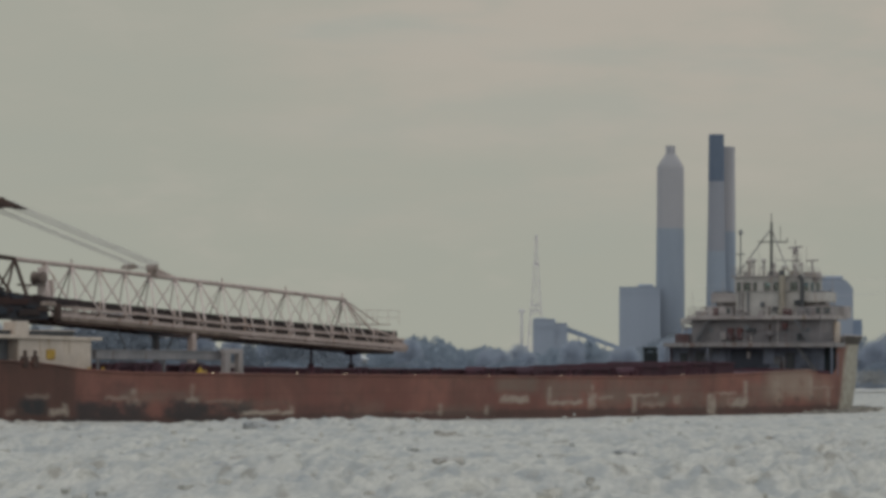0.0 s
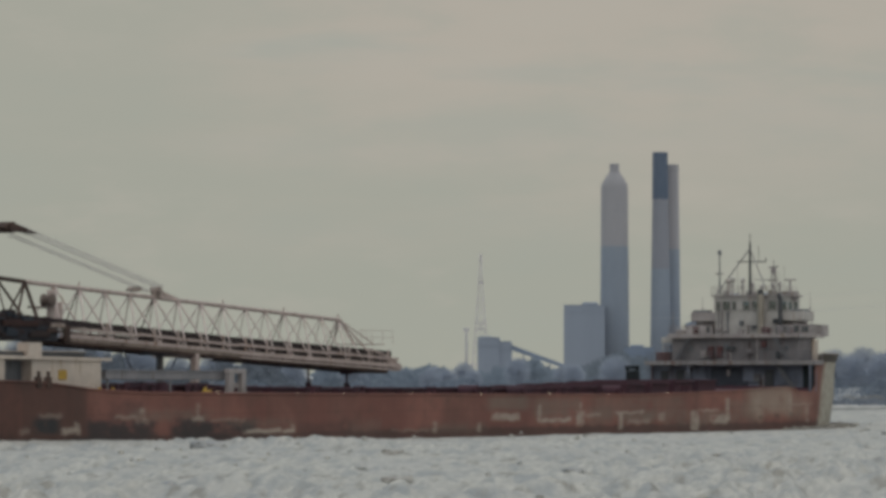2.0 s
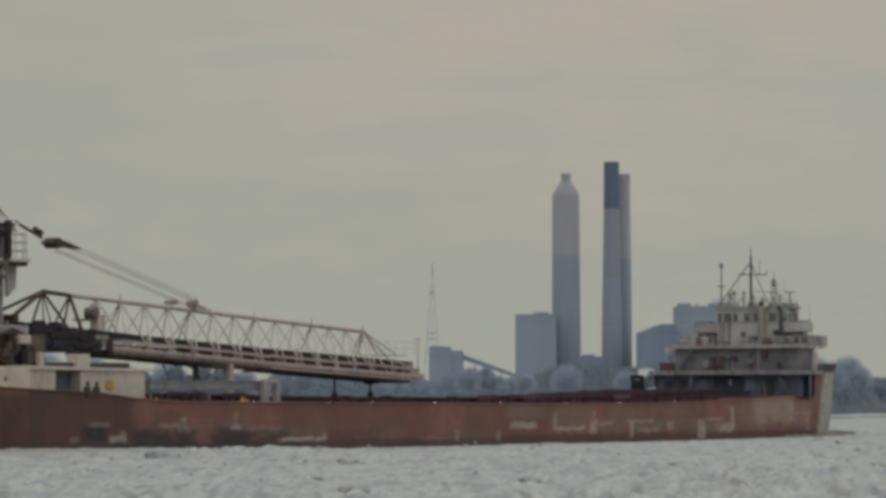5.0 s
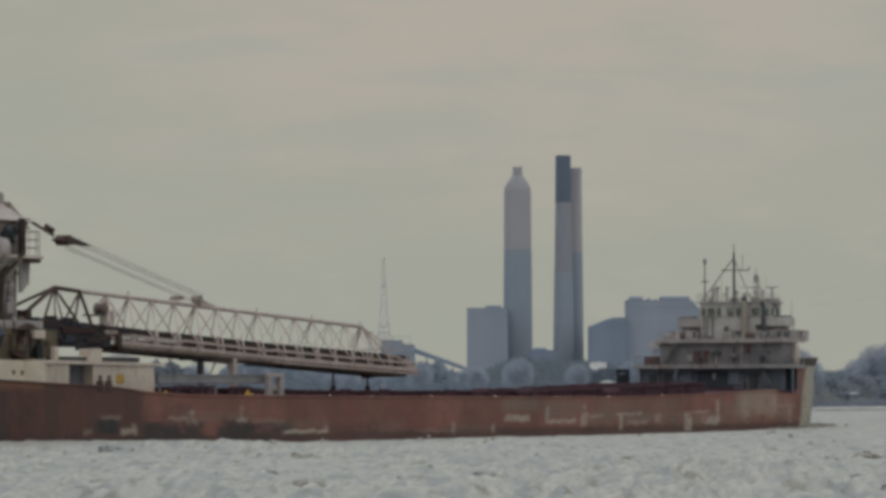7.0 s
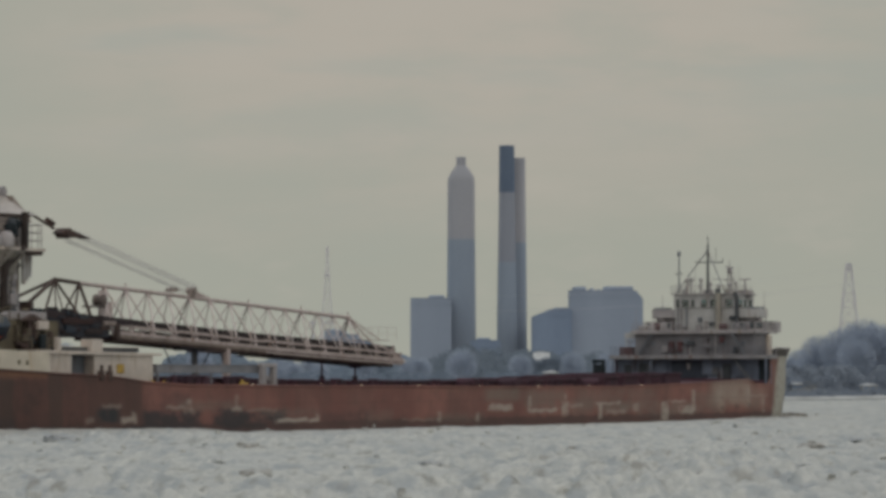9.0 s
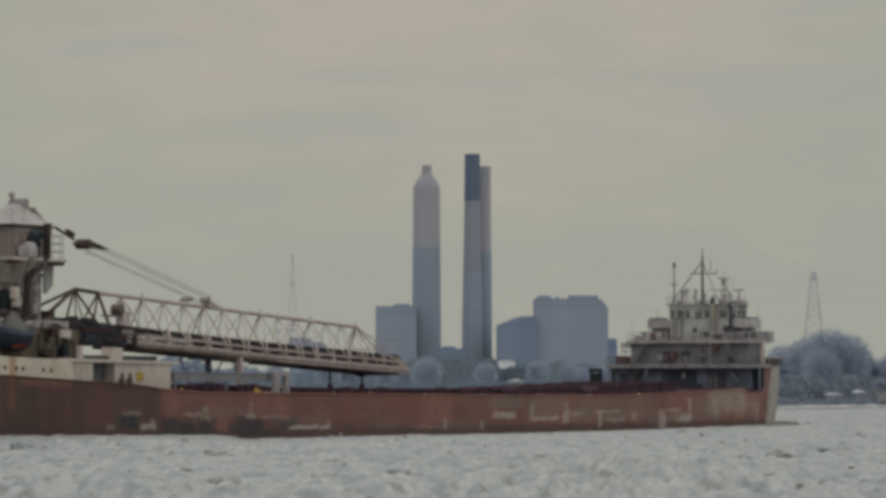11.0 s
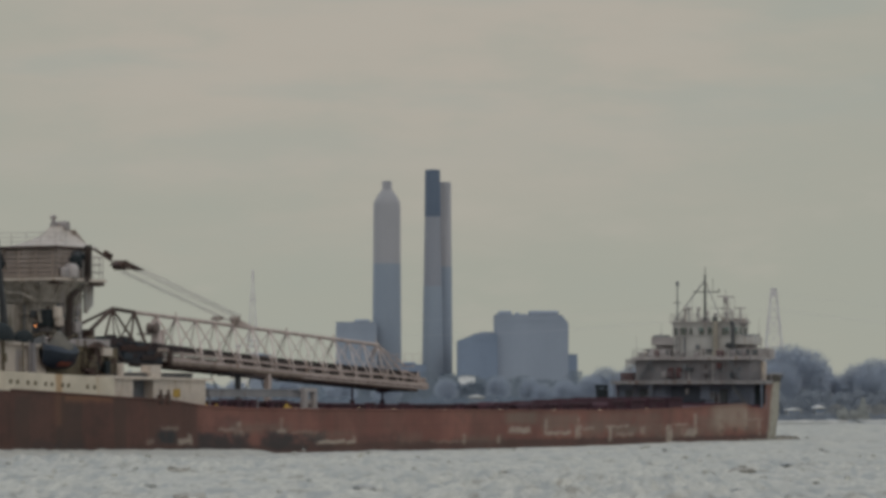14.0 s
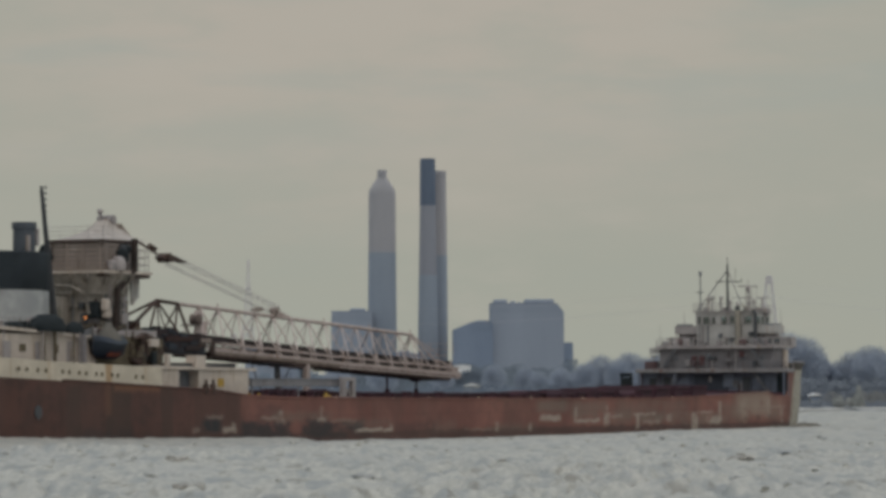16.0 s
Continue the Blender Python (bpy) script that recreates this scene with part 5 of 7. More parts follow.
    side_prism(bm, [(-143.0, 18.5), (-142.4, 18.5), (-140.2, 17.1), (-139.6, 16.5), (-140.4, 16.5), (-142.6, 17.6)], -0.9, 0.9)
    part("roof_strut", bm, TOWER, upper, "sloping pale sheave strut")
    bm = B()
    lathe(bm, [(0.75, 18.2), (0.72, 18.6), (0.6, 18.95), (0.35, 19.15), (0.1, 19.2)], (-143.2, 0, 0), 14, (1, 0.8))
    bar(bm, (-143.4, -0.75, 18.8), (-143.4, 0.75, 18.8), 0.42, 14)
    bar(bm, (-144.0, 0.2, 18.4), (-144.15, 0.2, 19.45), 0.16, 10)
    lathe(bm, [(0.16, 0), (0.3, 0.08), (0.26, 0.3), (0.1, 0.38)], (-144.15, 0.2, 19.35), 10)
    part("roof_sheave", bm, SOILED, upper, "grey sheave on the roof", 40)
    railing([(-148.7, 2.8), (-148.7, -2.8), (-147.0, -2.8)], 16.95, 1.1, SOILED, upper, 3, 1.5, 0.025)
    bm = B()
    bar(bm, (-144.45, -3.4, 17.1), (-144.45, -3.4, 14.3), 0.3, 12)
    bar(bm, (-144.45, -3.4, 14.45), (-147.2, -3.4, 12.6), 0.24, 12)
    bar(bm, (-147.2, -3.4, 12.75), (-147.5, -3.3, 8.6), 0.28, 12)
    part("downpipe", bm, plain("sooty_pipe", (0.05, 0.038, 0.034), (0.034, 0.028, 0.027), 0.9, 0.8, gloss=0.2), ship, "thick rusted brown downpipe", 40)
    bm = B()
    for k in range(3):
        bar(bm, (-142.6 + 0.5 * k, -2.0, 14.0), (-142.5 + 0.4 * k, -2.0, 11.5 + 0.3 * k), 0.2, 8)
    part("hanging_pipes", bm, PALE, ship)
    bm = B()
    box(bm, -143.6, -142.4, -1.6, 1.6, 8.6, 14.05, 0.1)
    part("tower_column", bm, SOILED, ship, "soiled white tower column")
    bm = B()
    box(bm, -149.4, -148.5, -2.6, -1.6, 10.25, 11.7, 0.1)
    part("tower_locker", bm, CANVAS, ship, "dark steel locker beside the tower")
    bm = B()
    box(bm, -148.9, -148.2, -3.3, -2.7, 10.9, 11.9, 0.12)
    box(bm, -148.7, -147.8, -3.2, -2.7, 10.3, 11.1, 0.12)
    part("vent_hood", bm, WHITE, ship)
    bm = B()
    bmesh.ops.create_icosphere(bm, subdivisions=1, radius=0.075, matrix=Matrix.Translation((-159.4, -7.6, 10.1)))
    part("amber_lamp", bm, AMBER, ship, "small amber deck lamp")
    # ladders, frames and fittings crowding the tower
    rng = random.Random(29)
    for k in range(4):
        bm = B()
        y = -2.45 + 1.63 * k
        box(bm, -148.62, -148.5, y - 0.05, y + 0.05, 14.35, 16.7)
        part("louvre_post", bm, TOWER, upper)
    for s0, y, z, r in ((-146.1, -3.1, 15.8, 0.5), (-145.3, -3.1, 16.15, 0.42), (-145.6, -3.1, 15.45, 0.4), (-148.7, 2.9, 16.1, 0.55), (-148.8, 2.5, 15.5, 0.45)):
        bm = B()
        bmesh.ops.create_icosphere(bm, subdivisions=2, radius=r)
        for v in bm.verts:
            v.co = v.co * (1 + 0.3 * noise.noise(v.co * 3 + Vector((s0, y, z)))) + Vector((s0, y, z))
        part("rope_bundle", bm, CANVAS, upper, "dark coiled rope bundle", 50)
    # dark panel on the solid wall stands for a shaded opening
    bm = B()
    box(bm, -146.1, -144.9, -2.76, -2.68, 14.5, 16.5, 0.03)
    part("opening_panel", bm, OLIVE, upper, "dark panel standing for the shaded opening beside the rope drum")
    for k in range(5):
        bm = B()
        box(bm, -148.0 + 1.15 * k, -147.9 + 1.15 * k, -2.82, -2.7, 14.35, 16.7)
        part("wall_stiffener", bm, SOILED, upper)
    for a0 in (185, 205, 225, 243, 262, 280, 298, 320):
        a = radians(a0)
        x, y = -146.4 + 2.95 * math.cos(a), 2.82 * math.sin(a)
        bm = B()
        h = rng.uniform(2.0, 5.0)
        bar(bm, (x, y, 8.7), (x, y, 8.7 + h), rng.uniform(0.06, 0.14), 7)
        bar(bm, (x, y, 8.7 + h * 0.7), (x + 0.5 * math.cos(a + 0.6), y + 0.5 * math.sin(a + 0.6), 8.7 + h * 0.75), 0.06, 6)
        part("standpipe", bm, rng.choice((BROWN, SOILED, SLATE, TOWER)), tower)
    for i in range(16):
        a = radians(rng.uniform(185, 330))
        x, y = -146.4 + 3.05 * math.cos(a), 2.95 * math.sin(a)
        z, s = rng.uniform(8.8, 12.0), rng.uniform(0.18, 0.45)
        bm = B()
        box(bm, x - s, x + s, y - s, y + s, z, z + rng.uniform(0.4, 1.1), 0.05)
        part("wall_box", bm, rng.choice((BROWN, SOILED, SLATE, BLACK, GREY)), tower)
    bm = B()
    for off in (-0.22, 0.22):
        bar(bm, (-147.6 + off, -2.95, 8.7), (-147.6 + off, -2.95, 14.2), 0.04, 5)
    for k in range(14):
        bar(bm, (-147.82, -2.95, 9.0 + 0.37 * k), (-147.38, -2.95, 9.0 + 0.37 * k), 0.03, 5)
    part("wall_ladder", bm, SOILED, tower)
    for k in range(5):
        bm = B()
        y = -2.0 + k
        bar(bm, (-140.9, y, 14.05), (-143.2, y * 0.7, 12.4), 0.09, 6)
        part("platform_bracket", bm, SOILED, tower)
    # rigging clutter about the boats
    for i in range(22):
        s = rng.uniform(-172, -147)
        z = along([(-175, 9.2), (-157, 8.6), (-146, 8.6)], s)
        bm = B()
        h = rng.uniform(0.4, 1.5)
        if rng.random() < 0.5:
            lathe(bm, [(0.22, 0), (0.25, 0.1), (0.2, h * 0.7), (0.32, h * 0.8), (0.2, h)], (s, rng.uniform(-7.0, -5.0), z), 10)
            part("mushroom_vent", bm, rng.choice((SOILED, OLIVE, BROWN)), ship, "", 40)
        else:
            y = rng.uniform(-7.1, -5.5)
            w = rng.uniform(0.25, 0.7)
            box(bm, s - w, s + w, y - 0.4, y + 0.4, z - 0.05, z + h * 0.7, 0.08)
            part("deck_box", bm, rng.choice((SOILED, OLIVE, SLATE, CANVAS)), ship)
    for i in range(9):
        s = rng.uniform(-151, -147.4)
        bm = B()
        bar(bm, (s, -7.1, 6.1), (s, -7.1, rng.uniform(7.6, 9.2)), rng.uniform(0.05, 0.13), 7)
        part("stanchion", bm, rng.choice((BROWN, OLIVE, HEMP)), ship)
    for i in range(24):
        s, y = rng.uniform(-151.6, -146.8), rng.uniform(-7.7, -7.1)
        w, h, z = rng.uniform(0.08, 0.4), rng.uniform(0.25, 1.3), rng.uniform(6.1, 7.3)
        bm = B()
        box(bm, s - w, s + w, y - 0.2, y + 0.2, z, min(z + h, 8.4), 0.07)
        for v in bm.verts:
            v.co += Vector((0.3, 0.1, 0.25)) * noise.noise(v.co * 0.9)
        part("hung_gear", bm, rng.choice((OLIVE, HEMP, BROWN, HEMP, CANVAS)), ship, "dirty olive and brown gear hung beside the boat")
    # lower machinery deck ahead of the tower
    bm = B()
    prism(bm, [(-157, -7.0), (-146.8, -7.0), (-141.0, -3.0), (-139.0, -3.0), (-139.0, 3.0), (-141, 3.0), (-146.8, 7.0), (-157, 7.0)], 6.05, 8.6)
    part("machinery_house", bm, OLIVE, ship, "olive-stained machinery house")
    bm = B()
    box(bm, -151.0, -147.2, -7.2, -4.0, 8.6, 9.2, 0.08)
    part("cream_casing", bm, SOILED, ship)
    bm = B()
    side_prism(bm, [(-151.2, 8.5), (-149.6, 9.0), (-148.0, 8.5)], -7.6, -7.0)
    box(bm, -150.0, -149.4, -7.4, -7.1, 6.2, 8.6)
    part("davit_head", bm, BROWN, ship)
    bm = B()
    box(bm, -149.2, -147.8, -7.8, -7.2, 7.85, 8.5, 0.05)
    part("cable_box", bm, WHITE, ship)
    # lifeboat on its davits
    bm = B()
    rows = []
    for i in range(11):
        k = -1 + 2 * i / 10
        w = 1.15 * (1 - abs(k) ** 2.6) ** 0.6 + 0.02
        keel = 6.75 + 0.45 * abs(k) ** 3
        rows.append([(-156.3 + 2.5 * k, -7.9 + w * u, keel + (7.95 + 0.35 * k * k - keel) * (u * u) ** 0.8) for u in (-1, -0.8, -0.5, 0, 0.5, 0.8, 1)])
    sheet(bm, rows)
    boat = part("lifeboat", bm, NAVY, ship, "navy and orange lifeboat on its davits", 60)
    bm = B()
    rows = []
    for i in range(11):
        k = -1 + 2 * i / 10
        w = (1.15 * (1 - abs(k) ** 2.6) ** 0.6 + 0.02) * 0.99
        z = 7.95 + 0.35 * k * k
        rows.append([(-156.3 + 2.48 * k, -7.9 + w * u, z + (0.75 - 0.3 * abs(k)) * (1 - u * u)) for u in (-1, -0.5, 0, 0.5, 1)])
    sheet(bm, rows)
    part("boat_cover", bm, NAVY, boat, "", 60)
    bm = B()
    rows = []
    for i in range(3, 8):
        k = -1 + 2 * i / 10
        w = 1.15 * (1 - abs(k) ** 2.6) ** 0.6 + 0.05
        rows.append([(-156.3 + 2.5 * k, -7.9 - w * u, 6.75 + 0.45 * abs(k) ** 3 + (1.2 - 0.1 * k * k) * (u * u) ** 0.8) for u in (0.3, 0.45, 0.6)])
    sheet(bm, rows)
    part("boat_stripe", bm, ORANGE, boat)
    bm = B()
    lathe(bm, [(1.8, -0.25), (1.7, 0.1), (1.4, 0.5), (0.9, 1.0), (0.5, 1.5), (0.22, 1.8)], (-156.0, -7.75, 8.05), 14, (1, 0.62))
    for v in bm.verts:
        v.co += Vector((0.25, 0.1, 0.2)) * noise.noise(v.co * 1.1)
    part("tarpaulin", bm, plain("grey_green_tarp", (0.145, 0.135, 0.12), (0.09, 0.085, 0.078), 1.0, 0.85), boat, "grey-green tarpaulin over the boat falls", 60)
    for s in (-159.0, -153.6):
        bm = B()
        bar(bm, (s, -6.2, 6.1), (s, -6.6, 9.0), 0.16, 8)
        bar(bm, (s, -6.6, 9.0), (s, -8.0, 9.5), 0.14, 8)
        bar(bm, (s, -8.0, 9.5), (s, -8.0, 8.2), 0.05, 6)
        part("davit", bm, HEMP, ship, "curved boat davit")
    # white side house with overhanging roof
    bm = B()
    side_prism(bm, [(-150.5, 4.3), (-145.2, 4.2), (-145.2, 5.95), (-150.5, 6.05)], -8.2, -5.0)
    side_prism(bm, [(-141.9, 3.6), (-133.1, 3.3), (-133.1, 5.9), (-141.9, 5.92)], -8.2, -5.0)
    box(bm, -145.3, -141.8, -6.2, -5.0, 3.6, 5.9)
    side = part("side_house", bm, WHITE, ship, "cream-white steel side house")
    bm = B()
    side_prism(bm, [(-150.6, 6.0), (-132.0, 5.88), (-132.0, 6.08), (-150.6, 6.28)], -8.4, -4.6)
    part("house_roof", bm, WHITE, side)
    bm = B()
    box(bm, -147.3, -146.8, -8.3, -7.9, 6.2, 7.25, 0.05)
    part("roof_post", bm, WHITE, side, "white post at the end of the roof")
    bm = B()
    box(bm, -142.2, -140.6, -8.2, -7.1, 6.1, 7.15, 0.06)
    part("roof_box", bm, WHITE, side, "white box on the roof")
    for s0, s1 in ((-146.6, -142.3), (-140.4, -134.6)):
        bm = B()
        box(bm, s0, s1, -7.8, -6.2, 6.15, 6.5, 0.05)
        part("roof_skylight", bm, BLACK, side)
        bm = B()
        box(bm, s0 - 0.1, s1 + 0.1, -7.9, -6.1, 6.5, 6.56, 0.01)
        part("skylight_lid", bm, WHITE, side)
    # the wide slate sheet across the recess stands for its shade
    bm = B()
    box(bm, -144.7, -144.2, -7.6, -7.4, 3.9, 5.7)
    box(bm, -145.2, -141.9, -7.3, -7.2, 3.7, 5.86)
    box(bm, -142.6, -141.5, -6.35, -6.2, 4.2, 5.6, 0.05)
    part("recess_door", bm, SLATE, side, "doorway with a dark sheet standing for its shade")
    bm = B()
    box(bm, -138.6, -137.6, -8.26, -8.2, 4.5, 5.2, 0.08)
    part("life_ring_board", bm, YELLOW, side, "yellow board")
    bm = B()
    for k in range(9):
        a0, a1 = radians(90 + 20 * k), radians(110 + 20 * k)
        bar(bm, (-149.0 + 0.5 * math.cos(a0), -8.32, 5.3 + 0.75 * math.sin(a0)), (-149.0 + 0.5 * math.cos(a1), -8.32, 5.3 + 0.75 * math.sin(a1)), 0.07, 6)
    part("draught_pipe", bm, SLATE, side)
    for s in (-142.9, -141.7):
        bm = B()
        box(bm, s - 0.3, s + 0.3, -9.62, -9.3, 3.9, 4.7, 0.06)
        bar(bm, (s, -9.5, 4.6), (s, -9.5, 5.1), 0.13, 8)
        part("fairlead", bm, BROWN, ship, "rusty fairlead post")


# ---- ice, shore and far bank ----
def ice_material():
    """Brash ice: warm grey-white lumps, blue-grey noise painted for shade between them, brown streaks."""
    m = Mat("river_ice", 0.65)
    fine = m.noise(2.6, 5.0, (1, 0.22, 1), at=(8, 2, 0), rough=0.65)
    wide = m.noise(0.11, 3.0, (1, 0.25, 1))
    blue = m.noise(0.75, 6.0, (1, 0.12, 1), at=(3, 1, 0), rough=0.62)
    brown = m.noise(0.95, 5.0, (1, 0.13, 1), at=(5, 9, 2), rough=0.6)
    c = m.mix(m.step(fine, 0.34, 0.66), (0.388, 0.386, 0.362), (0.545, 0.534, 0.490))
    c = m.mix(m.math("MULTIPLY", m.step(wide, 0.42, 0.62), 0.4), c, (0.395, 0.400, 0.395))
    c = m.mix(m.math("MULTIPLY", m.step(blue, 0.46, 0.64), 0.62), c, (0.255, 0.278, 0.296))
    c = m.mix(m.math("MULTIPLY", m.step(brown, 0.55, 0.68), 0.75), c, (0.240, 0.226, 0.196))
    m.bump(m.noise(2.4, 4.0, (1, 0.6, 1)), 0.3, 0.06)
    return m.colour(c)


ICE = ice_material()
SNOW = plain("bank_snow", (0.490, 0.490, 0.482), (0.374, 0.374, 0.361), 0.2, 0.7)
EARTH = plain("winter_ground", (0.36, 0.375, 0.395), (0.22, 0.235, 0.255), 0.05, 0.9)
# haze of distance is painted into the plant, chimney and mast colours
CONCRETE = plain("chimney_concrete", (0.432, 0.432, 0.466), (0.402, 0.405, 0.438), 0.05, 0.85, stretch=(1, 1, 0.2), flat_look=1.0)
CONCRETE_LOW = plain("chimney_dark_concrete", (0.329, 0.379, 0.455), (0.303, 0.352, 0.427), 0.05, 0.85, stretch=(1, 1, 0.2), flat_look=1.0)
CONCRETE_MID = plain("chimney_grey_concrete", (0.333, 0.350, 0.403), (0.306, 0.324, 0.376), 0.05, 0.85, stretch=(1, 1, 0.2), flat_look=1.0)
CHIMNEY_BLUE = plain("chimney_blue_band", (0.170, 0.214, 0.289), (0.149, 0.189, 0.260), 0.05, 0.8, flat_look=1.0)
CLADDING = plain("plant_cladding", (0.367, 0.417, 0.504), (0.337, 0.385, 0.470), 0.03, 0.7, stretch=(1, 1, 0.3), flat_look=1.0)
CLADDING_DARK = plain("plant_dark_cladding", (0.285, 0.348, 0.458), (0.255, 0.315, 0.420), 0.03, 0.7, stretch=(1, 1, 0.3), flat_look=1.0)
LATTICE = plain("hazed_lattice", (0.62, 0.60, 0.63), (0.57, 0.56, 0.59), 0.2, 0.6)
LATTICE_RED = plain("hazed_red_lattice", (0.56, 0.52, 0.58), (0.52, 0.49, 0.55), 0.2, 0.6)
# bark, twig and scrub colours are paled and blued to carry distance haze
BARK = plain("hazed_bark", (0.389, 0.439, 0.517), (0.329, 0.375, 0.453), 0.8, 0.95)
TWIG = plain("hazed_twigs", (0.413, 0.467, 0.564), (0.357, 0.407, 0.499), 0.4, 0.95)
SCRUB_HAZE = plain("scrub_haze", (0.222, 0.27, 0.342), (0.188, 0.23, 0.295), 0.5, 0.95)
HOUSEWALL = plain("cottage_wall", (0.36, 0.37, 0.38), (0.28, 0.29, 0.30), 0.5, 0.8)
ROOFSNOW = plain("snowy_roof", (0.82, 0.83, 0.84), (0.72, 0.73, 0.75), 0.5, 0.7)
REED = plain("dry_reed", (0.34, 0.35, 0.36), (0.26, 0.27, 0.285), 0.6, 0.95)


def shore_y(x):
    return along([(-400, 560), (-150, 600), (-30, 640), (35, 690), (60, 745), (98, 815), (160, 860), (400, 900)], x)


def build_ground():
    # one sheet: river bed level under the ice, a low bank, then flat land to the horizon
    bm = B()
    cols = [-3000, -1500, -700, -400] + [-300 + 12 * i for i in range(46)] + [300, 400, 700, 1500, 3000]
    rows = []
    for d in (-1600, -900, -760, -700, -670, -655, -640, -630, -620, -610, -600, -590, -580, -560, -500, -200, -60, -20, -8, -3, 0, 3, 7, 14, 30, 80, 250, 700, 1500, 2600, 4100):
        row = []
        for x in cols:
            y = shore_y(x) + d
            z = -0.8 if d < -3 else along([(-3, -0.5), (0, 0.1), (3, 0.45), (7, 0.6), (14, 0.7), (30, 0.8), (80, 1.0), (250, 1.5), (700, 2.5), (5000, 3.5)], d)
            if y < 45:
                z = along([(-9999, 2.5), (6, 2.5), (14, 1.9), (32, -0.8), (45, -0.8)], y)
            z += 0.2 * noise.noise(Vector((x * 0.05, y * 0.05, 0))) if -3 <= d < 300 else 0
            row.append((x, y, z))
        rows.append(row)
    sheet(bm, rows)
    ob = new("ground", finish(bm, "ground", EARTH, 60))
    tagged(ob, "flat snow-dusted river bank and far land", "ground", kind="structure")

    # brash ice between the near bank and the far shore: rounded lumps, creased where they meet
    verts, faces = [], []
    ys = [26.0, 32.0, 38.0, 44.0, 52.0, 60.0, 70.0, 80.0, 90.0, 97.0, 103.0]
    while ys[-1] < 345:
        ys.append(ys[-1] + 0.24 + (ys[-1] - 103) * 0.0022)
    while ys[-1] < 1000:
        ys.append(ys[-1] + 1.6 + (ys[-1] - 345) * 0.04)
    inner = 460
    cols_n = inner + 12
    for y in ys:
        rough = along([(0, 1.0), (150, 1.0), (230, 0.85), (300, 0.45), (335, 0.25), (400, 0.22), (9999, 0.3)], y)
        level = along([(0, -0.36), (270, -0.34), (330, -0.40), (385, -0.48), (415, -0.32), (470, -0.30), (520, -0.5), (9999, -0.55)], y)
        for i in range(cols_n + 1):
            x = (-1 + 2 * min(max(i - 6, 0), inner) / inner) * (0.19 * y + 4)
            if i < 6:
                x -= (900, 420, 200, 90, 36, 12)[i]
            elif i > cols_n - 6:
                x += (12, 36, 90, 200, 420, 900)[i - cols_n + 5]
            p = Vector((x, y * 0.55, 0.0))
            a = abs(noise.noise(p * 0.34)) * 0.95
            b = abs(noise.noise(p * 0.9 + Vector((7, 3, 0)))) * 0.62
            c = noise.noise(p * 2.2 + Vector((1, 9, 0))) * 0.12
            field = 0.45 + 1.1 * max(0.0, noise.noise(Vector((x * 0.055, y * 0.024, 4.0))) + 0.28)
            swell = noise.noise(Vector((x * 0.12, y * 0.05, 9.0))) * 0.14
            verts.append((x, y, level + ((a + b + c) * field + swell) * rough))
    w = cols_n + 1
    for j in range(len(ys) - 1):
        for i in range(cols_n):
            k = j * w + i
            faces.append((k, k + 1, k + w + 1, k + w))
    me = bpy.data.meshes.new("river_ice")
    me.from_pydata(verts, [], faces)
    me.materials.append(ICE)
    me.shade_smooth()
    me.set_sharp_from_angle(angle=radians(60))
    ob = new("river_ice", me)
    return tagged(ob, "grey-white jumbled brash ice covering the river", "ice", kind="structure")


def ice_blocks():
    """Loose tilted slabs on the ice."""
    rng = random.Random(5)
    bm_verts, bm_faces = [], []
    for _ in range(240):
        y = 100 + 260 * rng.random() ** 1.7
        x = (rng.random() * 2 - 1) * (0.16 * y + 2)
        if noise.noise(Vector((x * 0.12, y * 0.05, 2.0))) < -0.15 and rng.random() < 0.75:
            continue
        s = rng.uniform(0.1, 0.30) * (1 + 1.2 * (rng.random() ** 8))
        m = pose(x, y, rng.uniform(-0.15, 0.12), rng.uniform(-14, 14), rng.uniform(-14, 14), rng.uniform(0, 360))
        n = rng.choice((4, 5, 6))
        t = rng.uniform(0.06, 0.16) * (0.6 + s)
        base = len(bm_verts)
        for z in (-t, t):
            for k in range(n):
                a = 2 * math.pi * (k + rng.uniform(-0.25, 0.25)) / n
                r = s * rng.uniform(0.75, 1.2)
                bm_verts.append(m @ Vector((r * math.cos(a), r * 0.8 * math.sin(a), z)))
        bm_faces.append([base + k for k in range(n)][::-1])
        bm_faces.append([base + n + k for k in range(n)])
        for k in range(n):
            j = (k + 1) % n
            bm_faces.append([base + k, base + j, base + n + j, base + n + k])
    me = bpy.data.meshes.new("ice_rubble")
    me.from_pydata(bm_verts, [], bm_faces)
    me.materials.append(ICE)
    ob = new("ice_rubble", me)
    return tagged(ob, "loose tilted slabs of grey-white brash ice", "ice", kind="stuff")


def ice_hummock(rng, x, y, w, h, mat):
    """One low weathered slab standing out of the pack."""
    bm = B()
    bmesh.ops.create_icosphere(bm, subdivisions=3, radius=1.0)
    off = Vector((x, y, 3.0))
    for v in bm.verts:
        p = v.co.copy()
        n = 1 + 0.45 * noise.noise(p * 1.3 + off) + 0.25 * noise.noise(p * 3.1 + off)
        v.co = Vector((p.x * w * n, p.y * w * 0.9 * n, -0.04 + max(-0.6, min(0.75, p.z * 1.4)) * h * (1 + 0.7 * noise.noise(p * 2.2 - off))))
    ob = new("ice_hummock", finish(bm, "ice_hummock", mat, 35))
    ob.location = (x, y, 0)
    return tagged(ob, "low weathered brown-grey lump of refrozen ice", "ice", "ice hummocks")


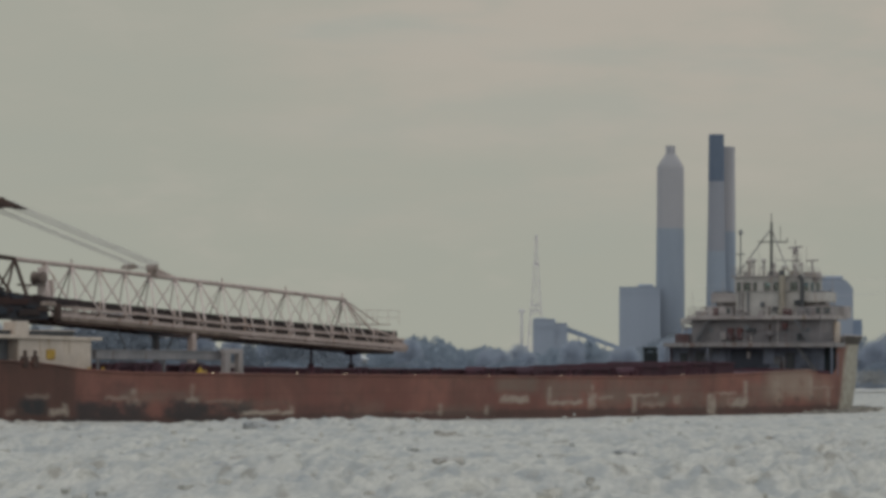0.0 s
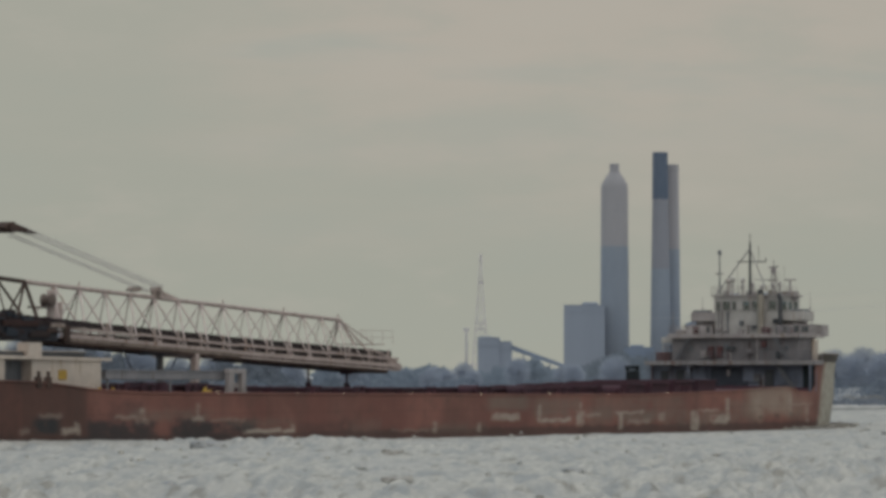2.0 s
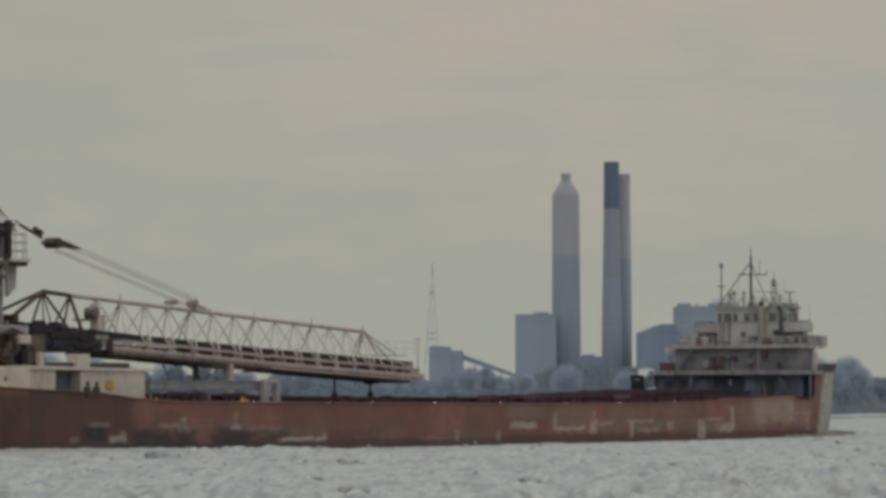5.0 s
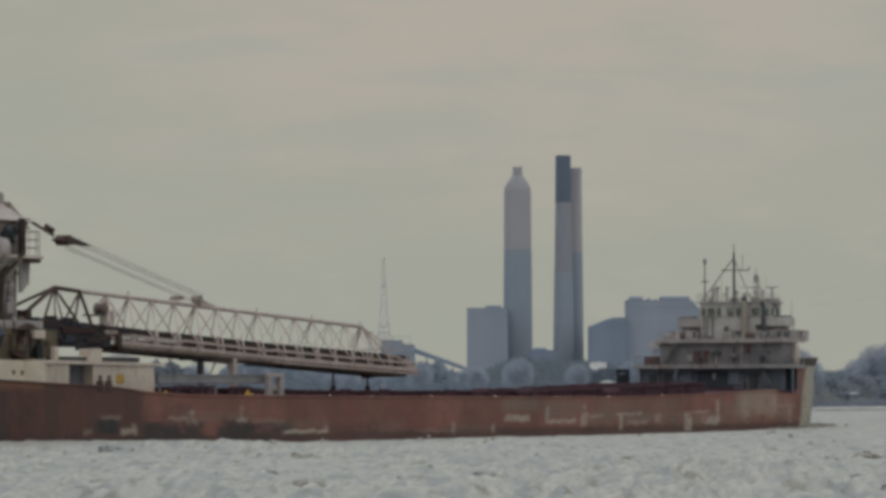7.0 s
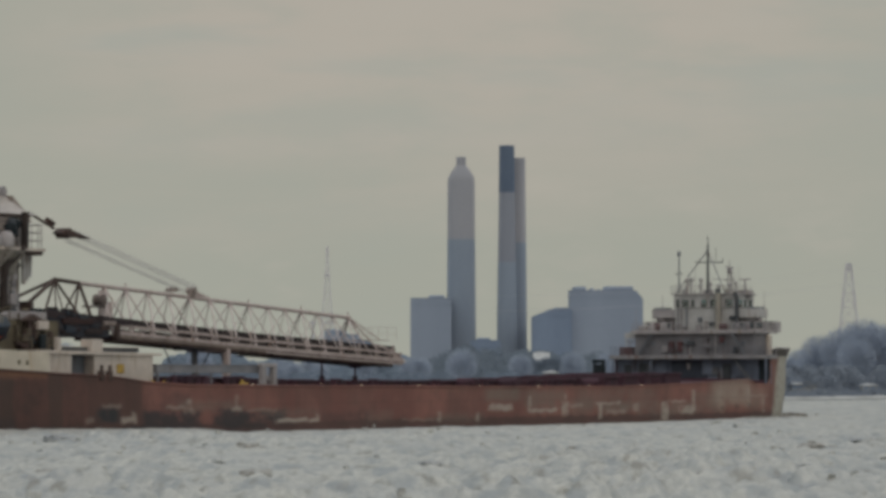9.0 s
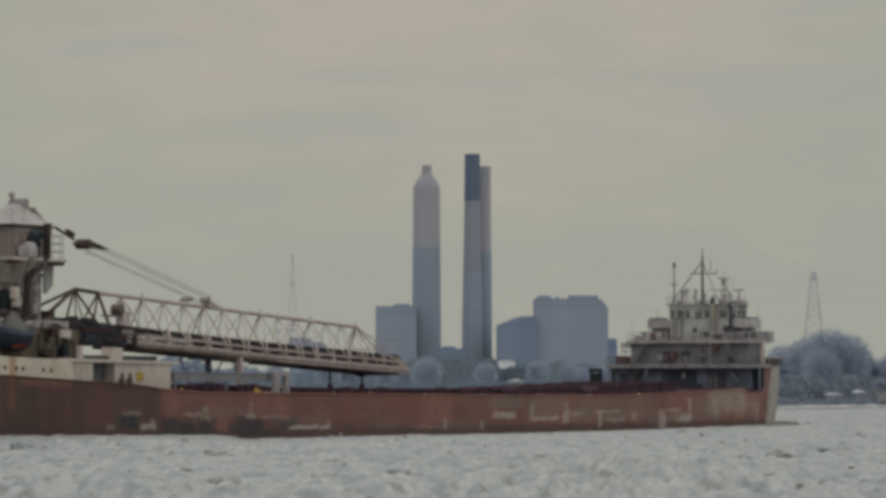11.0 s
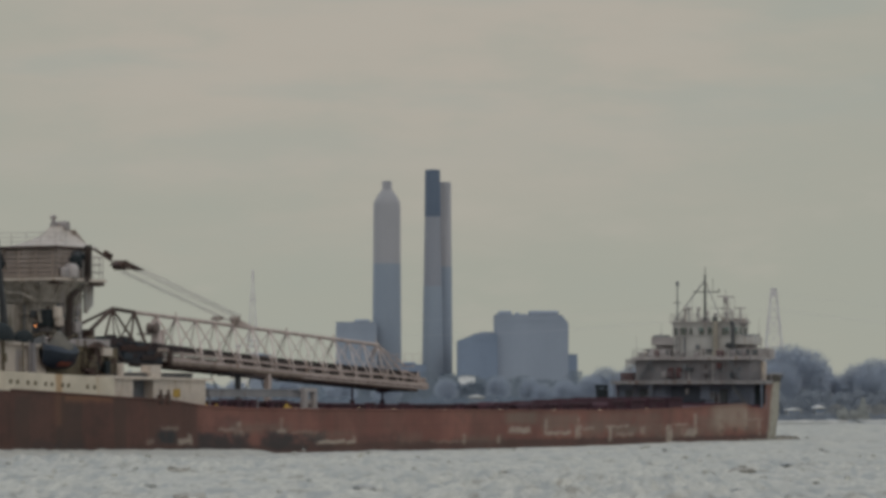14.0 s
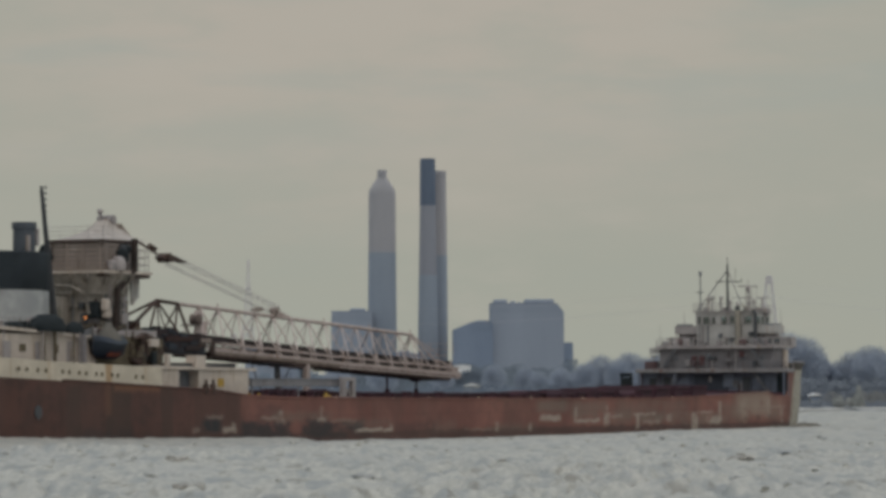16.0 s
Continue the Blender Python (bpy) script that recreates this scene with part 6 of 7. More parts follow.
def tree(rng, height, spread, name="bare_tree"):
    """A bare winter tree: tapered trunk, forking limbs and a haze of fine twigs."""
    t = thing(name, "bare winter tree on the far bank, tinted grey-blue for haze", "tree", "far bank trees")
    bm = B()
    tips = []

    def grow(p, d, length, r, depth):
        q = p + d * length
        bar(bm, p, q, r, 5 if depth < 2 else 4, r * 0.62)
        if depth == 4:
            tips.append((q, d, length))
            return
        for k in range(rng.choice((2, 3)) if depth else 4):
            e = (d + Vector((rng.uniform(-1, 1) * spread, rng.uniform(-1, 1) * spread, rng.uniform(-0.25, 0.45)))).normalized()
            grow(p + d * length * rng.uniform(0.65, 1.0), e, length * rng.uniform(0.6, 0.82), r * 0.58, depth + 1)
        if depth >= 2:
            tips.append((q, d, length))

    grow(Vector((0, 0, -0.5)), Vector((rng.uniform(-0.06, 0.06), 0, 1)).normalized(), height * 0.3, height * 0.022, 0)
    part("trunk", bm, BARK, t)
    vs, fs = [], []
    for q, d, length in tips:
        for _ in range(20):
            e = (d + Vector((rng.uniform(-1, 1), rng.uniform(-1, 1), rng.uniform(-0.5, 0.9)))).normalized()
            ln = length * rng.uniform(0.5, 1.1)
            side = e.cross(Vector((rng.uniform(-1, 1), rng.uniform(-1, 1), 0.3))).normalized() * height * 0.0034
            o = q + Vector((rng.uniform(-1, 1), rng.uniform(-1, 1), rng.uniform(-1, 1))) * length * 0.3
            k = len(vs)
            vs += [o - side, o + side, o + e * ln]
            fs.append((k, k + 1, k + 2))
    # finer spray through the whole crown
    for _ in range(5200):
        v = Vector((rng.gauss(0, 1), rng.gauss(0, 1), rng.gauss(0, 1))).normalized() * rng.random() ** 0.42
        o = Vector((v.x * height * 0.36, v.y * height * 0.36, height * 0.56 + v.z * height * 0.40))
        e = (Vector((v.x, v.y, v.z + 0.5)) + Vector((rng.uniform(-1, 1), rng.uniform(-1, 1), rng.uniform(-0.4, 1))) * 0.8).normalized()
        side = e.cross(Vector((rng.uniform(-1, 1), rng.uniform(-1, 1), 0.3))).normalized() * height * 0.0036
        k = len(vs)
        vs += [o - side, o + side, o + e * height * rng.uniform(0.05, 0.12)]
        fs.append((k, k + 1, k + 2))
    me = bpy.data.meshes.new("crown")
    me.from_pydata(vs, [], fs)
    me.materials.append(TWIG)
    crown = new("crown", me)
    crown.parent = t
    return t


def shrub_belt():
    """Distant scrub and woods: many small clumps of twigs in one sheet of stuff."""
    rng = random.Random(11)

    def clumps(name, places, mat, label):
        vs, fs = [], []
        for x, y, z, w, h in places:
            n = int((60 + 26 * h) * 2.0)
            for _ in range(n):
                u = rng.gauss(0, 0.42)
                top = h * math.exp(-u * u * 1.2)
                zz = z + top * rng.random() ** 0.7
                xx, yy = x + u * w, y + rng.gauss(0, 0.3) * w
                s = rng.uniform(0.16, 0.36) * (0.5 + h * 0.07)
                a = rng.uniform(0, math.pi)
                k = len(vs)
                vs += [(xx - s * math.cos(a), yy - s * math.sin(a), zz), (xx + s * math.cos(a), yy + s * math.sin(a), zz + rng.uniform(-0.3, 0.3) * s), (xx + rng.uniform(-0.5, 0.5) * s, yy, zz + s * rng.uniform(1.2, 2.4))]
                fs.append((k, k + 1, k + 2))
        me = bpy.data.meshes.new(name)
        me.from_pydata(vs, [], fs)
        me.materials.append(mat)
        return tagged(new(name, me), label, "woods", kind="stuff")

    far = []
    # crown heights by bearing from the camera, fitted to the skyline in its view
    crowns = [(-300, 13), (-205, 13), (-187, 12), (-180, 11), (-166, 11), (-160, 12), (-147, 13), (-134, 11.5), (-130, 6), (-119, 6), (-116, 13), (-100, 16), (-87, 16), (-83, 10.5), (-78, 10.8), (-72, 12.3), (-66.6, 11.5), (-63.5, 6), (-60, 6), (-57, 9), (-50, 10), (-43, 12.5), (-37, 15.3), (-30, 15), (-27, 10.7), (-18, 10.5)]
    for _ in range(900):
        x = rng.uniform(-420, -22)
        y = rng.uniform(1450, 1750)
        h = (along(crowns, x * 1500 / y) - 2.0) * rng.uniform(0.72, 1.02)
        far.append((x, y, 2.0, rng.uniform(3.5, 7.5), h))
    near = []
    for _ in range(300):
        x = rng.uniform(-22, 300)
        y = rng.uniform(1500, 2100)
        h = 10 + 4 * noise.noise(Vector((x * 0.011, 0.3, 0))) + 4.5 * math.exp(-(((x - 8) / 20) ** 2)) + 3 * math.exp(-(((x - 85) / 25) ** 2)) + rng.uniform(-2, 1.5)
        near.append((x, y, 2.0, rng.uniform(8, 16), h))
    # both wood colours have the haze mixed in
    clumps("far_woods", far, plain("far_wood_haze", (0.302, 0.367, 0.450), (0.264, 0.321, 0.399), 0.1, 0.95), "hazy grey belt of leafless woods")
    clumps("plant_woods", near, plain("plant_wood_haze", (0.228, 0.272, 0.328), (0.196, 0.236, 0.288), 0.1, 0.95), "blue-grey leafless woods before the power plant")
    mid = []
    for _ in range(260):
        x = rng.uniform(-260, 160)
        y = shore_y(x) + rng.uniform(60, 330)
        mid.append((x, y, 0.8, rng.uniform(3, 7), rng.uniform(2.4, 4.8)))
    for i in range(9):
        mid.append((25 + 1.5 * i, 1400, 1.0, 2.2, rng.uniform(9.4, 10.8)))
    clumps("bank_scrub", mid, SCRUB_HAZE, "dark leafless scrub behind the far bank")
    low = []
    for _ in range(90):
        x = rng.choice((rng.uniform(20, 150), rng.uniform(105, 116)))
        y = shore_y(x) + rng.uniform(18, 60)
        if 83 < x < 98:
            continue
        low.append((x, y, 0.5, rng.uniform(1.5, 4), rng.uniform(1.0, 3.2)))
    clumps("shore_reeds", low, REED, "dry pale reeds and brush along the shore")
    under = []
    for _ in range(330):
        x = rng.uniform(58, 165)
        under.append((x, shore_y(x) + rng.uniform(34, 70), 0.4, rng.uniform(1.6, 3.4), rng.uniform(3.2, 6.2)))
    for _ in range(120):
        x = rng.uniform(40, 165)
        under.append((x, shore_y(x) + rng.uniform(9, 16), 0.3, rng.uniform(1.0, 2.4), rng.uniform(0.6, 1.3)))
    for _ in range(420):
        x = rng.uniform(30, 165)
        under.append((x, shore_y(x) + rng.uniform(1.5, 8), 0.1, rng.uniform(0.8, 2.0), rng.uniform(0.5, 1.35)))
    # undergrowth colour carries the same blue cast of haze
    clumps("undergrowth", under, plain("undergrowth", (0.294, 0.332, 0.398), (0.236, 0.272, 0.330), 0.5, 0.95), "dense grey undergrowth at the foot of the bank trees")
    pale = [(95.0 + 6.5 * rng.random(), 812 + 2 * rng.random(), 0.3, 0.7, rng.uniform(1.3, 2.6)) for _ in range(22)]
    pale += [(100.6 + rng.uniform(-0.4, 0.4), 812, 0.3, 0.5, rng.uniform(3.2, 4.6)) for _ in range(5)]
    thicket = []
    for _ in range(210):
        x = rng.uniform(-150, -58)
        thicket.append((x, shore_y(x) + rng.uniform(150, 260), 0.8, rng.uniform(3, 6), rng.uniform(7.5, 11.5) * along([(-150, 1.0), (-106, 0.95), (-100, 0.62), (-90, 0.58), (-86, 0.8), (-74, 0.8), (-70, 0.3), (-58, 0.3)], x)))
    # thicket colour is blued for haze too
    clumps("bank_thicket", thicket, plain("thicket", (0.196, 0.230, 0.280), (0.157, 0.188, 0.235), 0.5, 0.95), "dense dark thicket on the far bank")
    clumps("frosted_reeds", pale, plain("frosted_reed", (0.46, 0.48, 0.48), (0.36, 0.38, 0.39), 0.6, 0.95), "frosted pale reeds at the water's edge")


def chimney(name, label, x, y, rings, bands, sides=28):
    """A tall chimney: turned shaft and separate painted bands."""
    c = thing(name, label, "chimney", at=(x, y, 3.0))
    for k, (mat, rows) in enumerate(bands):
        bm = B()
        lathe(bm, rows, (0, 0, 0), sides)
        part(rings[k], bm, mat, c, "", 40)
    return c


def slab_building(name, label, x0, x1, y0, y1, z, mat, rng, roof=(), cut=0.5, lean=(0, 0)):
    """A clad industrial block with standing ribs, roof plant and a parapet."""
    t = thing(name, label, "power plant", at=((x0 + x1) / 2, (y0 + y1) / 2, 3.0))
    w, d = (x1 - x0) / 2, (y1 - y0) / 2
    bm = B()
    side_prism(bm, [(-w, -1), (w, -1), (w, z - cut), (w - cut * 0.8, z), (-w + lean[0], z), (-w, z - lean[1])], -d, d)
    part("cladding", bm, mat, t)
    bm = B()
    box(bm, -w - 0.4 + lean[0], w - cut * 0.4, -d - 0.4, d + 0.4, z - 5.5, z - 4.9)
    box(bm, -w - 0.3 + lean[0], w - cut, -d - 0.3, d + 0.3, z - 0.4, z + 0.5)
    part("parapet", bm, mat, t)
    n = int(w * 2 / 7)
    first = None
    for i in range(n + 1):
        m = Matrix.Translation((-w + 2 * w * i / n, -d - 0.25, z * 0.46))
        if first is None:
            bm = B()
            box(bm, -0.2, 0.2, 0.18, 0.3, -z * 0.46, z * 0.44 - lean[1])
            first = part("cladding_rib", bm, mat, t)
            first.matrix_basis = m
        else:
            again(first, t, m)
    for a, b, h in roof:
        bm = B()
        box(bm, a, b, -d * 0.6, d * 0.6, z, z + h, min(1.5, h * 0.45))
        part("roof_plant", bm, mat, t)
    return t


def lattice_tower(name, label, x, y, high, foot, mats, arms=(), power=1.35, tip=0.07, n=12):
    t = thing(name, label, "tower", at=(x, y, 2.5))

    def half_at(k):
        return foot * ((1 - k) ** power) + foot * tip

    for i in range(n):
        k0, k1 = i / n, (i + 1) / n
        a, b = half_at(k0), half_at(k1)
        r = 0.012 * foot + 0.18
        bm = B()
        for sx, sy in ((-1, -1), (1, -1), (1, 1), (-1, 1)):
            bar(bm, (sx * a, sy * a, high * k0), (sx * b, sy * b, high * k1), r, 4)
            nx, ny = -sy, sx
            bar(bm, (sx * a, sy * a, high * k0), (nx * b, ny * b, high * k1), r * 0.36, 4)
            bar(bm, (nx * a, ny * a, high * k0), (sx * b, sy * b, high * k1), r * 0.36, 4)
            bar(bm, (sx * b, sy * b, high * k1), (nx * b, ny * b, high * k1), r * 0.5, 4)
        part("lattice_bay", bm, mats[i % len(mats)], t)
    for z, w in arms:
        bm = B()
        bar(bm, (-w, 0, z), (w, 0, z), 0.35, 6)
        box(bm, -w * 0.6, w * 0.6, -0.8, 0.8, z - 0.6, z + 0.6)
        part("platform", bm, mats[0], t)
    return t


def cottage(x, y, w, d, h, label, pitch=0.2, wall=None):
    c = thing("cottage", label, "house", "far bank houses", at=(x, y, 1.2))
    bm = B()
    box(bm, -w / 2, w / 2, -d / 2, d / 2, -0.8, h, 0.03)
    part("wall", bm, wall or HOUSEWALL, c)
    bm = B()
    side_prism(bm, [(-w / 2 - 0.4, h - 0.05), (w / 2 + 0.4, h - 0.05), (w * 0.05, h + w * pitch), (-w * 0.05, h + w * pitch)], -d / 2 - 0.4, d / 2 + 0.4)
    part("roof", bm, ROOFSNOW, c, "snow-covered roof")
    for k in () if wall else (-0.25, 0.2):
        bm = B()
        box(bm, w * k - 0.5, w * k + 0.5, -d / 2 - 0.05, -d / 2, h * 0.35, h * 0.75, 0.02)
        # panes take the haze-tinted cladding colour
        part("window", bm, CLADDING_DARK, c)
    return c


def build_far_bank():
    rng = random.Random(3)
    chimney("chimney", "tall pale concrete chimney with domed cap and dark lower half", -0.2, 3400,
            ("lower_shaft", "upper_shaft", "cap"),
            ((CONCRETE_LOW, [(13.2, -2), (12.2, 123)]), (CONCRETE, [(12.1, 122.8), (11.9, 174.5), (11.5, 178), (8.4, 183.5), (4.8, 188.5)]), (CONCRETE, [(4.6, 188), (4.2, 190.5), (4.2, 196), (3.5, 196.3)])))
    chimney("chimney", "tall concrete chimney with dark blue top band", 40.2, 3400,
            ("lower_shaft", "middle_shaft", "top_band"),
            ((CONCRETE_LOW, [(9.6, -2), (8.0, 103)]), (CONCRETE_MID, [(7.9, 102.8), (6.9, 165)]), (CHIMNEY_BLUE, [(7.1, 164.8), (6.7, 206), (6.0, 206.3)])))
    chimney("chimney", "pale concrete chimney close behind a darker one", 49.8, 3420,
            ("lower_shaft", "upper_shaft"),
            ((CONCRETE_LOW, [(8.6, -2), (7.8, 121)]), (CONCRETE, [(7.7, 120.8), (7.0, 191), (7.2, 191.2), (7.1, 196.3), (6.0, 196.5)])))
    slab_building("boiler_house", "tall clad boiler house, tinted blue-grey for haze", -44.4, -9, 3350, 3395, 70, CLADDING, rng, ((-2, 12, 3.0),))
    slab_building("boiler_house", "broad boiler house with rounded roof plant, tinted blue-grey for haze", 94.6, 158, 3350, 3410, 76.5, CLADDING, rng, ((-29, -17, 4.0), (-14, -10, 2.6), (-2, 24, 4.2), (-8, -5, 1.6)), cut=7)
    slab_building("turbine_hall", "lower, darker turbine hall, tinted blue-grey for haze", 61.6, 96, 3345, 3400, 60, CLADDING_DARK, rng, ((2, 16, 2.0),), lean=(15, 6))
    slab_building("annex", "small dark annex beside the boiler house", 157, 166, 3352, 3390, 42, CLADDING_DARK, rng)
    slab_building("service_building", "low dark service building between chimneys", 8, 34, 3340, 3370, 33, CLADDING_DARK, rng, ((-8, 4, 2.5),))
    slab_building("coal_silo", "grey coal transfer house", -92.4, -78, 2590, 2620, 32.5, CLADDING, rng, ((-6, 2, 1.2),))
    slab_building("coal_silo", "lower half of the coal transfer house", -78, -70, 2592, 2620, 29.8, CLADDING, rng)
    # sloping coal conveyor
    t = thing("coal_conveyor", "dark sloping coal conveyor gallery on trestles", "conveyor", at=(0, 2600, 0))
    bm = B()
    side_prism(bm, [(-71, 27.6), (-34, 15.0), (-34, 17.6), (-71, 31.2)], -1.6, 1.6)
    part("gallery", bm, CLADDING_DARK, t)
    for x in (-62, -53, -44, -37):
        z = 27.6 + (x + 71) * (15.0 - 27.6) / 37
        bm = B()
        bar(bm, (x - 1.2, 0, 1), (x, 0, z), 0.35, 6)
        bar(bm, (x + 1.2, 0, 1), (x, 0, z), 0.35, 6)
        part("trestle", bm, CLADDING_DARK, t)
    lattice_tower("radio_mast", "tall slender red and grey lattice mast", -97.8, 2800, 97, 7.2, (LATTICE, LATTICE_RED), ((42, 3.0), (76, 2.0), (46, 3)))
    lattice_tower("power_pylon", "tall lattice power-line pylon", 201.5, 2000, 60.5, 6.0, (LATTICE, LATTICE_RED), ((60.0, 1.4), (57.5, 1.3)), 1.0, 0.2, 8)
    t = thing("floodlight_pole", "slender grey floodlight pole by the coal yard", "pole", at=(-100.5, 2600, 2))
    bm = B()
    bar(bm, (0, 0, 0), (0, 0, 39), 1.0, 8, 0.7)
    part("pole", bm, LATTICE, t)
    bm = B()
    box(bm, -1.9, 1.9, -0.8, 0.8, 38.2, 40.4, 0.2)
    part("lamp_head", bm, LATTICE, t)
    # sagging wires on the pylon's arms
    for k, (z, dx) in enumerate(((58, 3.0), (50, 2.1), (50, -2.1))):
        for end in (-190, 190):
            t = thing("power_line", "thin sagging power line wire", "wire", "power lines", at=(201.5 + dx, 2000, 0))
            bm = B()
            tube(bm, [(end * i / 10, 60 * i / 10, z + 2.5 - 26 * (i / 10) * (2 - i / 10) * 0.5) for i in range(11)], 0.03, 5)
            part("wire", bm, LATTICE, t)
    # woods
    shrub_belt()
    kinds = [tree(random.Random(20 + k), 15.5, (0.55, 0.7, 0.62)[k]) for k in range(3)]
    spots = [(94.5, 905, 1.08), (98.5, 900, 1.0), (102.0, 915, 0.84), (90.5, 915, 0.95), (111, 905, 0.78), (114.5, 900, 0.86), (107.0, 910, 0.62), (118, 910, 0.8), (122, 905, 0.78), (128, 915, 0.95), (86, 925, 0.85), (97, 925, 1.0), (105, 922, 0.66), (92, 895, 0.8), (112.5, 893, 0.7), (134, 910, 0.9)]
    for x, y, k in ((-128, 830, 0.9), (-121, 835, 1.0), (-113, 830, 0.8), (-104, 840, 0.75), (-88, 850, 0.7), (-72, 860, 0.55), (-42.6, 880, 0.42), (-33, 890, 0.42), (-60, 880, 0.6), (-138, 840, 0.8), (-150, 850, 0.8), (-98, 860, 0.6)):
        spots.append((x, y, k))
    for x, y, k in ((58, 1100, 0.7), (63, 1110, 0.85), (67, 1090, 0.75), (71, 1105, 0.9), (76, 1100, 0.8), (81, 1110, 0.9), (52, 1120, 0.6), (45, 1110, 0.55)):
        spots.append((x, y, k))
    for i in range(26):
        spots.append((rng.uniform(-60, 140), rng.uniform(1050, 1250), rng.uniform(0.5, 0.75)))
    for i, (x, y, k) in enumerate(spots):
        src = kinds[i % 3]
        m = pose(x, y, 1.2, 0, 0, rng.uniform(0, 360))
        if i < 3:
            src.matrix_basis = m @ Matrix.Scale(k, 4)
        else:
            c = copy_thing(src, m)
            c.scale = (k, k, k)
    cottage(86.2, 815, 3.2, 5, 1.2, "small boathouse with snowy flat roof at the shore", 0.09)
    cottage(93.3, 830, 2.0, 5, 1.6, "small cottage with steep snowy roof", 0.25)
    cottage(69.6, 800, 2.2, 5, 1.5, "low house with snow-covered roof", 0.12)
    cottage(31.1, 1500, 6.4, 8, 12.6, "pale house among the trees", 0.05, ROOFSNOW)
    cottage(27.9, 1200, 5.4, 6, 4.4, "low house with snow-covered roof", 0.12)
    cottage(-122, 820, 5.0, 6, 2.6, "low house with snow-covered roof")
    cottage(-74.5, 900, 6.5, 6, 4.4, "pale house with a snow-covered roof", 0.3)
    cottage(-47.0, 1100, 3.4, 6, 2.4, "low house with snow-covered roof", 0.2)
    cottage(-55.5, 1100, 2.2, 5, 1.9, "low house with snow-covered roof", 0.12)
    cottage(-93.7, 900, 4.6, 6, 2.9, "low house with snow-covered roof", 0.22)
    cottage(-38.3, 900, 3.0, 6, 2.8, "low house with snow-covered roof", 0.1)


def churned_ice():
    """Dirty slush that the stem pushes aside."""
    rng = random.Random(8)
    vs, fs = [], []
    for _ in range(420):
        k = rng.random()
        x = -14 + 34 * k
        w = half(min(x, 12.5)) if x < 12.9 else 0.0
        y = -(w + abs(rng.gauss(0, 0.9)) + max(0, x - 10) * rng.uniform(-0.1, 0.5))
        s = rng.uniform(0.15, 0.5) * (0.5 + 0.8 * max(0, 1 - abs(x - 9) / 14))
        m = pose(x, y, rng.uniform(-0.42, -0.2), rng.uniform(-25, 25), rng.uniform(-25, 25), rng.uniform(0, 360))
        b = len(vs)
        for z in (-0.35, 0.35):
            for j in range(5):
                a = 2 * math.pi * (j + rng.uniform(-0.2, 0.2)) / 5
                vs.append(m @ Vector((s * math.cos(a), s * math.sin(a), z * s)))
        fs += [[b + j for j in range(5)][::-1], [b + 5 + j for j in range(5)]] + [[b + j, b + (j + 1) % 5, b + 5 + (j + 1) % 5, b + 5 + j] for j in range(5)]
    me = bpy.data.meshes.new("churned_ice")
    me.from_pydata(vs, [], fs)
    me.materials.append(plain("dirty_slush", (0.17, 0.16, 0.145), (0.34, 0.33, 0.305), 1.0, 0.7))
    return tagged(new("churned_ice", me), "dirty grey-brown slush churned up along the bow", "ice", kind="stuff")


def heaped_ice():
    """Ridge of broken ice along the after body, height fitted to the waterline in view."""
    bm = B()
    rows = []
    for i in range(150):
        x = -190 + 0.4 * i
        k = along([(-190, 0.75), (-175, 0.6), (-163, 0.36), (-149, 0.2), (-134, 0.08), (-130, -0.1)], x)
        w = half(x) if x > -187 else half(-187)
        row = []
        for d, f in ((-0.3, 1.0), (0.2, 1.0), (0.9, 0.86), (1.8, 0.6), (3.0, 0.2), (4.4, -0.4)):
            n = noise.noise(Vector((x * 0.9, d, 0.0))) * 0.14 + noise.noise(Vector((x * 2.3, d * 2, 4.0))) * 0.08
            row.append((x, -(w + d), (k * f if f > 0 else -0.35) + (n if f > 0 else 0)))
        rows.append(row)
    sheet(bm, rows)
    ob = new("heaped_ice", finish(bm, "heaped_ice", plain("heaped_ice", (0.435, 0.428, 0.398), (0.344, 0.348, 0.335), 0.7, 0.7), 60))
    return tagged(ob, "broken grey-white ice heaped along the ship's quarter", "ice", kind="stuff")


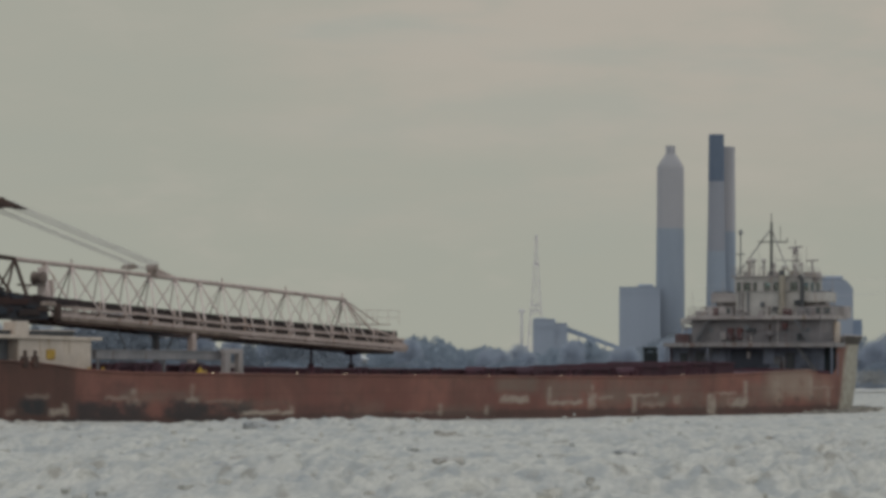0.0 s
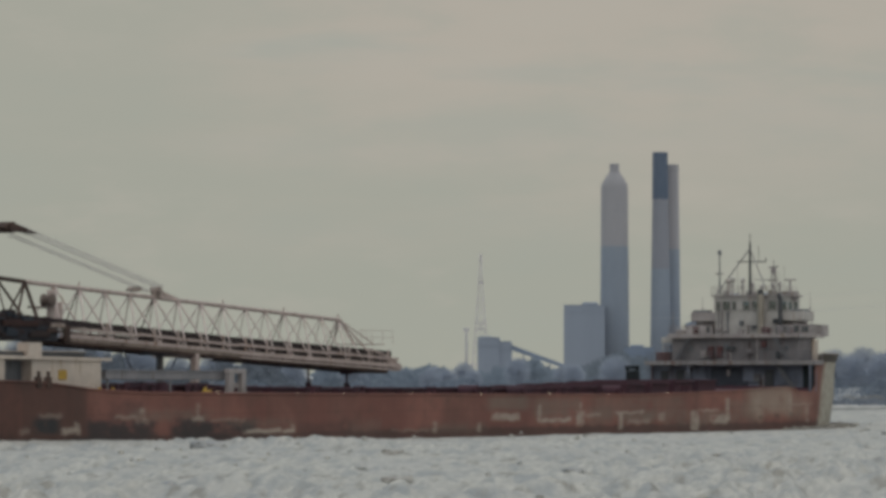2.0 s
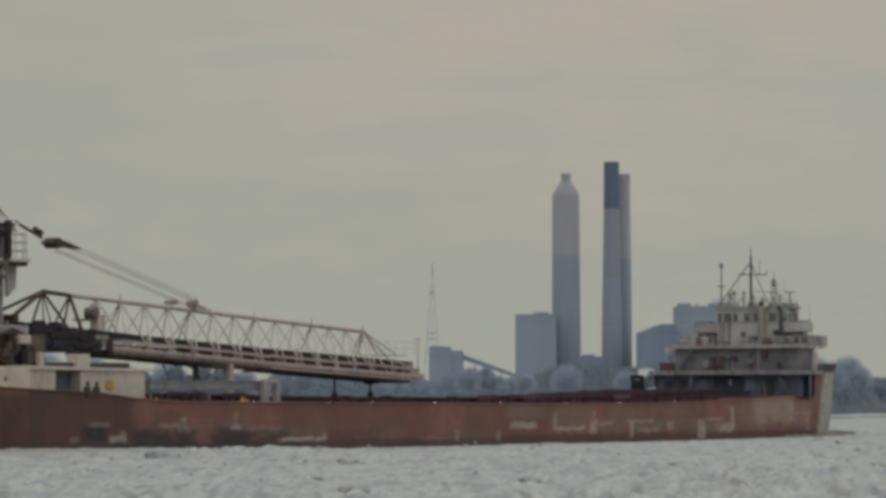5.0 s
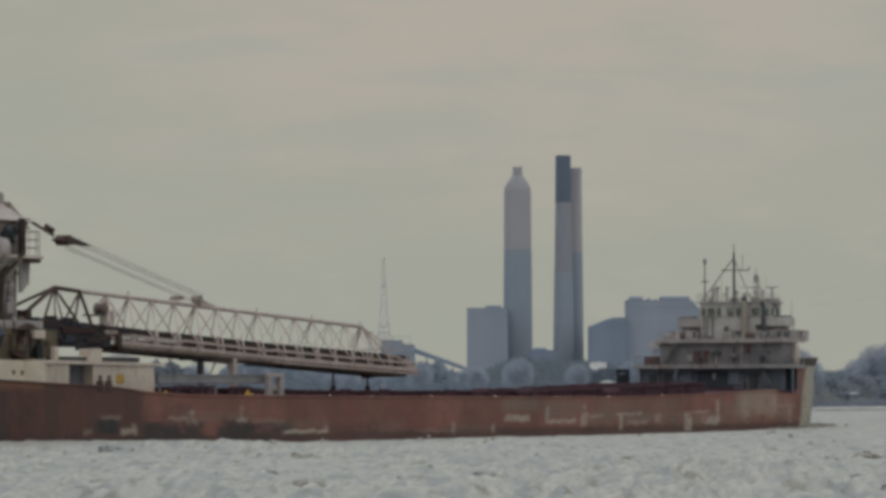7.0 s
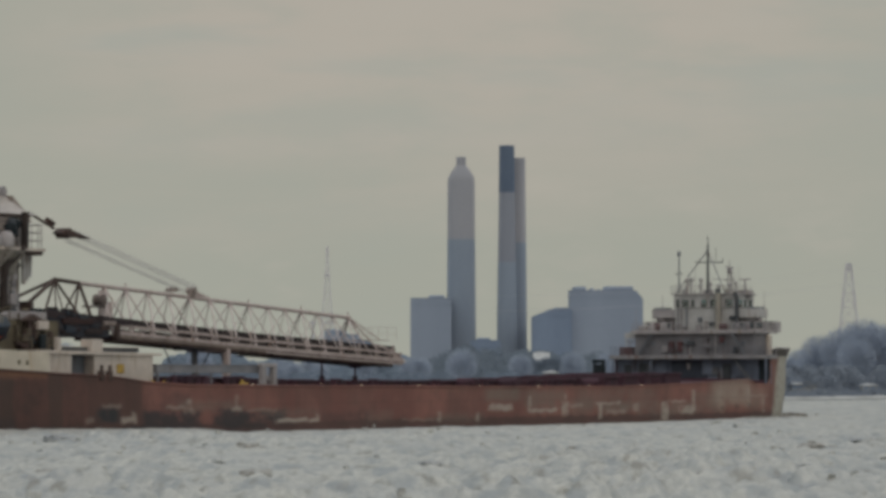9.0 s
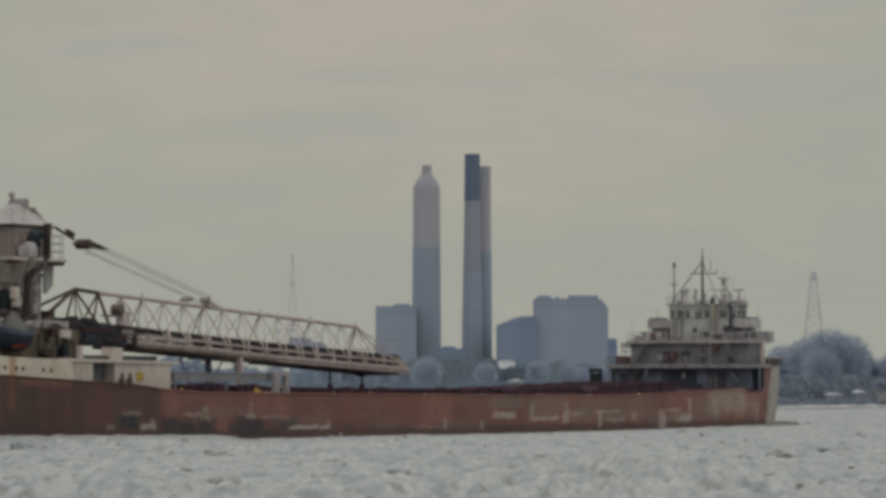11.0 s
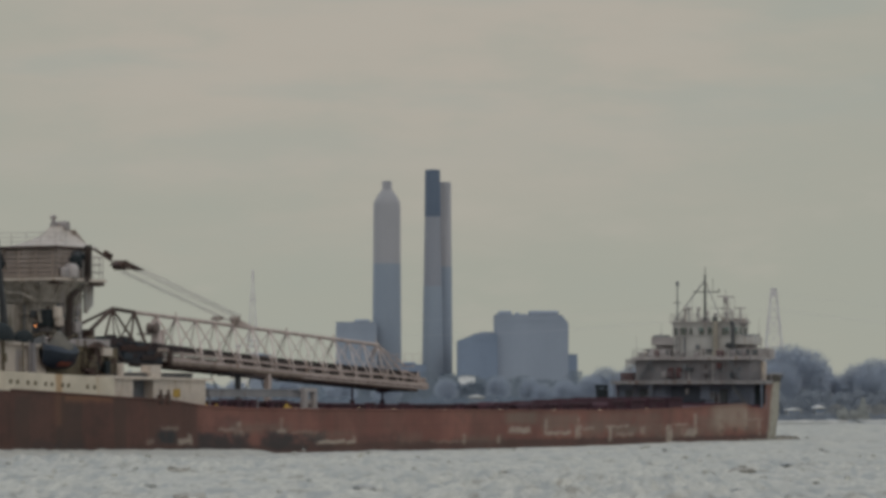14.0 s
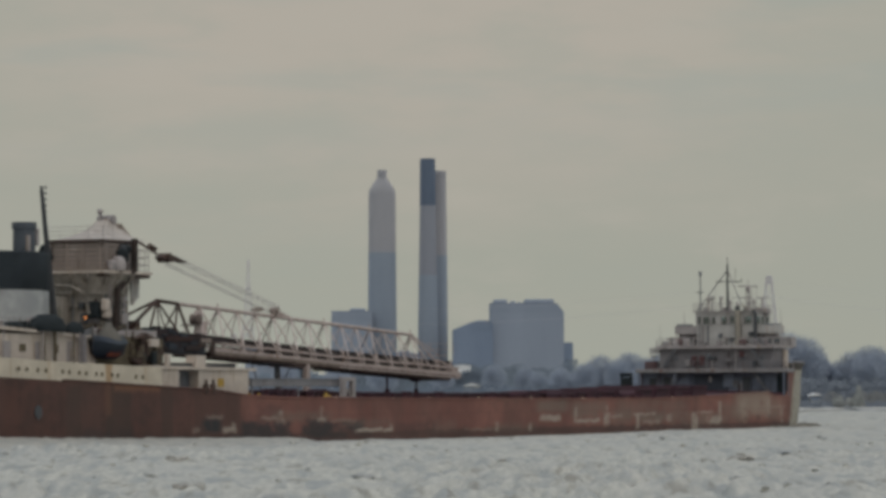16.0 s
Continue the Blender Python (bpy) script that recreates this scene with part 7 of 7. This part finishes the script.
def snow_bank():
    """Uneven drift of snow and stranded floes along the far shore."""
    bm = B()
    rows = []
    for i in range(240):
        x = -260 + 2 * i
        y = shore_y(x)
        k = 0.02 + 0.42 * max(0, noise.noise(Vector((x * 0.11, 3, 0))) + 0.15) + 0.16 * noise.noise(Vector((x * 0.6, 1, 0)))
        rows.append([(x, y - 3.2, -0.3), (x, y - 1.6, 0.15 + 0.5 * k), (x, y - 0.3, 0.2 + 0.9 * k), (x, y + 1.2, 0.15 + 0.6 * k), (x, y + 3.5, 0.2)])
    sheet(bm, rows)
    ob = new("snow_bank", finish(bm, "snow_bank", SNOW, 60))
    tagged(ob, "uneven snow drift and stranded ice along the shore", "snow", kind="structure")


def hummock_field():
    rng = random.Random(41)
    dirty = plain("dirty_ice", (0.276, 0.262, 0.240), (0.442, 0.436, 0.414), 1.6, 0.75)
    blue = plain("blue_grey_ice", (0.293, 0.308, 0.321), (0.391, 0.398, 0.398), 1.4, 0.7)
    spots = ((-8.9, 165.2, 0.75, 0.34, dirty), (7.2, 167.6, 0.7, 0.4, dirty), (10.7, 168.0, 0.9, 0.3, dirty), (-13.2, 236, 0.7, 0.3, dirty), (-27.2, 259, 1.3, 0.55, blue), (18.9, 165.0, 0.6, 0.3, dirty), (15.8, 177.5, 0.7, 0.25, blue),
             (-9.5, 144.5, 0.8, 0.35, blue), (-18.2, 168, 0.6, 0.3, dirty), (-17.6, 150, 0.9, 0.6, blue), (3.0, 205, 0.8, 0.3, blue), (21, 232, 0.9, 0.3, dirty), (-1.5, 185, 0.6, 0.25, blue), (26, 250, 1.0, 0.3, blue), (12.5, 142, 0.7, 0.3, blue))
    return [ice_hummock(rng, x, y, w * 0.9, h * 0.75, mat) for x, y, w, h, mat in spots]


river_ice = build_ground()
hummocks = hummock_field()
snow_bank()
slush = churned_ice()
quarter_ice = heaped_ice()
rubble = ice_blocks()
freighter, railing_maker, radar_bar = build_ship()
build_boom(freighter)
build_after_end(freighter, railing_maker)
build_far_bank()


def motions():
    # the radar bar sweeps once in 2 seconds
    walk(radar_bar, [(0.4 * i, pose(1.2, -2.15, 16.35, 0, 0, 23.3 - 184 * (0.4 * i - 7.95))) for i in range(41)])
    for ob in (freighter, slush, quarter_ice):
        walk(ob, [(t, pose(x, y, 0, 0, 0, turn)) for t, x, y, turn in COURSE])
    # the ice pack drifts slowly downstream
    for ob in (river_ice, rubble, *hummocks):
        p = ob.location.copy()
        walk(ob, [(t, pose(p.x + drift, p.y, p.z)) for t, drift in ((0, -0.6), (8, 0.0), (16, 0.6))])


motions()
